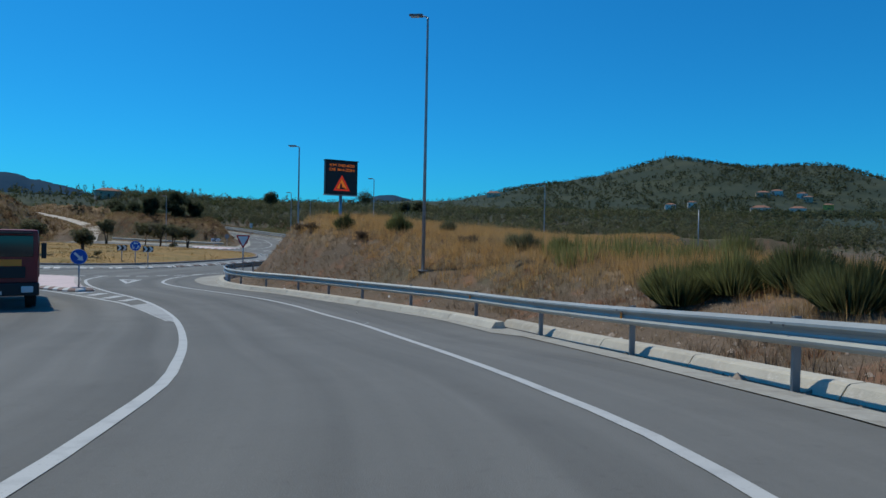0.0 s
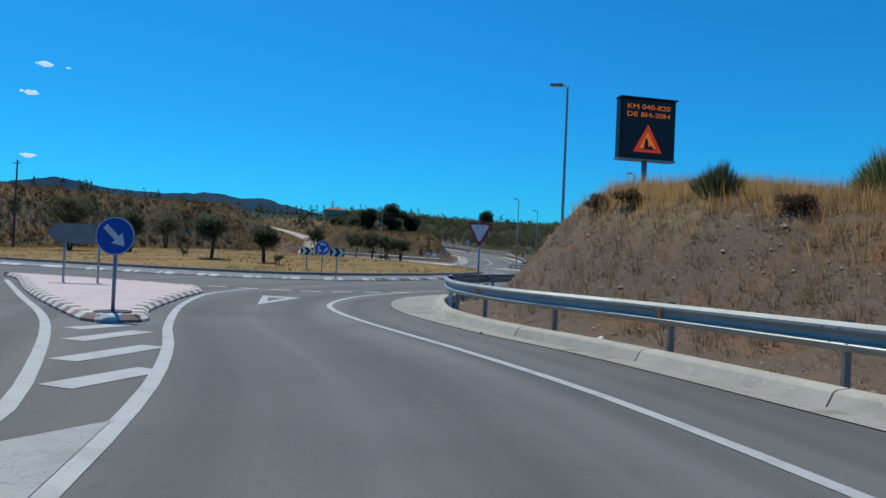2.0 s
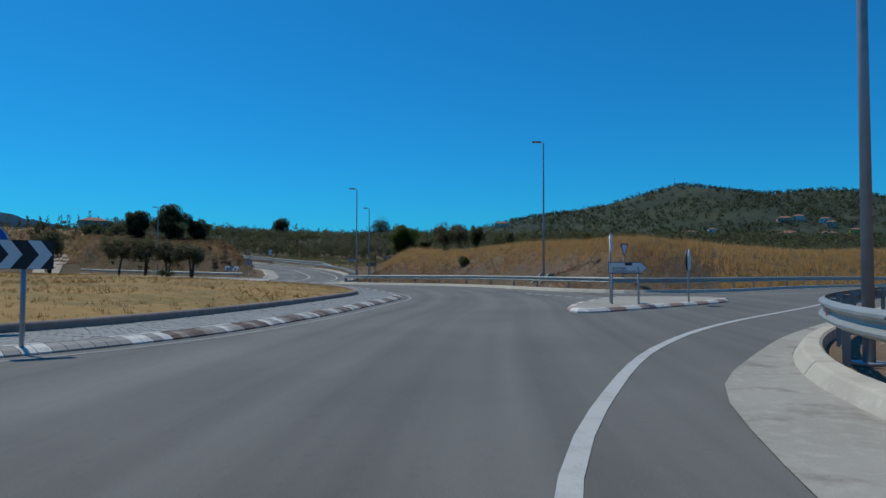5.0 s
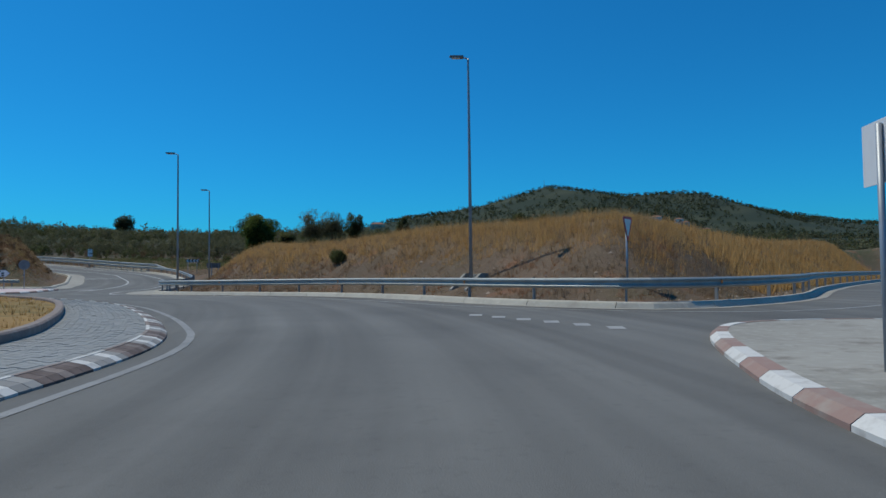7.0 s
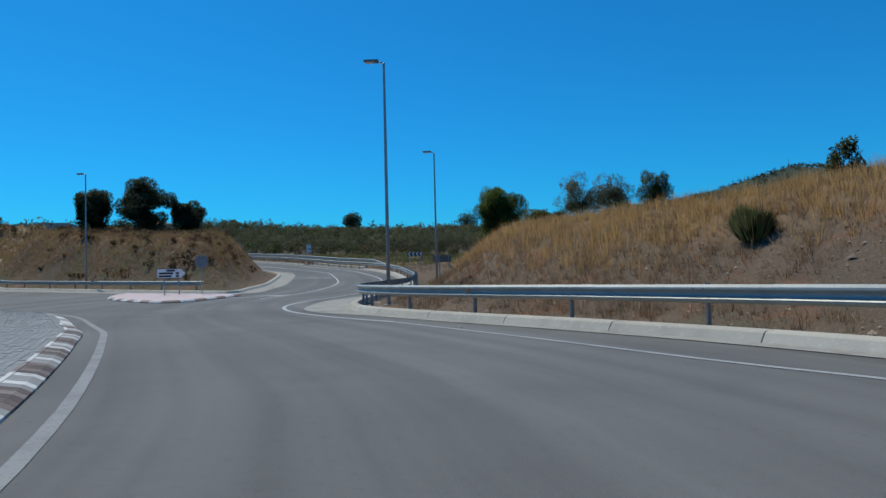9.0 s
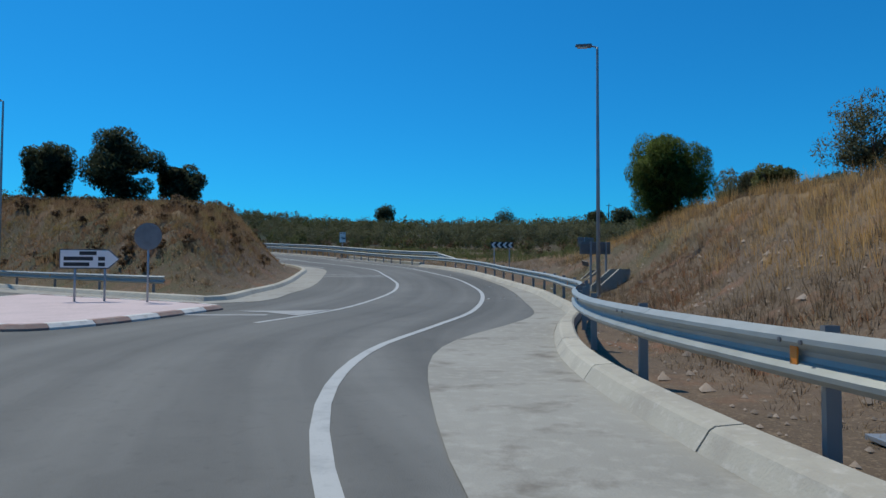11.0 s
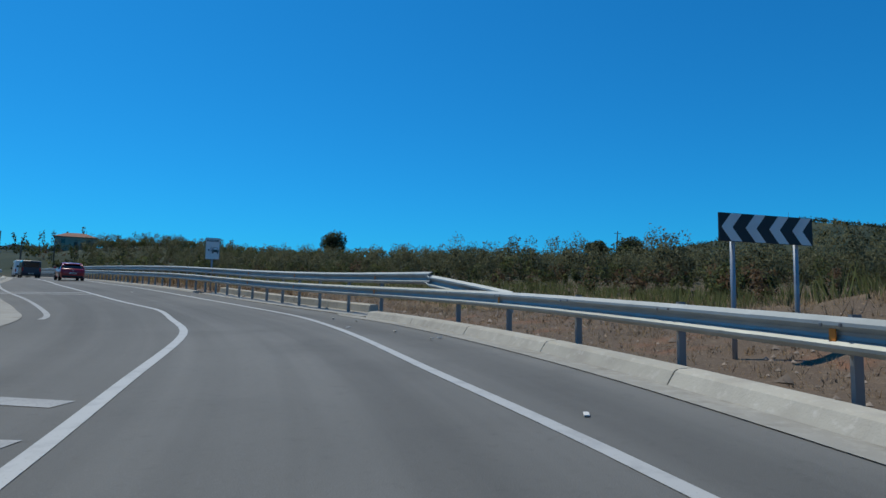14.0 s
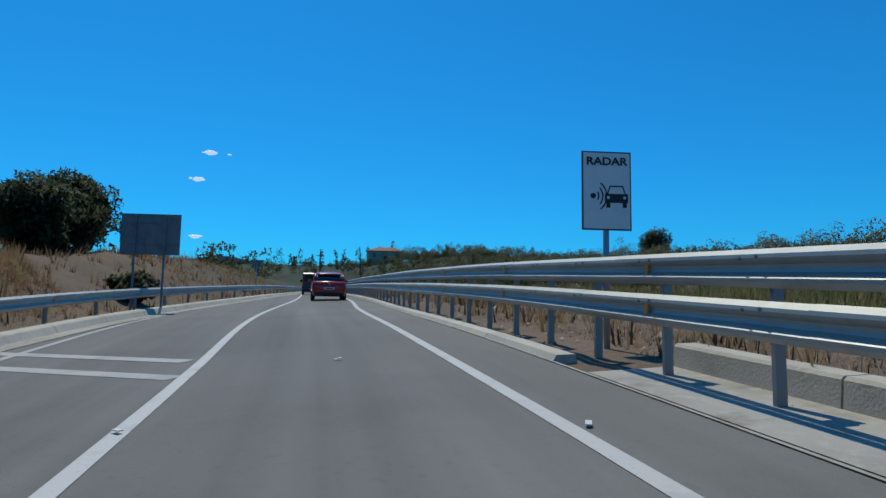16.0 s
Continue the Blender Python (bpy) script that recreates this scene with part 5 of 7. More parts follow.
# houses far off
M_PLASTER = material("ochre_plaster", (0.5, 0.4, 0.31), 0.9, obj=0.2, var=[(0.6, (0.42, 0.33, 0.26), 0.45, 0.7, 4)])
M_ROOF = material("clay_roof", (0.3, 0.15, 0.1), 0.9, bump=0.4, bump_scale=6, var=[(1.2, (0.23, 0.12, 0.085), 0.45, 0.7, 4)])
M_WINDOW = material("dark_window", (0.03, 0.035, 0.04), 0.15, spec=0.6)


M_WHITEWASH = material("white_wall", (0.66, 0.64, 0.6), 0.9, var=[(0.6, (0.56, 0.53, 0.48), 0.45, 0.7, 4)])
M_YELLOW = material("yellow_wall", (0.62, 0.42, 0.1), 0.9, var=[(0.6, (0.5, 0.33, 0.09), 0.45, 0.7, 4)])


def house(x, y, yaw, w, d, h, label, paint=None):
    """A small house: walls, hipped roof with eaves, chimney, windows and a door."""
    z = on_ground(x, y)
    root = thing("house", label, "house", pose(x, y, z, 0, 0, yaw), "houses among the trees")
    part("wall", box(w, d, h + 1.5, (0, 0, -1.5)), paint or M_PLASTER, root)
    o, r = 0.4, h + w * 0.14
    v = [(-w / 2 - o, -d / 2 - o, h), (w / 2 + o, -d / 2 - o, h), (w / 2 + o, d / 2 + o, h), (-w / 2 - o, d / 2 + o, h), (-w / 5, 0, r), (w / 5, 0, r),
         (-w / 2 - o, -d / 2 - o, h - 0.12), (w / 2 + o, -d / 2 - o, h - 0.12), (w / 2 + o, d / 2 + o, h - 0.12), (-w / 2 - o, d / 2 + o, h - 0.12)]
    f = [(0, 1, 5, 4), (1, 2, 5), (2, 3, 4, 5), (3, 0, 4), (6, 7, 1, 0), (7, 8, 2, 1), (8, 9, 3, 2), (9, 6, 0, 3), (9, 8, 7, 6)]
    roof = part("roof", fix((v, f)), M_ROOF, root, "clay tiled hipped roof")
    part("chimney", box(0.5, 0.5, 1.1, (w / 6, 0.3, r - 0.5)), M_PLASTER, roof)
    for k in (-1, 1):
        wi = part("window", box(1.0, 0.1, 1.2, (k * w * 0.3, -d / 2 - 0.02, h * 0.45)), M_WINDOW, root)
        part("sill", box(1.2, 0.2, 0.08, (k * w * 0.3, -d / 2 - 0.06, h * 0.45 - 0.1)), M_PLASTER, wi)
    part("door", box(0.95, 0.08, 2.05, (0, -d / 2 - 0.02, 0)), M_WOOD_POLE, root, "dark wooden door")


house(-166, 322, 35, 11, 8, 3.6, "low ochre house with a hipped clay roof among trees")
for x, y, yaw, w, m_, lab in ((432, 879, -20, 20, M_PLASTER, "ochre plastered house with a clay roof on the hillside"), (461, 899, -25, 18, M_WHITEWASH, "white house with a clay roof on the hillside"),
                              (353, 723, -20, 24, M_WHITEWASH, "long white house with a clay roof on the hillside"), (493, 893, -30, 15, M_WHITEWASH, "white house with a clay roof on the hillside"),
                              (488, 870, -30, 14, M_PLASTER, "ochre plastered house with a clay roof on the hillside"), (482, 813, -30, 14, M_YELLOW, "yellow house with a clay roof on the hillside"),
                              (400, 733, -25, 20, M_WHITEWASH, "long white house with a clay roof on the hillside"), (284, 812, -15, 15, M_WHITEWASH, "white house with a clay roof on the hillside"),
                              (320, 836, -15, 12, M_WHITEWASH, "small white house with a clay roof on the hillside"), (82, 1057, -5, 26, M_PLASTER, "long ochre house with a clay roof on the rise")):
    house(x, y, yaw, w * 0.85, 9, 6.0, lab, m_)
mast = thing("radio_mast", "thin steel radio mast on the hill's summit", "mast", pose(425, 1250, on_ground(425, 1250)))
part("pole", tube([(0, 0, -1), (0, 0, 16)], [0.5, 0.25], 6), M_POLE, mast)
pale = thing("utility_pole", "pale slender concrete utility pole beyond the bank", "utility pole", pose(31.5, 80, on_ground(31.5, 80)))
part("pole", tube([(0, 0, -0.5), (0, 0, 5.4 - on_ground(31.5, 80))], [0.08, 0.06], 8), M_POLE, pale, smooth=True)

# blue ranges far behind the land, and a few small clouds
# the blue of distance haze is painted into this base colour
M_RANGE = material("haze_tinted_range", (0.04, 0.082, 0.125), 1.0, spec=0.0, var=[(0.004, (0.055, 0.098, 0.135), 0.4, 0.6, 4)])
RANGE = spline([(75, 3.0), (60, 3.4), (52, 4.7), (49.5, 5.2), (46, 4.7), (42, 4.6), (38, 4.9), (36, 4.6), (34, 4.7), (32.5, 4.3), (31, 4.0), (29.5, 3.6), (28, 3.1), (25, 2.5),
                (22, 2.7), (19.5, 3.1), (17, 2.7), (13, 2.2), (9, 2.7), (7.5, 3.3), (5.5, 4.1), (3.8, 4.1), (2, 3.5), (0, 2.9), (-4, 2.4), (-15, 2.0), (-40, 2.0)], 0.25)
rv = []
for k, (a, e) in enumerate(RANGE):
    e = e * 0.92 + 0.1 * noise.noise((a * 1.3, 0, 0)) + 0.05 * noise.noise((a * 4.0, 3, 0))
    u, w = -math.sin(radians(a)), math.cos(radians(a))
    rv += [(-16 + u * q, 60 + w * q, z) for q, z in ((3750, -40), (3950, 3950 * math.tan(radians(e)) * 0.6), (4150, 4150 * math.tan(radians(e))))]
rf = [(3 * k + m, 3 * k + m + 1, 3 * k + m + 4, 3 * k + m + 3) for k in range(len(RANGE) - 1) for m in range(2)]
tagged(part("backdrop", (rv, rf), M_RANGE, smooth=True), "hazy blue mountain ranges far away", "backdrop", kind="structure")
# clouds emit their own pale glow in place of sunlight on them
M_CLOUD = glow("glowing_white_cloud", (0.62, 0.8, 1.0, 1), 0.75)
for a, e, w in ((50.6, 13.0, 85), (49.1, 13.0, 24), (51.5, 10.8, 85), (51.4, 6.2, 70)):
    bm = bmesh.new()
    for k in range(9):
        own = bmesh.new()
        bmesh.ops.create_icosphere(own, subdivisions=2, radius=1)
        f = random.uniform(-1, 1)
        r_ = w * 0.22 * (1.1 - abs(f)) * random.uniform(0.6, 1.2) + w * 0.05
        for v in own.verts:
            v.co *= 1 + 0.35 * noise.noise(v.co * 1.7 + Vector((k, a, e)))
        bmesh.ops.transform(own, matrix=Matrix.Translation((f * w * 0.5, 0, random.uniform(0, w * 0.08))) @ Matrix.Diagonal((r_, r_, r_ * 0.55, 1)), verts=own.verts)
        bm = join(bm, own)
    q = 4000
    cl = part("cloud", bm, M_CLOUD, smooth=True)
    cl.matrix_basis = pose(-16 - math.sin(radians(a)) * q, 60 + math.cos(radians(a)) * q, q * math.tan(radians(e)), 0, 0, a)
    tagged(cl, "small white fair-weather cloud with a glow of its own", "cloud", "small clouds in the sky", "structure")

# ---- vehicles ----
M_TYRE = material("tyre_rubber", (0.02, 0.02, 0.02), 0.85, bump=0.2, bump_scale=60)
M_RIM = material("alloy_rim", (0.4, 0.4, 0.42), 0.35, metal=0.8)
M_GLASS_DARK = material("dark_car_glass", (0.015, 0.018, 0.022), 0.06, spec=0.8)
M_RED_PAINT = material("red_car_paint", (0.36, 0.006, 0.014), 0.28, coat=0.7, var=[(2, (0.31, 0.006, 0.012), 0.4, 0.7, 2)])
M_NAVY_PAINT = material("dark_blue_van_paint", (0.012, 0.02, 0.045), 0.3, coat=0.6)
M_WHITE_PAINT = material("white_van_paint", (0.72, 0.73, 0.74), 0.35, coat=0.4, var=[(1.5, (0.62, 0.62, 0.62), 0.5, 0.8, 3)])
M_TRUCK_PAINT = material("dull_red_truck_paint", (0.22, 0.012, 0.015), 0.45, coat=0.2, var=[(2, (0.16, 0.012, 0.014), 0.4, 0.7, 4)])
M_TRIM = material("black_car_trim", (0.02, 0.02, 0.022), 0.6)
M_TAIL = material("red_tail_lamp", (0.4, 0.01, 0.015), 0.15, spec=0.7)
M_HEADL = material("clear_head_lamp", (0.6, 0.62, 0.64), 0.1, spec=0.8)
M_PLATE = material("white_plate", (0.65, 0.65, 0.62), 0.5)


def loft(stations, smooth=True):
    """A closed skin through half outlines (y, [(x, z), ...]) mirrored left and right."""
    bm = bmesh.new()
    rings = []
    for y, half in stations:
        pts = half + [(-x, z) for x, z in half[::-1] if x > 1e-4]
        rings.append([bm.verts.new((x, y, z)) for x, z in pts])
    n = len(rings[0])
    for a, b in zip(rings, rings[1:]):
        for k in range(n):
            bm.faces.new((a[k], a[(k + 1) % n], b[(k + 1) % n], b[k]))
    bm.faces.new(rings[0][::-1])
    bm.faces.new(rings[-1])
    bmesh.ops.recalc_face_normals(bm, faces=bm.faces[:])
    return bm


def wheel(root, x, y, r, w):
    t = part("tyre", tube([(-w / 2, 0, 0), (-w / 2 + 0.03, 0, 0), (w / 2 - 0.03, 0, 0), (w / 2, 0, 0)], [r - 0.03, r, r, r - 0.03], 28), M_TYRE, root, smooth=False, at=pose(x, y, r))
    s_ = 1 if x > 0 else -1
    part("rim", tube([(0, 0, 0), (s_ * (w / 2 + 0.004), 0, 0), (s_ * (w / 2 - 0.03), 0, 0)], [r * 0.62, r * 0.62, r * 0.2], 20), M_RIM, t)
    return t


def hatchback(at):
    root = thing("car", "red hatchback car seen from behind on the road", "car", at)
    half = lambda hw, zb, zs, zt: [(0.0, zb), (hw * 0.86, zb), (hw * 0.97, zb + 0.12), (hw, zs), (hw * 0.985, zt - 0.06), (hw * 0.9, zt), (0.0, zt + 0.015)]
    part("body", loft([(-2.08, half(0.70, 0.34, 0.52, 0.70)), (-2.02, half(0.8, 0.25, 0.55, 0.92)), (-1.85, half(0.87, 0.21, 0.58, 0.98)), (-1.3, half(0.89, 0.19, 0.58, 0.96)),
                       (-0.4, half(0.89, 0.18, 0.56, 0.93)), (0.7, half(0.88, 0.18, 0.56, 0.92)), (1.3, half(0.86, 0.2, 0.56, 0.86)), (1.8, half(0.8, 0.22, 0.52, 0.72)), (2.05, half(0.62, 0.3, 0.48, 0.58))]),
         M_RED_PAINT, root, smooth=True)
    cab = lambda hw, z0, hr, z1: [(0.0, z0), (hw, z0), (hw * 0.98, z0 + 0.06), (hr + 0.03, z1 - 0.1), (hr, z1 - 0.03), (hr - 0.12, z1), (0.0, z1 + 0.02)]
    part("windows", loft([(-1.86, cab(0.72, 0.88, 0.66, 1.0)), (-1.45, cab(0.78, 0.9, 0.6, 1.32)), (-0.9, cab(0.8, 0.9, 0.61, 1.42)), (0.1, cab(0.8, 0.9, 0.61, 1.44)),
                          (0.5, cab(0.79, 0.88, 0.6, 1.36)), (1.15, cab(0.76, 0.84, 0.66, 0.95))]), M_GLASS_DARK, root, "dark tinted glass", smooth=True)
    roof = lambda hr, z: [(0.0, z - 0.02), (hr, z - 0.05), (hr + 0.02, z - 0.02), (hr - 0.1, z + 0.02), (0.0, z + 0.04)]
    part("roof", loft([(-1.62, roof(0.55, 1.33)), (-1.5, roof(0.6, 1.36)), (-0.9, roof(0.62, 1.43)), (0.1, roof(0.62, 1.45)), (0.42, roof(0.6, 1.4))]), M_RED_PAINT, root, smooth=True)
    for s_ in (-1, 1):
        bm = tube([(s_ * 0.79, -1.78, 0.94), (s_ * 0.7, -1.5, 1.22), (s_ * 0.62, -1.2, 1.4)], [0.085, 0.07, 0.05], 6)
        part("rear_pillar", bm, M_RED_PAINT, root, smooth=True)
        part("middle_pillar", tube([(s_ * 0.82, -0.2, 0.9), (s_ * 0.635, -0.25, 1.42)], 0.035, 6), M_TRIM, root)
        part("tail_lamp", box(0.26, 0.1, 0.16, (s_ * 0.68, -1.98, 0.74), 0.03, Matrix.Rotation(s_ * 0.35, 4, "Z")), M_TAIL, root)
        m = part("mirror", box(0.18, 0.12, 0.13, (s_ * 0.98, 0.55, 0.94), 0.03), M_RED_PAINT, root)
        for y in (-1.28, 1.3):
            wheel(root, s_ * 0.8, y, 0.31, 0.2)
            part("wheel_arch", tube([(s_ * 0.8, y, 0.32), (s_ * 0.893, y, 0.32)], 0.36, 24), M_TRIM, root)
        part("exhaust", tube([(s_ * 0.45, -1.9, 0.26), (s_ * 0.45, -2.06, 0.26)], 0.035, 10), M_RIM, root)
    part("rear_bumper", box(1.5, 0.16, 0.16, (0, -2.02, 0.26), 0.04), M_TRIM, root, "black lower bumper")
    part("number_plate", box(0.5, 0.02, 0.11, (0, -2.1, 0.56), 0.004), M_PLATE, root)
    part("plate_bar", box(0.38, 0.012, 0.05, (0, -2.106, 0.59), 0.002), M_TRIM, root)
    part("wiper", tube([(0, -1.83, 1.0), (0.3, -1.68, 1.1)], 0.012, 6), M_TRIM, root)
    part("badge", box(0.09, 0.02, 0.07, (0, -2.07, 0.8), 0.01), M_RIM, root)
    return root


def van(at, paint, label, length_=4.9, width=1.9, h=1.95, cargo=False):
    root = thing("van", label, "van", at)
    w, l = width / 2, length_ / 2
    half = lambda hw, zb, zt, k=0.95: [(0.0, zb), (hw * 0.9, zb), (hw, zb + 0.15), (hw, zb + 0.75), (hw * (k + 0.02), zt - 0.2), (hw * (k - 0.06), zt - 0.03), (0.0, zt)]
    part("body", loft([(-l, half(w * 0.96, 0.3, h * 0.97)), (-l + 0.1, half(w, 0.24, h)), (-0.2, half(w, 0.22, h)), (l - 1.6, half(w, 0.22, h * 0.985)), (l - 0.9, half(w * 0.98, 0.24, 1.15, 0.98)),
                       (l - 0.15, half(w * 0.92, 0.28, 0.98, 0.98)), (l, half(w * 0.8, 0.34, 0.8, 0.98))]), paint, root, smooth=False)
    part("windscreen", plate([(-w * 0.84, 1.12), (w * 0.84, 1.12), (w * 0.78, h - 0.12), (-w * 0.78, h - 0.12)], 0.02), M_GLASS_DARK, root, at=pose(0, l - 1.02, 0, 0, 0, 180) @ pose(0, 0, 0, 0))
    if not cargo:
        part("rear_window", box(w * 1.56, 0.02, h * 0.3, (0, -l - 0.005, h * 0.6), 0.008), M_GLASS_DARK, root, "dark rear window")
        for s_ in (-1, 1):
            for y0, ln in ((-l + 0.9, 1.1), (-l + 2.2, 1.1), (-l + 3.3, 0.8)):
                part("side_window", box(0.02, ln, h * 0.27, (s_ * w * 0.985, y0, h * 0.6), 0.006, Matrix.Rotation(s_ * -0.06, 4, "Y")), M_GLASS_DARK, root)
    else:
        part("door_seam", box(0.02, 0.012, h * 0.8, (0, -l - 0.006, 0.35), 0.002), M_TRIM, root)
        for s_ in (-1, 1):
            part("hinge", box(0.03, 0.03, 0.12, (s_ * w * 0.88, -l - 0.01, h * 0.55), 0.004), M_TRIM, root)
            part("cab_window", box(0.02, 0.9, h * 0.22, (s_ * w * 0.985, l - 1.9, h * 0.62), 0.006), M_GLASS_DARK, root)
    for s_ in (-1, 1):
        part("tail_lamp", box(0.14, 0.05, 0.42, (s_ * w * 0.88, -l - 0.005, 0.75), 0.015), M_TAIL, root)
        part("mirror", box(0.2, 0.1, 0.24, (s_ * (w + 0.12), l - 1.35, 1.15), 0.03), M_TRIM, root)
        for y in (-l + 0.95, l - 0.95):
            wheel(root, s_ * (w - 0.1), y, 0.33, 0.21)
            part("wheel_arch", tube([(s_ * (w - 0.1), y, 0.34), (s_ * (w + 0.004), y, 0.34)], 0.38, 24), M_TRIM, root)
    part("bumper", box(width * 0.96, 0.14, 0.2, (0, -l - 0.02, 0.3), 0.03), M_TRIM, root)
    part("number_plate", box(0.5, 0.02, 0.11, (0, -l - 0.1, 0.42), 0.004), M_PLATE, root)
    part("plate_bar", box(0.38, 0.012, 0.05, (0, -l - 0.106, 0.45), 0.002), M_TRIM, root)
    return root


def truck(at):
    root = thing("truck", "dull red lorry with a boxy cab facing down the opposite lane", "truck", at)
    part("cab", box(2.4, 1.9, 1.75, (0, -0.95, 0.7), 0.12), M_TRUCK_PAINT, root)
    part("windscreen", box(2.1, 0.03, 0.66, (0, -1.955 + 0.05, 1.6), 0.02), M_GLASS_DARK, root)
    part("grille", box(1.7, 0.05, 0.35, (0, -1.92, 0.95), 0.015), M_TRIM, root)
    part("bumper", box(2.44, 0.25, 0.4, (0, -1.92, 0.4), 0.05), M_TRIM, root)
    for s_ in (-1, 1):
        part("head_lamp", box(0.32, 0.05, 0.2, (s_ * 0.9, -2.05, 0.5), 0.03), M_HEADL, root)
        part("mirror", box(0.14, 0.12, 0.5, (s_ * 1.34, -1.7, 1.55), 0.03), M_TRIM, root)
        part("side_window", box(0.03, 0.95, 0.6, (s_ * 1.205, -1.2, 1.62), 0.02), M_GLASS_DARK, root)
        for y in (-1.1, 2.6):
            wheel(root, s_ * 1.0, y, 0.48, 0.3)
    part("lettering_bar", box(1.5, 0.012, 0.2, (0, -1.912, 1.32), 0.004), M_ORANGE, root, "faded orange lettering as a bar")
    part("number_plate", box(0.5, 0.02, 0.11, (0, -2.06, 0.45), 0.004), M_PLATE, root)
    part("sun_visor", box(2.1, 0.2, 0.06, (0, -1.98, 2.3), 0.015), M_TRIM, root)
    part("chassis", box(0.9, 5.4, 0.2, (0, 1.8, 0.55), 0.02), M_TRIM, root)
    part("cargo_body", box(2.45, 4.6, 1.3, (0, 2.4, 0.85), 0.03), M_TRUCK_PAINT, root, "dull red tipper body")
    for k in range(6):
        for s_ in (-1, 1):
            part("rib", box(0.05, 0.09, 1.2, (s_ * 1.245, 0.4 + k * 0.8, 0.9), 0.01), M_TRUCK_PAINT, root)
    return root


def on_road(x, y, yaw):
    s_ = (gz(y + 1) - gz(y - 1)) / 2 * math.cos(radians(yaw))
    return pose(x, y, gz(y) + 0.008, 0, 0, yaw) @ pose(0, 0, 0, math.degrees(math.atan(s_)))


hatchback(on_road(-70.55, 187.1, 43))
van(on_road(-89.2, 206.2, 43), M_NAVY_PAINT, "dark blue passenger van with tinted windows on the road")
van(on_road(-106.5, 226.5, 43), M_WHITE_PAINT, "white panel van with a tall cargo body on the road", 5.6, 2.0, 2.45, True)
truck(on_road(-14.6, 21.2, 33))

# ---- plants ----
rng = np.random.default_rng(7)


def quick(name, verts, faces, mat, normals_=None):
    """A mesh from arrays of vertices and of triangles or quads."""
    me_ = bpy.data.meshes.new(name)
    k = faces.shape[1]
    me_.vertices.add(len(verts))
    me_.vertices.foreach_set("co", np.ascontiguousarray(verts, dtype=np.float32).ravel())
    me_.loops.add(len(faces) * k)
    me_.loops.foreach_set("vertex_index", np.ascontiguousarray(faces, dtype=np.int32).ravel())
    me_.polygons.add(len(faces))
    me_.polygons.foreach_set("loop_start", np.arange(0, len(faces) * k, k, dtype=np.int32))
    me_.update(calc_edges=True)
    me_.materials.append(mat)
    if normals_ is not None:
        me_.polygons.foreach_set("use_smooth", np.ones(len(faces), dtype=bool))
        me_.normals_split_custom_set_from_vertices(normals_)
    return me_


def leaves(points, size, up=0.3, aspect=0.45):
    """One pointed leaf at each point, turned at random."""
    n = len(points)
    a = rng.normal(size=(n, 3))
    a[:, 2] += up
    a /= np.linalg.norm(a, axis=1)[:, None]
    b = np.cross(a, rng.normal(size=(n, 3)))
    b /= np.linalg.norm(b, axis=1)[:, None]
    s = (size * rng.uniform(0.6, 1.4, n))[:, None]
    v = np.stack([points - a * s * 0.45 + b * s * aspect * 0.52, points + a * s * 0.6, points - a * s * 0.45 - b * s * aspect * 0.52], 1)
    return v.reshape(-1, 3), np.arange(n * 3).reshape(-1, 3)


def round_normals(q, r):
    """Normals that lean outwards from the middle of a crown, with scatter, one for each corner of a leaf."""
    q = q / np.array(r)
    q = q / (np.linalg.norm(q, axis=1)[:, None] + 1e-6) + rng.normal(size=q.shape) * 0.4
    return np.repeat(q / np.linalg.norm(q, axis=1)[:, None], 3, axis=0)


def crown_points(n, rx, ry, rz, clumps=14, spread=0.34, shell=0.55, low=-0.7):
    """Points of an uneven crown: clumps near the skin of an ellipsoid."""
    c = rng.normal(size=(clumps, 3))
    c /= np.linalg.norm(c, axis=1)[:, None]
    c[:, 2] = np.clip(c[:, 2], low, 1)
    c *= rng.uniform(shell, 0.82, clumps)[:, None]
    k = rng.integers(0, clumps, n)
    d = rng.normal(size=(n, 3))
    d /= np.linalg.norm(d, axis=1)[:, None]
    p = c[k] + d * spread * (rng.uniform(0.25, 1, n) ** 0.5)[:, None] * rng.uniform(0.7, 1.25, clumps)[k][:, None]
    return p * np.array([rx, ry, rz])


def foliage(name, col, dark, trans=0.0):
    return material(name, col, 0.75, spec=0.25, island=0.3, leafy=0.5, var=[(0.8, dark, 0.4, 0.65, 3)])


M_PINE = foliage("pine_needles", (0.16, 0.22, 0.05), (0.09, 0.135, 0.034))
M_OLIVE = foliage("olive_leaves", (0.165, 0.17, 0.1), (0.11, 0.12, 0.066))
M_OAK = foliage("dark_evergreen_leaves", (0.098, 0.12, 0.066), (0.07, 0.088, 0.048))
M_SHRUB = foliage("shrub_leaves", (0.115, 0.135, 0.056), (0.075, 0.092, 0.038))
M_DRYSHRUB = foliage("dry_scrub", (0.17, 0.115, 0.072), (0.11, 0.075, 0.048))
M_REED = foliage("reed_leaves", (0.17, 0.185, 0.07), (0.11, 0.13, 0.05))
M_FARWOOD = foliage("far_foliage", (0.095, 0.115, 0.062), (0.062, 0.078, 0.042))
M_GREYWEED = material("grey_dead_weeds", (0.17, 0.13, 0.095), 0.9, spec=0.2, island=0.3, leafy=0.4, var=[(0.5, (0.2, 0.15, 0.1), 0.45, 0.65, 4)])
M_BARK = material("bark", (0.09, 0.065, 0.05), 0.95, bump=0.8, bump_scale=14, var=[(3, (0.05, 0.038, 0.03), 0.4, 0.7, 5)])


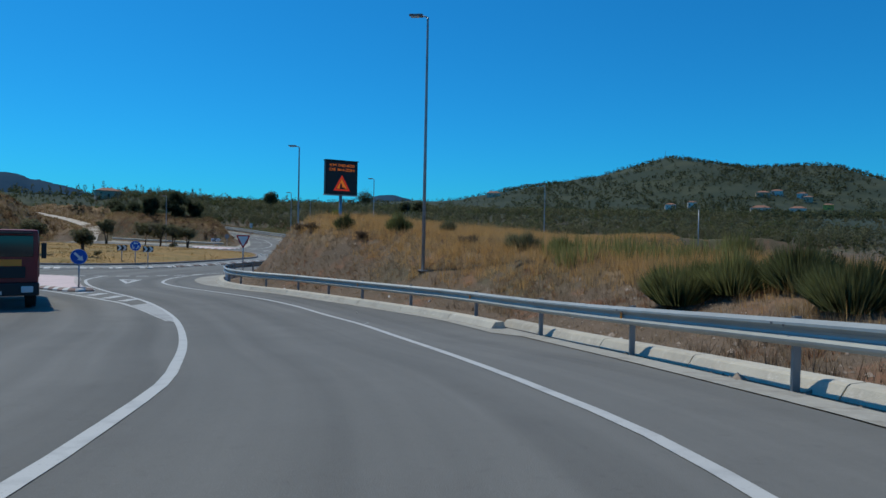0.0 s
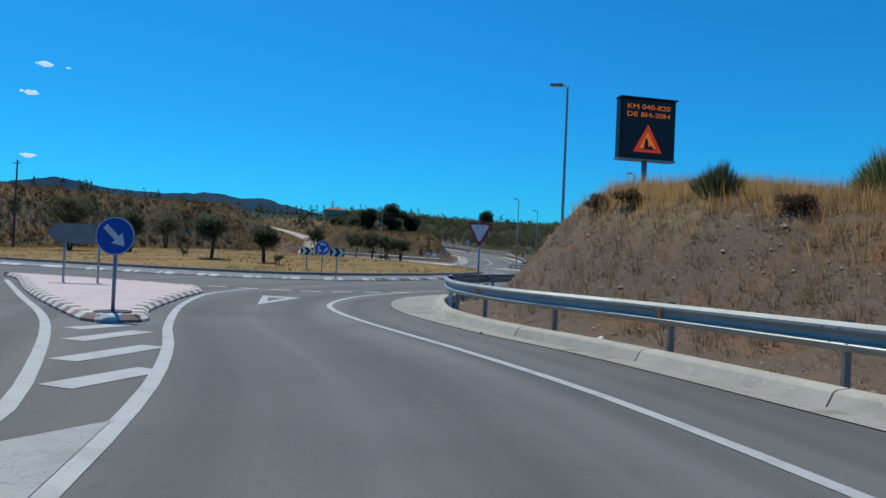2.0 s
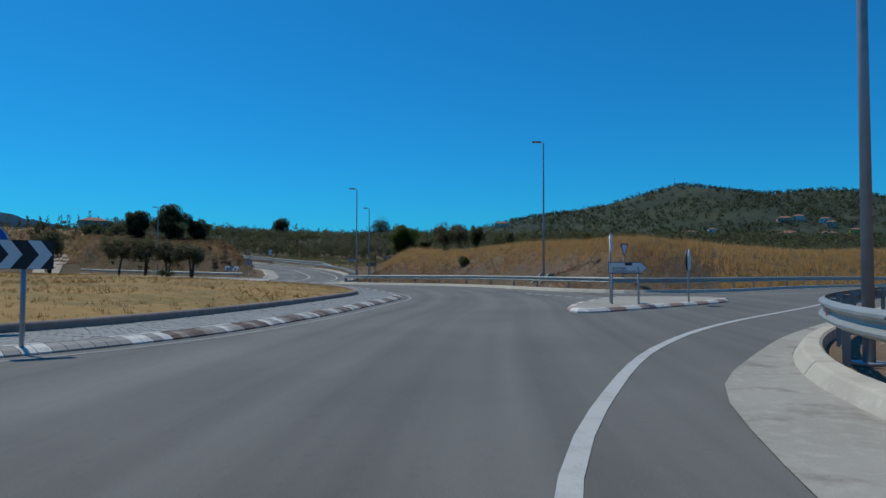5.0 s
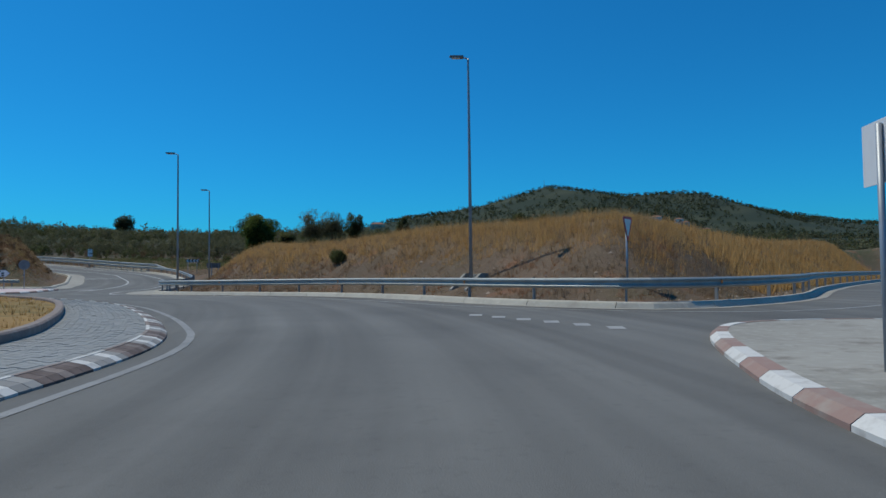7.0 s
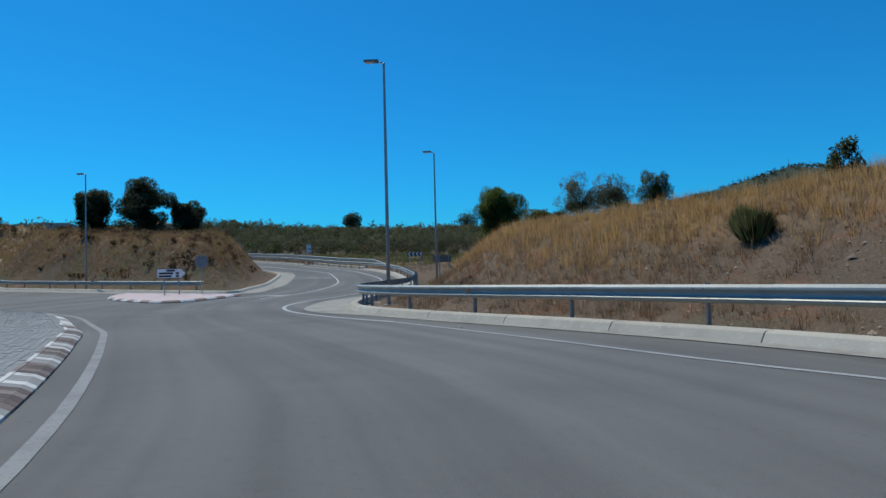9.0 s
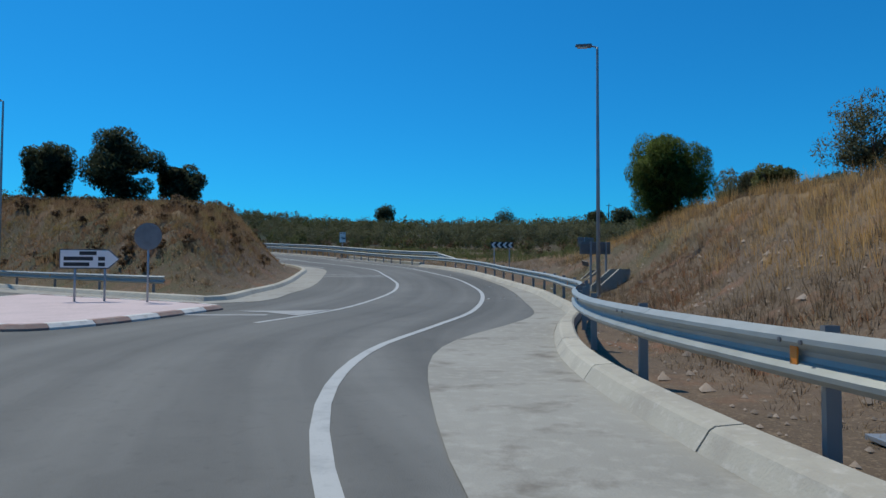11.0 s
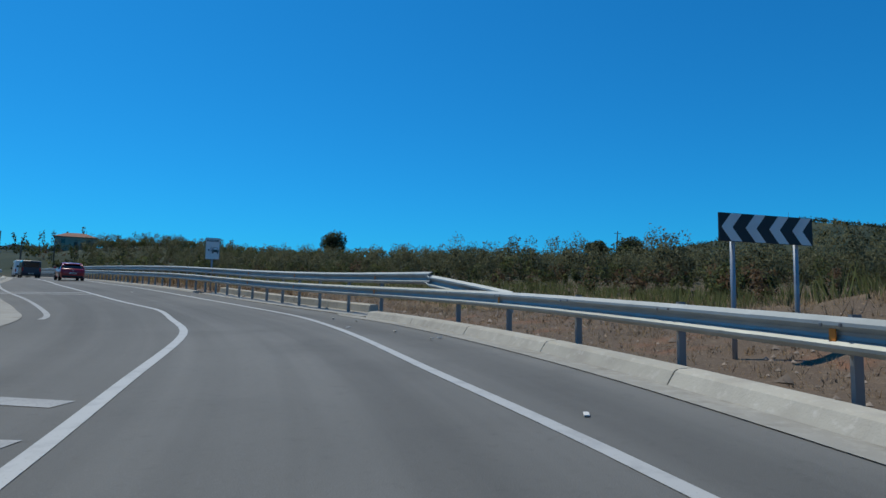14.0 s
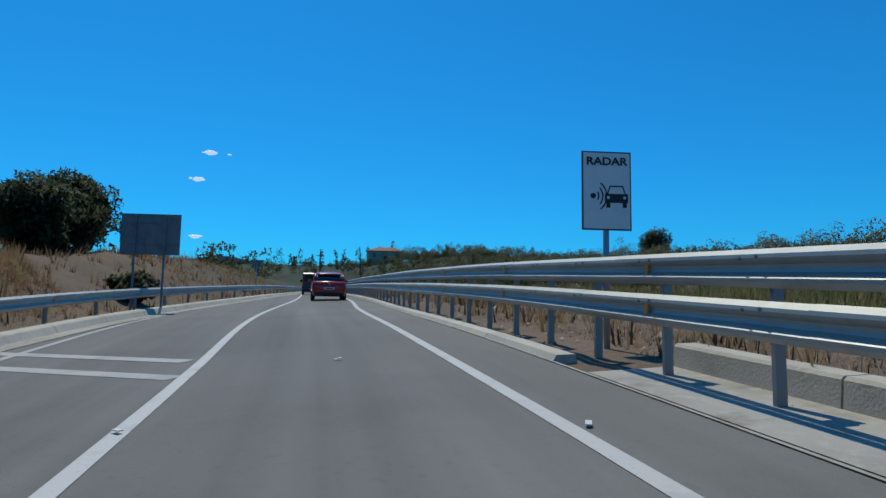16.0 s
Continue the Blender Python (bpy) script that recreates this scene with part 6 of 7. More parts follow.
def tree(name, label, x, y, z, h, rx, ry, rz, n, leaf, mat, trunk=0.12, stems=1, group="", up=0.3, aspect=0.45, clumps=14, spread=0.34, low=-0.7, shell=0.3):
    """A tree: tapering trunk with limbs, and a crown of many leaves in clumps."""
    root = thing(name, label, "tree" if rz > 0.8 else "bush", pose(x, y, z), group)
    bm = None
    cz = h - rz
    for k in range(stems):
        a = rng.uniform(0, 6.28)
        lean = 0.0 if stems == 1 else rx * 0.35
        tip = (math.cos(a) * lean, math.sin(a) * lean, cz + rz * 0.1)
        bm = tube([(math.cos(a) * 0.05, math.sin(a) * 0.05, -0.3), (tip[0] * 0.35, tip[1] * 0.35, cz * 0.5), tip], [trunk, trunk * 0.75, trunk * 0.4], 8, bm)
        for j in range(4):
            b = rng.uniform(0, 6.28)
            e = (tip[0] + math.cos(b) * rx * 0.55, tip[1] + math.sin(b) * ry * 0.55, cz + rng.uniform(-0.2, 0.5) * rz)
            s_ = (tip[0] * 0.6, tip[1] * 0.6, cz * 0.75)
            bm = tube([s_, ((s_[0] + e[0]) / 2, (s_[1] + e[1]) / 2, (s_[2] + e[2]) / 2 + 0.1), e], [trunk * 0.45, trunk * 0.3, trunk * 0.1], 6, bm)
    part("trunk", bm, M_BARK, root, "brown bark", smooth=True)
    p = crown_points(n, rx, ry, rz, clumps, spread, shell, low) + np.array([0, 0, cz])
    v, f = leaves(p, leaf, up, aspect)
    part("crown", quick("crown", v, f, mat, round_normals(p - np.array([0, 0, cz - rz * 0.3]), (rx, ry, rz))), None, root)
    return root


# the stone pine and bushes above the exit
tree("pine_tree", "dense rounded green pine beside the road", -21.4, 135.2, on_ground(-21.4, 135.2), 5.3, 2.4, 2.35, 2.85, 76000, 0.14, M_PINE, 0.16, up=1.2, aspect=0.24, clumps=75, spread=0.25, low=-0.95, shell=0.25)
for x, y, h, r, m in ((-18.6, 133.0, 2.4, 1.3, M_OLIVE), (-15.7, 127.6, 4.0, 1.9, M_OLIVE), (-13.5, 126.8, 3.8, 1.8, M_OLIVE), (-11.6, 121.6, 3.9, 1.1, M_SHRUB), (-18.4, 129.4, 1.8, 1.0, M_REED), (-7.2, 143.2, 5.0, 1.5, M_SHRUB), (-5.0, 142.0, 4.2, 1.2, M_SHRUB)):
    tree("bush", "grey-green leafy bush on top of the bank", x, y, on_ground(x, y), h, r, r, h * 0.45, 6500, 0.15, m, 0.06, 3, "bushes on the bank", 1.0, 0.3, 26)
for x, y, h, r in ((-9.6, 102.6, 1.9, 0.6),  (-8.0, 98.5, 1.2, 0.7), (-4.2, 94.0, 1.3, 0.7), (-3.2, 92.6, 1.0, 0.6), (-15.6, 107.2, 0.8, 0.5), (-1.5, 90.4, 1.4, 0.8)):
    tree("bush", "young leafy shrub above the dry grass", x, y, on_ground(x, y), h, r, r, h * 0.45, 1300, 0.11, M_SHRUB, 0.03, 3, "bushes on the bank", 0.8, 0.45, 14, 0.34)
# shrubs on the first bank
def broom(x, y, h, r, n, mat, label):
    """A broom shrub: many thin stems that fan out from a root and stand upright."""
    z = on_ground(x, y)
    root = thing("bush", label, "bush", pose(x, y, z), "shrubs on the bank")
    n = int(n * 0.55)
    a, q = rng.uniform(0, 6.283, n), rng.uniform(0, 1, n) ** 0.6
    bx, by = np.cos(a) * q * r * 0.55, np.sin(a) * q * r * 0.55
    clump = 0.75 + 0.25 * vnoise(bx * 5 + x, by * 5 + y, 3)
    hh = h * rng.uniform(0.55, 1.05, n) * (1 - 0.35 * q ** 2) * clump
    lean = q * r * 0.6 + rng.normal(size=n) * 0.05
    tx, ty = bx + np.cos(a) * lean, by + np.sin(a) * lean
    b, w = rng.uniform(0, 6.283, n), rng.uniform(0.011, 0.026, n)
    dx, dy = np.cos(b) * w, np.sin(b) * w
    v = np.stack([np.c_[bx - dx, by - dy, 0 * bx - 0.05], np.c_[bx + dx, by + dy, 0 * bx - 0.05], np.c_[tx, ty, hh]], 1)
    nn = np.c_[np.cos(a) * q, np.sin(a) * q, 0.5 + 0 * q] + rng.normal(size=(n, 3)) * 0.3
    nn = np.repeat(nn / np.linalg.norm(nn, axis=1)[:, None], 3, axis=0)
    part("crown", quick("crown", v.reshape(-1, 3), np.arange(n * 3).reshape(-1, 3), mat, nn), None, root, "thin upright stems")
    stub = None
    for k in range(5):
        c = k * 1.26
        stub = tube([(0, 0, -0.15), (math.cos(c) * r * 0.2, math.sin(c) * r * 0.2, h * 0.25), (math.cos(c) * r * 0.4, math.sin(c) * r * 0.4, h * 0.5)], [0.03, 0.02, 0.008], 5, stub)
    part("trunk", stub, M_BARK, root, "brown woody stems")


for x, y, h, r, n, m, lab in ((-5.45, 36.0, 1.15, 0.6, 4200, M_SHRUB, "grey-green broom shrub on the dry bank"), (-2.3, 34.5, 1.4, 0.72, 5200, M_REED, "bushy green broom shrub on the dry bank"),
                              (0.3, 36.4, 0.9, 0.5, 2600, M_OLIVE, "small grey-green broom shrub on the dry bank"), (5.8, 15.8, 1.35, 0.95, 8000, M_REED, "large green broom shrub behind the barrier"),
                              (6.9, 15.3, 1.2, 0.95, 8000, M_REED, "large green broom shrub behind the barrier"), (7.9, 14.2, 1.3, 0.9, 7000, M_SHRUB, "large green broom shrub behind the barrier"),
                              (7.6, 12.0, 1.3, 0.9, 7000, M_SHRUB, "large green broom shrub behind the barrier"), (3.4, 27.4, 1.1, 0.8, 3600, M_OLIVE, "grey-green broom shrub on the dry bank"),
                              (4.8, 26.0, 0.9, 0.6, 2600, M_REED, "small green broom shrub in the golden grass"), (16.5, 36.0, 2.6, 1.2, 5000, M_REED, "tall clump of green cane beyond the bank"),
                              (1.2, 30.0, 0.6, 0.5, 1800, M_GREYWEED, "low grey dead shrub on the dry bank"), (-14.2, 97.0, 1.05, 0.5, 3600, M_SHRUB, "green broom shrub on the grassy bank"),
                              (-20.2, 129.0, 1.0, 0.6, 2200, M_OLIVE, "grey-green broom shrub under the pine")):
    broom(x, y, h, r, n, m, lab)
for x, y, h, r in ((-8.4, 38.2, 0.5, 0.55), (-7.4, 37.2, 0.45, 0.5), (-4.2, 33.6, 0.4, 0.5)):
    tree("bush", "low brown dead shrub on the dry bank", x, y, on_ground(x, y), h, r, r, h * 0.47, 900, 0.12, M_DRYSHRUB, 0.015, 4, "shrubs on the bank", 1.0, 0.2, 14, 0.4)
# trees on the far mound
for x, y, h, r in ((-59.9, 145.9, 6.1, 3.5), (-64.8, 144.8, 5.0, 2.1), (-57.0, 149.0, 3.9, 2.1)):
    tree("evergreen_tree", "dark evergreen tree on top of the mound", x, y, on_ground(x, y), h, r, r, h * 0.5, 22000, 0.2, M_OAK, 0.14, 2, "trees on the mound", 0.3, 0.5, 40, 0.3, -0.95)
# olives on the island
for i, (x, y, h) in enumerate(((-50.5, 58.7, 4.6), (-45.7, 59.8, 3.6), (-35.2, 56.0, 3.2), (-30.2, 54.8, 2.5), (-44.4, 97.0, 4.0), (-42.8, 98.6, 3.8), (-41.5, 100.4, 3.6), (-37.6, 96.0, 3.4),
                               (-48.5, 94.0, 3.8), (-60, 80, 4.0))):
    tree("olive_tree", "grey-green olive tree with several stems on the dry grass", x, y, turf_z(x, y), h, h * 0.45, h * 0.45, h * 0.36, 6500, 0.13, M_OLIVE, 0.1, 3, "olive trees on the island", 0.2, 0.4, 22, 0.32)
for x, y in ((-28.4, 53.6), (-38.6, 57.4), (-35.2, 84.4), (-37, 90)):
    tree("bush", "low dark shrub in the dry grass", x, y, turf_z(x, y), 0.75, 0.5, 0.5, 0.36, 260, 0.12, M_OLIVE, 0.02, 3, "shrubs on the island", 0.4, 0.4, 8)
# trees left of the last stretch
for x, y, h, r, m in ((-82, 180, 4.6, 2.1, M_OAK), (-77, 175, 3.6, 1.9, M_OAK), (-85.5, 181, 5.0, 2.4, M_OAK), (-72, 168, 3.4, 1.9, M_OAK), (-92, 182, 5.4, 2.8, M_OAK), (-79.4, 177.6, 3.4, 2.0, M_OAK), (-88, 178, 4.4, 2.6, M_OAK), (-75, 171, 3.0, 1.8, M_OAK), (-80.6, 182.2, 2.4, 0.7, M_DRYSHRUB), (-70, 175.5, 1.2, 0.9, M_OLIVE)):
    tree("evergreen_tree", "dark evergreen tree on the roadside slope", x, y, on_ground(x, y), h, r, r, h * 0.48, 8000, 0.24, m, 0.12, 2, "trees on the roadside slope", 0.3, 0.5, 40, 0.34, -0.9)
# lone pines far off
for x, y, h, r in ((-80.5, 303.5, 9.0, 4.0), (-10, 270, 6.6, 3.4), (-16, 275, 6.0, 3.0), (-50, 420, 14, 7)):
    tree("pine_tree", "dark round-crowned pine standing alone among the orchards", x, y, on_ground(x, y), h, r, r, h * 0.4, 3600, 0.5, M_OAK, 0.3, 1, "lone pines", 0.3, 0.5, 46, 0.36)


def scatter(n, inside_fn, xr, yr):
    x, y = rng.uniform(*xr, n), rng.uniform(*yr, n)
    k = inside_fn(x, y)
    return x[k], y[k]


def woods(name, label, x, y, hh, per, leaf, mat, width=0.45):
    """Many small trees in one mesh."""
    z, n, k = terrain(x, y), len(x), 11
    c = rng.normal(size=(n, k, 3))
    c /= np.linalg.norm(c, axis=2)[..., None]
    c[..., 2] = np.clip(c[..., 2], -0.7, 1)
    c *= rng.uniform(0.55, 0.82, (n, k))[..., None]
    pick = rng.integers(0, k, (n, per))
    d = rng.normal(size=(n, per, 3))
    d /= np.linalg.norm(d, axis=2)[..., None]
    big = np.take_along_axis(rng.uniform(0.7, 1.25, (n, k)), pick, 1)
    p = np.take_along_axis(c, pick[..., None], 1) + d * (0.32 * rng.uniform(0.25, 1, (n, per)) ** 0.5 * big)[..., None]
    hh = np.asarray(hh)[:, None]
    p = p * np.stack([hh * width, hh * width, hh * 0.5], 2) + np.stack([x, y, z], 1)[:, None] + np.stack([0 * hh, 0 * hh, hh * 0.48], 2)
    v, f = leaves(p.reshape(-1, 3), leaf, 0.3, 0.6)
    out = (p - np.stack([x, y, z], 1)[:, None] - np.stack([0 * hh, 0 * hh, hh * 0.25], 2)) / np.stack([hh * width, hh * width, hh * 0.5], 2)
    ob = new(name, quick(name, v, f, mat, round_normals(out.reshape(-1, 3), (1, 1, 1))))
    return tagged(ob, label, "woods", kind="stuff")


def free(x, y, gap=9.0):
    return field(NEAR, x, y) > gap


east = lambda x, y: (y > 138 + np.abs(x + 40) * 0.1) & (x > -0.9 * (y - 150) - 30)
near_e = lambda x, y: field(NEAR_EXIT, x, y)
for lab, n_, lo, hi, per, leaf, h0, h1, m_ in (("low grey-green orchard trees behind the barrier", 620, 24, 62, 760, 0.16, 2.8, 5.0, M_OLIVE),
                                               ("green scrub between the orchard trees", 800, 16, 60, 260, 0.16, 1.1, 2.6, M_SHRUB),
                                               ("brown scrub between the orchard trees", 500, 14, 50, 150, 0.16, 0.9, 2.0, M_DRYSHRUB),
                                               ("grey-green orchard and scrub woods beyond the road", 1900, 58, 230, 90, 0.42, 2.8, 4.6, M_OLIVE),
                                               ("green trees among the orchards beyond the road", 700, 50, 230, 90, 0.42, 2.4, 5.0, M_SHRUB)):
    wx, wy = scatter(n_ * 6, lambda x, y: free(x, y, lo) & (near_e(x, y) < hi) & east(x, y), (-170, 150), (140, 400))
    wx, wy = wx[:n_], wy[:n_]
    woods("orchard_woods", lab, wx, wy, rng.uniform(h0, h1, len(wx)), per, leaf, m_)
wx, wy = scatter(900, lambda x, y: free(x, y, 16) & (x + 0.3 * y > 45), (-10, 220), (40, 330))
woods("orchard_woods", "low grey-green orchard beyond the bank", wx, wy, rng.uniform(1.6, 3.2, len(wx)), 80, 0.4, M_OLIVE)
off_track = lambda x, y: dist_to(TRACK, x, y) > 2.8
wx, wy = scatter(900, lambda x, y: free(x, y, 7) & (x < -70) & off_track(x, y), (-260, -70), (170, 420))
woods("roadside_woods", "green scrub woods beside the far road", wx, wy, rng.uniform(1.4, 4.2, len(wx)), 110, 0.36, M_SHRUB)
for m_, n_, h0, h1, lab in ((M_DRYSHRUB, 2000, 0.3, 0.9, "brown dry scrub on the embankment"), (M_OLIVE, 300, 0.6, 1.8, "grey-green scrub on the embankment"), (M_OAK, 120, 0.8, 2.0, "dark bushes on the embankment")):
    wx, wy = scatter(n_ * 4, lambda x, y: free(x, y, 4) & (x < -50) & (dist_to(TRACK, x, y) > 7) & (field(NEAR_WEST, x, y) < field(NEAR_LEFT, x, y) + 5), (-130, -50), (36, 160))
    wx, wy = wx[:n_], wy[:n_]
    woods("embankment_scrub", lab, wx, wy, rng.uniform(h0, h1, len(wx)), 90, 0.18, m_, 0.8)
wx, wy = scatter(900, lambda x, y: free(x, y, 2.2) & (field(NEAR_LEFT, x, y) < 16), (-66, -38), (118, 158))
wx, wy = wx[:170], wy[:170]
woods("mound_scrub", "brown dry scrub on the mound", wx, wy, rng.uniform(0.3, 0.8, len(wx)), 80, 0.16, M_DRYSHRUB, 0.7)
wx, wy = scatter(170, lambda x, y: free(x, y, 24) & (x < -80) & off_track(x, y), (-190, -80), (40, 200))
woods("hilltop_trees", "dark trees along the top of the embankment", wx, wy, rng.uniform(1.8, 3.6, len(wx)), 200, 0.34, M_OAK, 0.38)
cx = np.array([(-118 + i * 0.4 + rng.uniform(-8, 8), 92 + i * 3.2) for i in range(16)])
woods("cypress_row", "dark slender cypresses on top of the embankment", cx[:, 0], cx[:, 1], rng.uniform(2.6, 4.6, len(cx)), 130, 0.3, M_OAK, 0.12)
wx, wy = rng.uniform(100, 1100, 9000), rng.uniform(480, 1400, 9000)
keep_ = vnoise(wx * 0.012, wy * 0.012, 31) + 0.5 * vnoise(wx * 0.03, wy * 0.03, 32) > -0.35
wx, wy = wx[keep_], wy[keep_]
woods("hill_woods", "dark pine woods with clearings on the hillside", wx, wy, rng.uniform(4, 9, len(wx)), 16, 2.0, M_FARWOOD, 0.5)
wx, wy = rng.uniform(-700, 1100, 3800), rng.uniform(350, 1500, 3800)
woods("far_woods", "dark woods on the far plain and hillside", wx, wy, rng.uniform(3.5, 8, len(wx)), 44, 1.1, M_FARWOOD, 0.6)
wx, wy = rng.uniform(-1100, -200, 1500), rng.uniform(150, 900, 1500)
woods("far_woods", "dark woods on the distant rise", wx, wy, rng.uniform(3.5, 8, len(wx)), 40, 1.1, M_FARWOOD, 0.6)
cx = np.array([(-212 + i * 3.1 + rng.uniform(-1, 1), 322 + i * 2.4) for i in range(24)])
woods("cypress_row", "row of dark slender cypresses", cx[:, 0], cx[:, 1], rng.uniform(6, 10, len(cx)), 90, 0.6, M_OAK, 0.13)


# dry grass and scrub on the banks
def grass(name, label, x, y, z, h, blades, width, mat, lean=0.35):
    """Tufts of thin blades in one mesh."""
    n = len(x) * blades
    bx, by, bz = (np.repeat(a, blades) for a in (x, y, z))
    hh = np.repeat(h, blades) * rng.uniform(0.5, 1.15, n)
    a = rng.uniform(0, 6.283, n)
    r = rng.uniform(0, 1, n) ** 0.5 * np.repeat(h, blades) * 0.32
    bx, by = bx + np.cos(a) * r, by + np.sin(a) * r
    b = rng.uniform(0, 6.283, n)
    w = width * 1.8 * rng.uniform(0.6, 1.4, n)
    dx, dy = np.cos(b) * w / 2, np.sin(b) * w / 2
    lx, ly = np.cos(a) * hh * lean * rng.uniform(0, 1, n), np.sin(a) * hh * lean * rng.uniform(0, 1, n)
    v = np.stack([np.c_[bx - dx, by - dy, bz - 0.05], np.c_[bx + dx, by + dy, bz - 0.05], np.c_[bx + lx, by + ly, bz + hh]], 1)
    nn = np.repeat(np.c_[rng.normal(size=(n, 2)) * 0.35, np.ones(n)], 3, axis=0)
    nn /= np.linalg.norm(nn, axis=1)[:, None]
    ob = new(name, quick(name, v.reshape(-1, 3), np.arange(n * 3).reshape(-1, 3), mat, nn))
    return tagged(ob, label, "grass", kind="stuff")


M_GOLD = material("golden_dry_grass", (0.47, 0.31, 0.135), 0.85, spec=0.2, island=0.18, leafy=0.6, var=[(0.3, (0.42, 0.26, 0.11), 0.4, 0.65, 3), (1.2, (0.38, 0.29, 0.165), 0.5, 0.7, 3)])
M_STRAW = material("straw_scrub", (0.29, 0.225, 0.155), 0.9, spec=0.2, island=0.3, leafy=0.5, var=[(0.35, (0.26, 0.17, 0.11), 0.45, 0.65, 4), (1.1, (0.38, 0.32, 0.23), 0.5, 0.7, 3)])
M_RUST = material("rusty_scrub", (0.27, 0.13, 0.075), 0.9, spec=0.2, island=0.25, leafy=0.5, var=[(0.5, (0.24, 0.15, 0.09), 0.4, 0.65, 4)])
M_DULL = material("dull_brown_grass", (0.225, 0.165, 0.1), 0.9, spec=0.2, island=0.25, leafy=0.5, var=[(0.25, (0.2, 0.13, 0.085), 0.42, 0.6, 4), (0.6, (0.24, 0.2, 0.095), 0.5, 0.66, 3)])
M_TURFGRASS = material("dry_lawn_grass", (0.36, 0.235, 0.1), 0.9, spec=0.2, island=0.15, leafy=0.4, var=[(0.3, (0.22, 0.17, 0.07), 0.45, 0.65, 3)])


def bank_points(n, xr, yr, d0, d1, side=0):
    """Points on the banks at a distance from the kerbs."""
    x, y = rng.uniform(*xr, n), rng.uniform(*yr, n)
    d = field(NEAR, x, y)
    k = (d > d0) & (d < d1)
    if side:
        k &= (field(NEAR_EXIT, x, y) - field(NEAR_LEFT, x, y)) * side > 0
    return x[k], y[k]


zones = [((-14, 24), (-5, 58), 1.0, 0), ((-27, 4), (76, 141), 1.0, -1), ((-80, -38), (120, 172), 0.6, 1), ((-56, -20), (142, 182), 0.6, -1)]
for i, (xr, yr, dense, side) in enumerate(zones):
    area = (xr[1] - xr[0]) * (yr[1] - yr[0]) * dense
    wide = 0.007 / dense
    if i < 3:
        x, y = bank_points(int(area * 34), xr, yr, *((2.8, 14), (3.0, 15), (2.2, 17))[i], side)
        d = field(NEAR, x, y)
        keep_ = (d - (4.6, 4.7, 2.6)[i] + 0.5 * rng.normal(size=len(x)) + 1.1 * vnoise(x * 0.35, y * 0.35, 5) + 0.5 * vnoise(x * 1.3, y * 1.3, 6) > 0) & (vnoise(x * 0.286, y * 0.286, 7) > -0.75)
        keep_ &= (i != 1) | (rng.random(len(x)) > np.clip((y - 108) / 12, 0, 0.72))
        x, y = x[keep_], y[keep_]
        hh = rng.uniform(0.22, 0.6, len(x)) * (1 + 0.35 * vnoise(x * 0.15, y * 0.15, 3)) * np.clip(0.6 + (field(NEAR, x, y) - 3) * 0.16, 0.6, 1)
        grass("bank_grass", ("tall golden dry grass along the top of the bank", "tall golden dry grass along the top of the bank", "dull brown dry grass on the mound")[i],
              x, y, terrain(x, y), hh, 12, wide * 0.8, M_DULL if i == 2 else M_GOLD, 0.45)
        x, y = bank_points(int(area * 16), xr, yr, 1.6, 8.0, side)
        d = field(NEAR, x, y)
        keep_ = vnoise(x * 0.45, y * 0.45, 15) + 0.35 * vnoise(x * 1.4, y * 1.4, 16) > 0.5 - 0.16 * d
        x, y = x[keep_], y[keep_]
        grass("bank_weeds", "grey-brown dead weeds across the slope", x, y, terrain(x, y), rng.uniform(0.12, 0.4, len(x)), 10, wide, M_GREYWEED if i < 2 else M_DULL, 0.7)
    x, y = bank_points(int(area * 60), xr, yr, 1.3, 6.5, side)
    grass("bank_scrub", "flattened straw on the slope", x, y, terrain(x, y), rng.uniform(0.03, 0.1, len(x)), 5, wide, M_STRAW, 1.6)
    x, y = bank_points(int(area * (7 if i < 3 else 0.2)), xr, yr, 1.8, 6.8, side)
    keep_ = vnoise(x * 0.6, y * 0.6, 14) > -0.1
    x, y = x[keep_], y[keep_]
    grass("bank_scrub", "pale straw tufts on the slope", x, y, terrain(x, y), rng.uniform(0.1, 0.26, len(x)), 12, wide, M_STRAW, 0.9)
    x, y = bank_points(int(area * (16 if i < 3 else 0.2)), xr, yr, 2.0, 6.5, side)
    keep_ = vnoise(x * 0.39, y * 0.39, 9) > 0.192
    x, y = x[keep_], y[keep_]
    grass("bank_weeds", "rust-brown dead weeds on the slope", x, y, terrain(x, y), rng.uniform(0.08, 0.24, len(x)), 12, wide, M_RUST, 0.9)
    x, y = bank_points(int(area * 7), xr, yr, 0.5, 5.0, side)
    p = np.c_[x, y, terrain(x, y) + 0.01]
    s_ = rng.uniform(0.015, 0.05, len(p)) * np.where(rng.random(len(p)) < 0.05, 2.6, 1)
    base = np.array([(1, 0, 0), (-0.4, 0.9, 0), (-0.6, -0.8, 0), (0.1, 0.1, 0.8)])
    ang = rng.uniform(0, 6.28, len(p))
    R = np.stack([np.c_[np.cos(ang), -np.sin(ang), 0 * ang], np.c_[np.sin(ang), np.cos(ang), 0 * ang], np.c_[0 * ang, 0 * ang, 1 + 0 * ang]], 1)
    v = p[:, None] + np.einsum("nij,kj->nki", R, base) * s_[:, None, None]
    f = np.array([(0, 1, 3), (1, 2, 3), (2, 0, 3)])
    ff = (np.arange(len(p)) * 4)[:, None, None] + f[None]
    ob = new("bank_stones", quick("bank_stones", v.reshape(-1, 3), ff.reshape(-1, 3), material("bank_stone", (0.24, 0.195, 0.16), 0.95, island=0.4)))
    tagged(ob, "loose stones on the earth slope", "stones", kind="stuff")
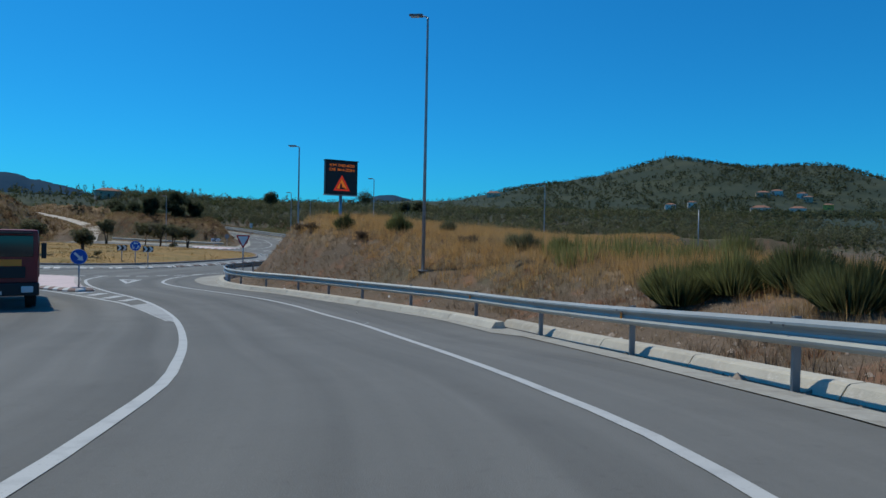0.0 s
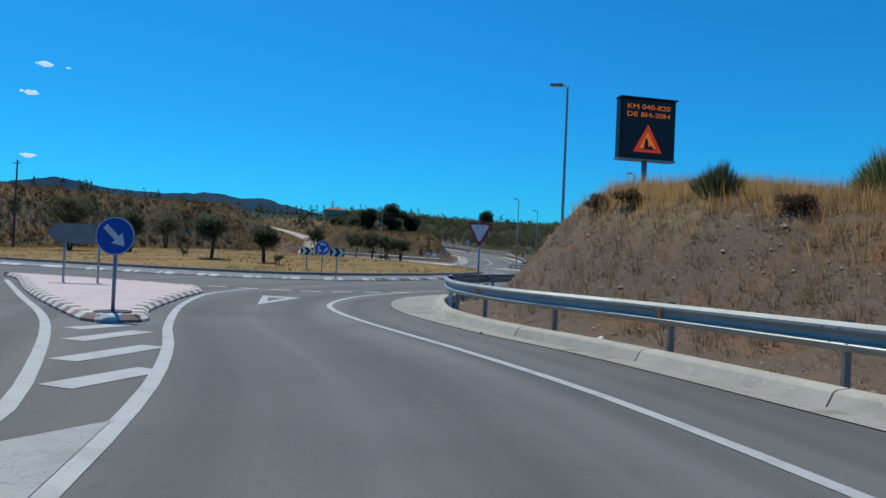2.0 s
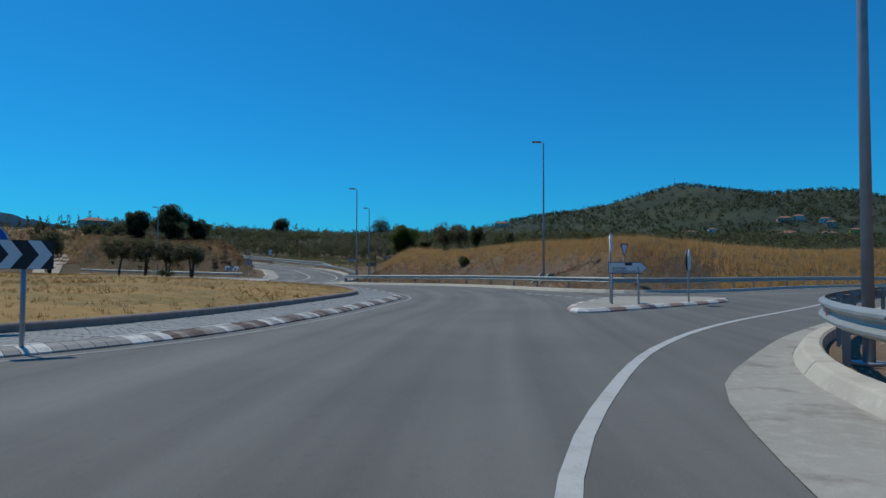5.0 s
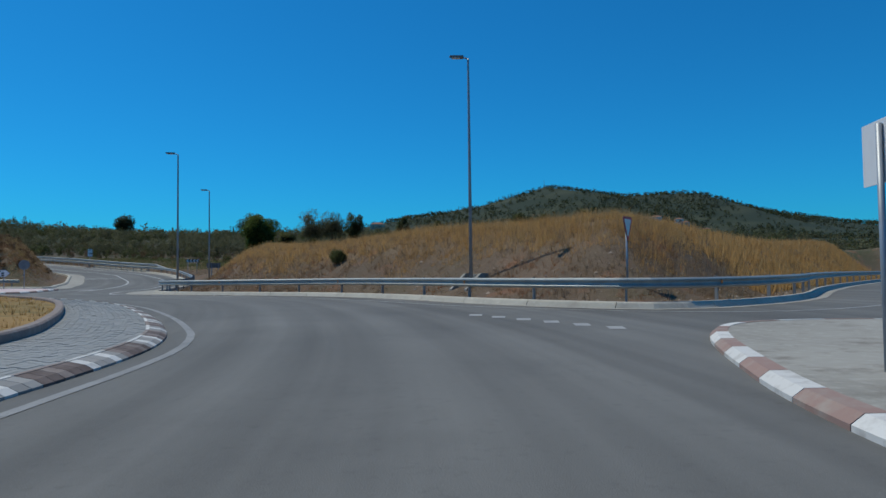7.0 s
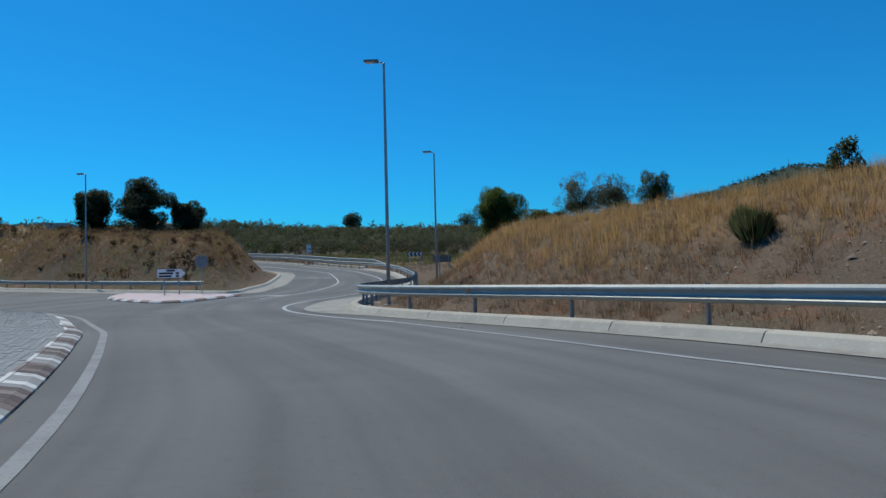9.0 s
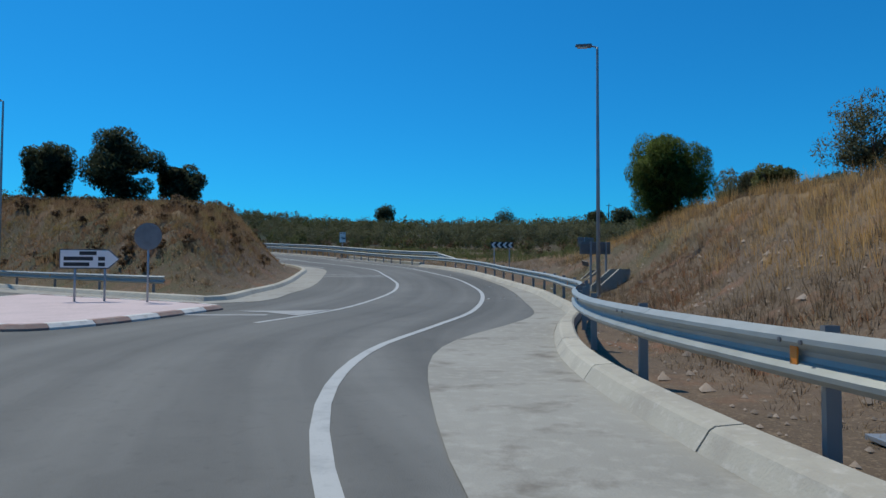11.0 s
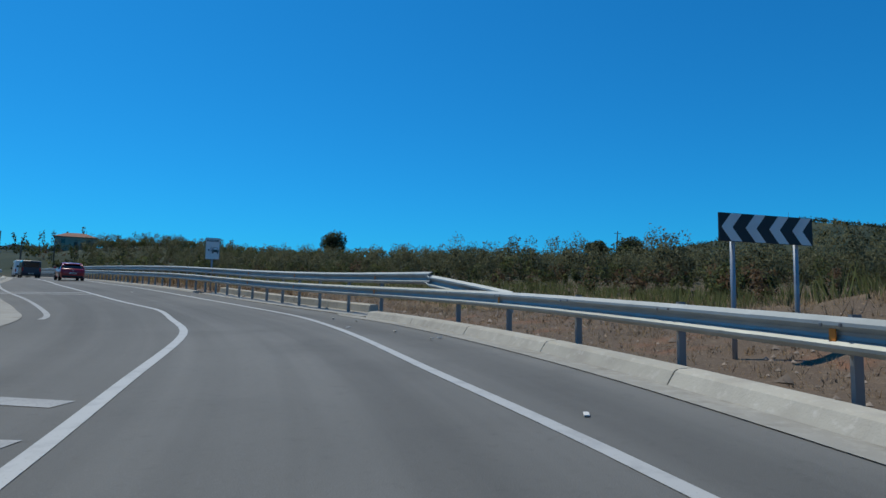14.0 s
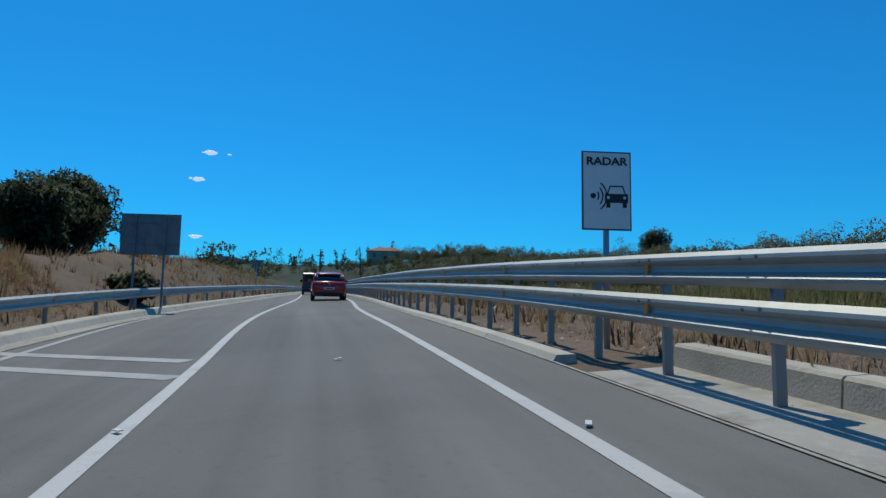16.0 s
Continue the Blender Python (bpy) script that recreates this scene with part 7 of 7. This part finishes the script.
x, y = rng.uniform(-75, -18, 26000), rng.uniform(46, 112, 26000)
k_ = inside(turf_line[::3], x, y)
x, y = x[k_], y[k_]
dd = dist_to(tl, x, y)
z = grade(y) + 0.2 + 1.0 * (1 - np.exp(-dd / 14))
grass("lawn_grass", "dry yellowed grass of the central island", x, y, z, rng.uniform(0.06, 0.17, len(x)), 8, 0.018, M_TURFGRASS, 0.9)
# golden grass along the side road
x, y = bank_points(26000, (2, 46), (74, 128), 1.6, 13)
k_ = field(NEAR_EXIT, x, y) < field(NEAR_APPROACH, x, y)
x, y = x[k_], y[k_]
grass("bank_grass", "golden dry grass beside the side road", x, y, terrain(x, y), rng.uniform(0.3, 0.75, len(x)), 8, 0.02, M_GOLD, 0.5)
# brown grass over the embankment behind the roundabout
x, y = rng.uniform(-112, -52, 60000), rng.uniform(34, 132, 60000)
dw = field(NEAR_WEST, x, y)
k_ = (field(NEAR, x, y) > 2.5) & (dw < 34) & (dist_to(TRACK, x, y) > 3)
x, y = x[k_], y[k_]
x2, y2 = rng.uniform(-135, -56, 30000), rng.uniform(128, 185, 30000)
k_ = (field(NEAR, x2, y2) > 2.5) & (dist_to(TRACK, x2, y2) > 2.6) & (field(NEAR_LEFT, x2, y2) > 10)
x, y = np.r_[x, x2[k_]], np.r_[y, y2[k_]]
grass("embankment_grass", "dull brown grass and weeds on the embankment", x, y, terrain(x, y), rng.uniform(0.25, 0.7, len(x)), 6, 0.05, M_DULL, 0.6)
# reeds and rough growth beside the approach and the last bend
x, y = bank_points(4200, (4, 26), (4, 26), 4.5, 16)
keep_ = vnoise(x * 0.208, y * 0.208, 2) > 0.32
x, y = x[keep_], y[keep_]
grass("reeds", "green and brown reeds behind the barrier", x, y, terrain(x, y), rng.uniform(0.5, 1.1, len(x)), 7, 0.02, M_REED)
x, y = bank_points(14000, (-60, 10), (140, 200), 5.5, 24)
grass("rough_grass", "rough green and straw grass beside the double barrier", x, y, terrain(x, y), rng.uniform(0.25, 0.8, len(x)), 8, 0.02, M_SHRUB, 0.6)
x, y = bank_points(12000, (-60, 10), (140, 200), 2.6, 16)
grass("rough_grass", "dry straw grass beside the double barrier", x, y, terrain(x, y), rng.uniform(0.1, 0.35, len(x)), 10, 0.01, M_STRAW, 0.8)
x, y = bank_points(9000, (-110, -44), (150, 235), 1.2, 16)
grass("rough_grass", "dry grass on the slope beside the opposite lane", x, y, terrain(x, y), rng.uniform(0.25, 0.6, len(x)), 7, 0.03, M_DULL, 0.6)
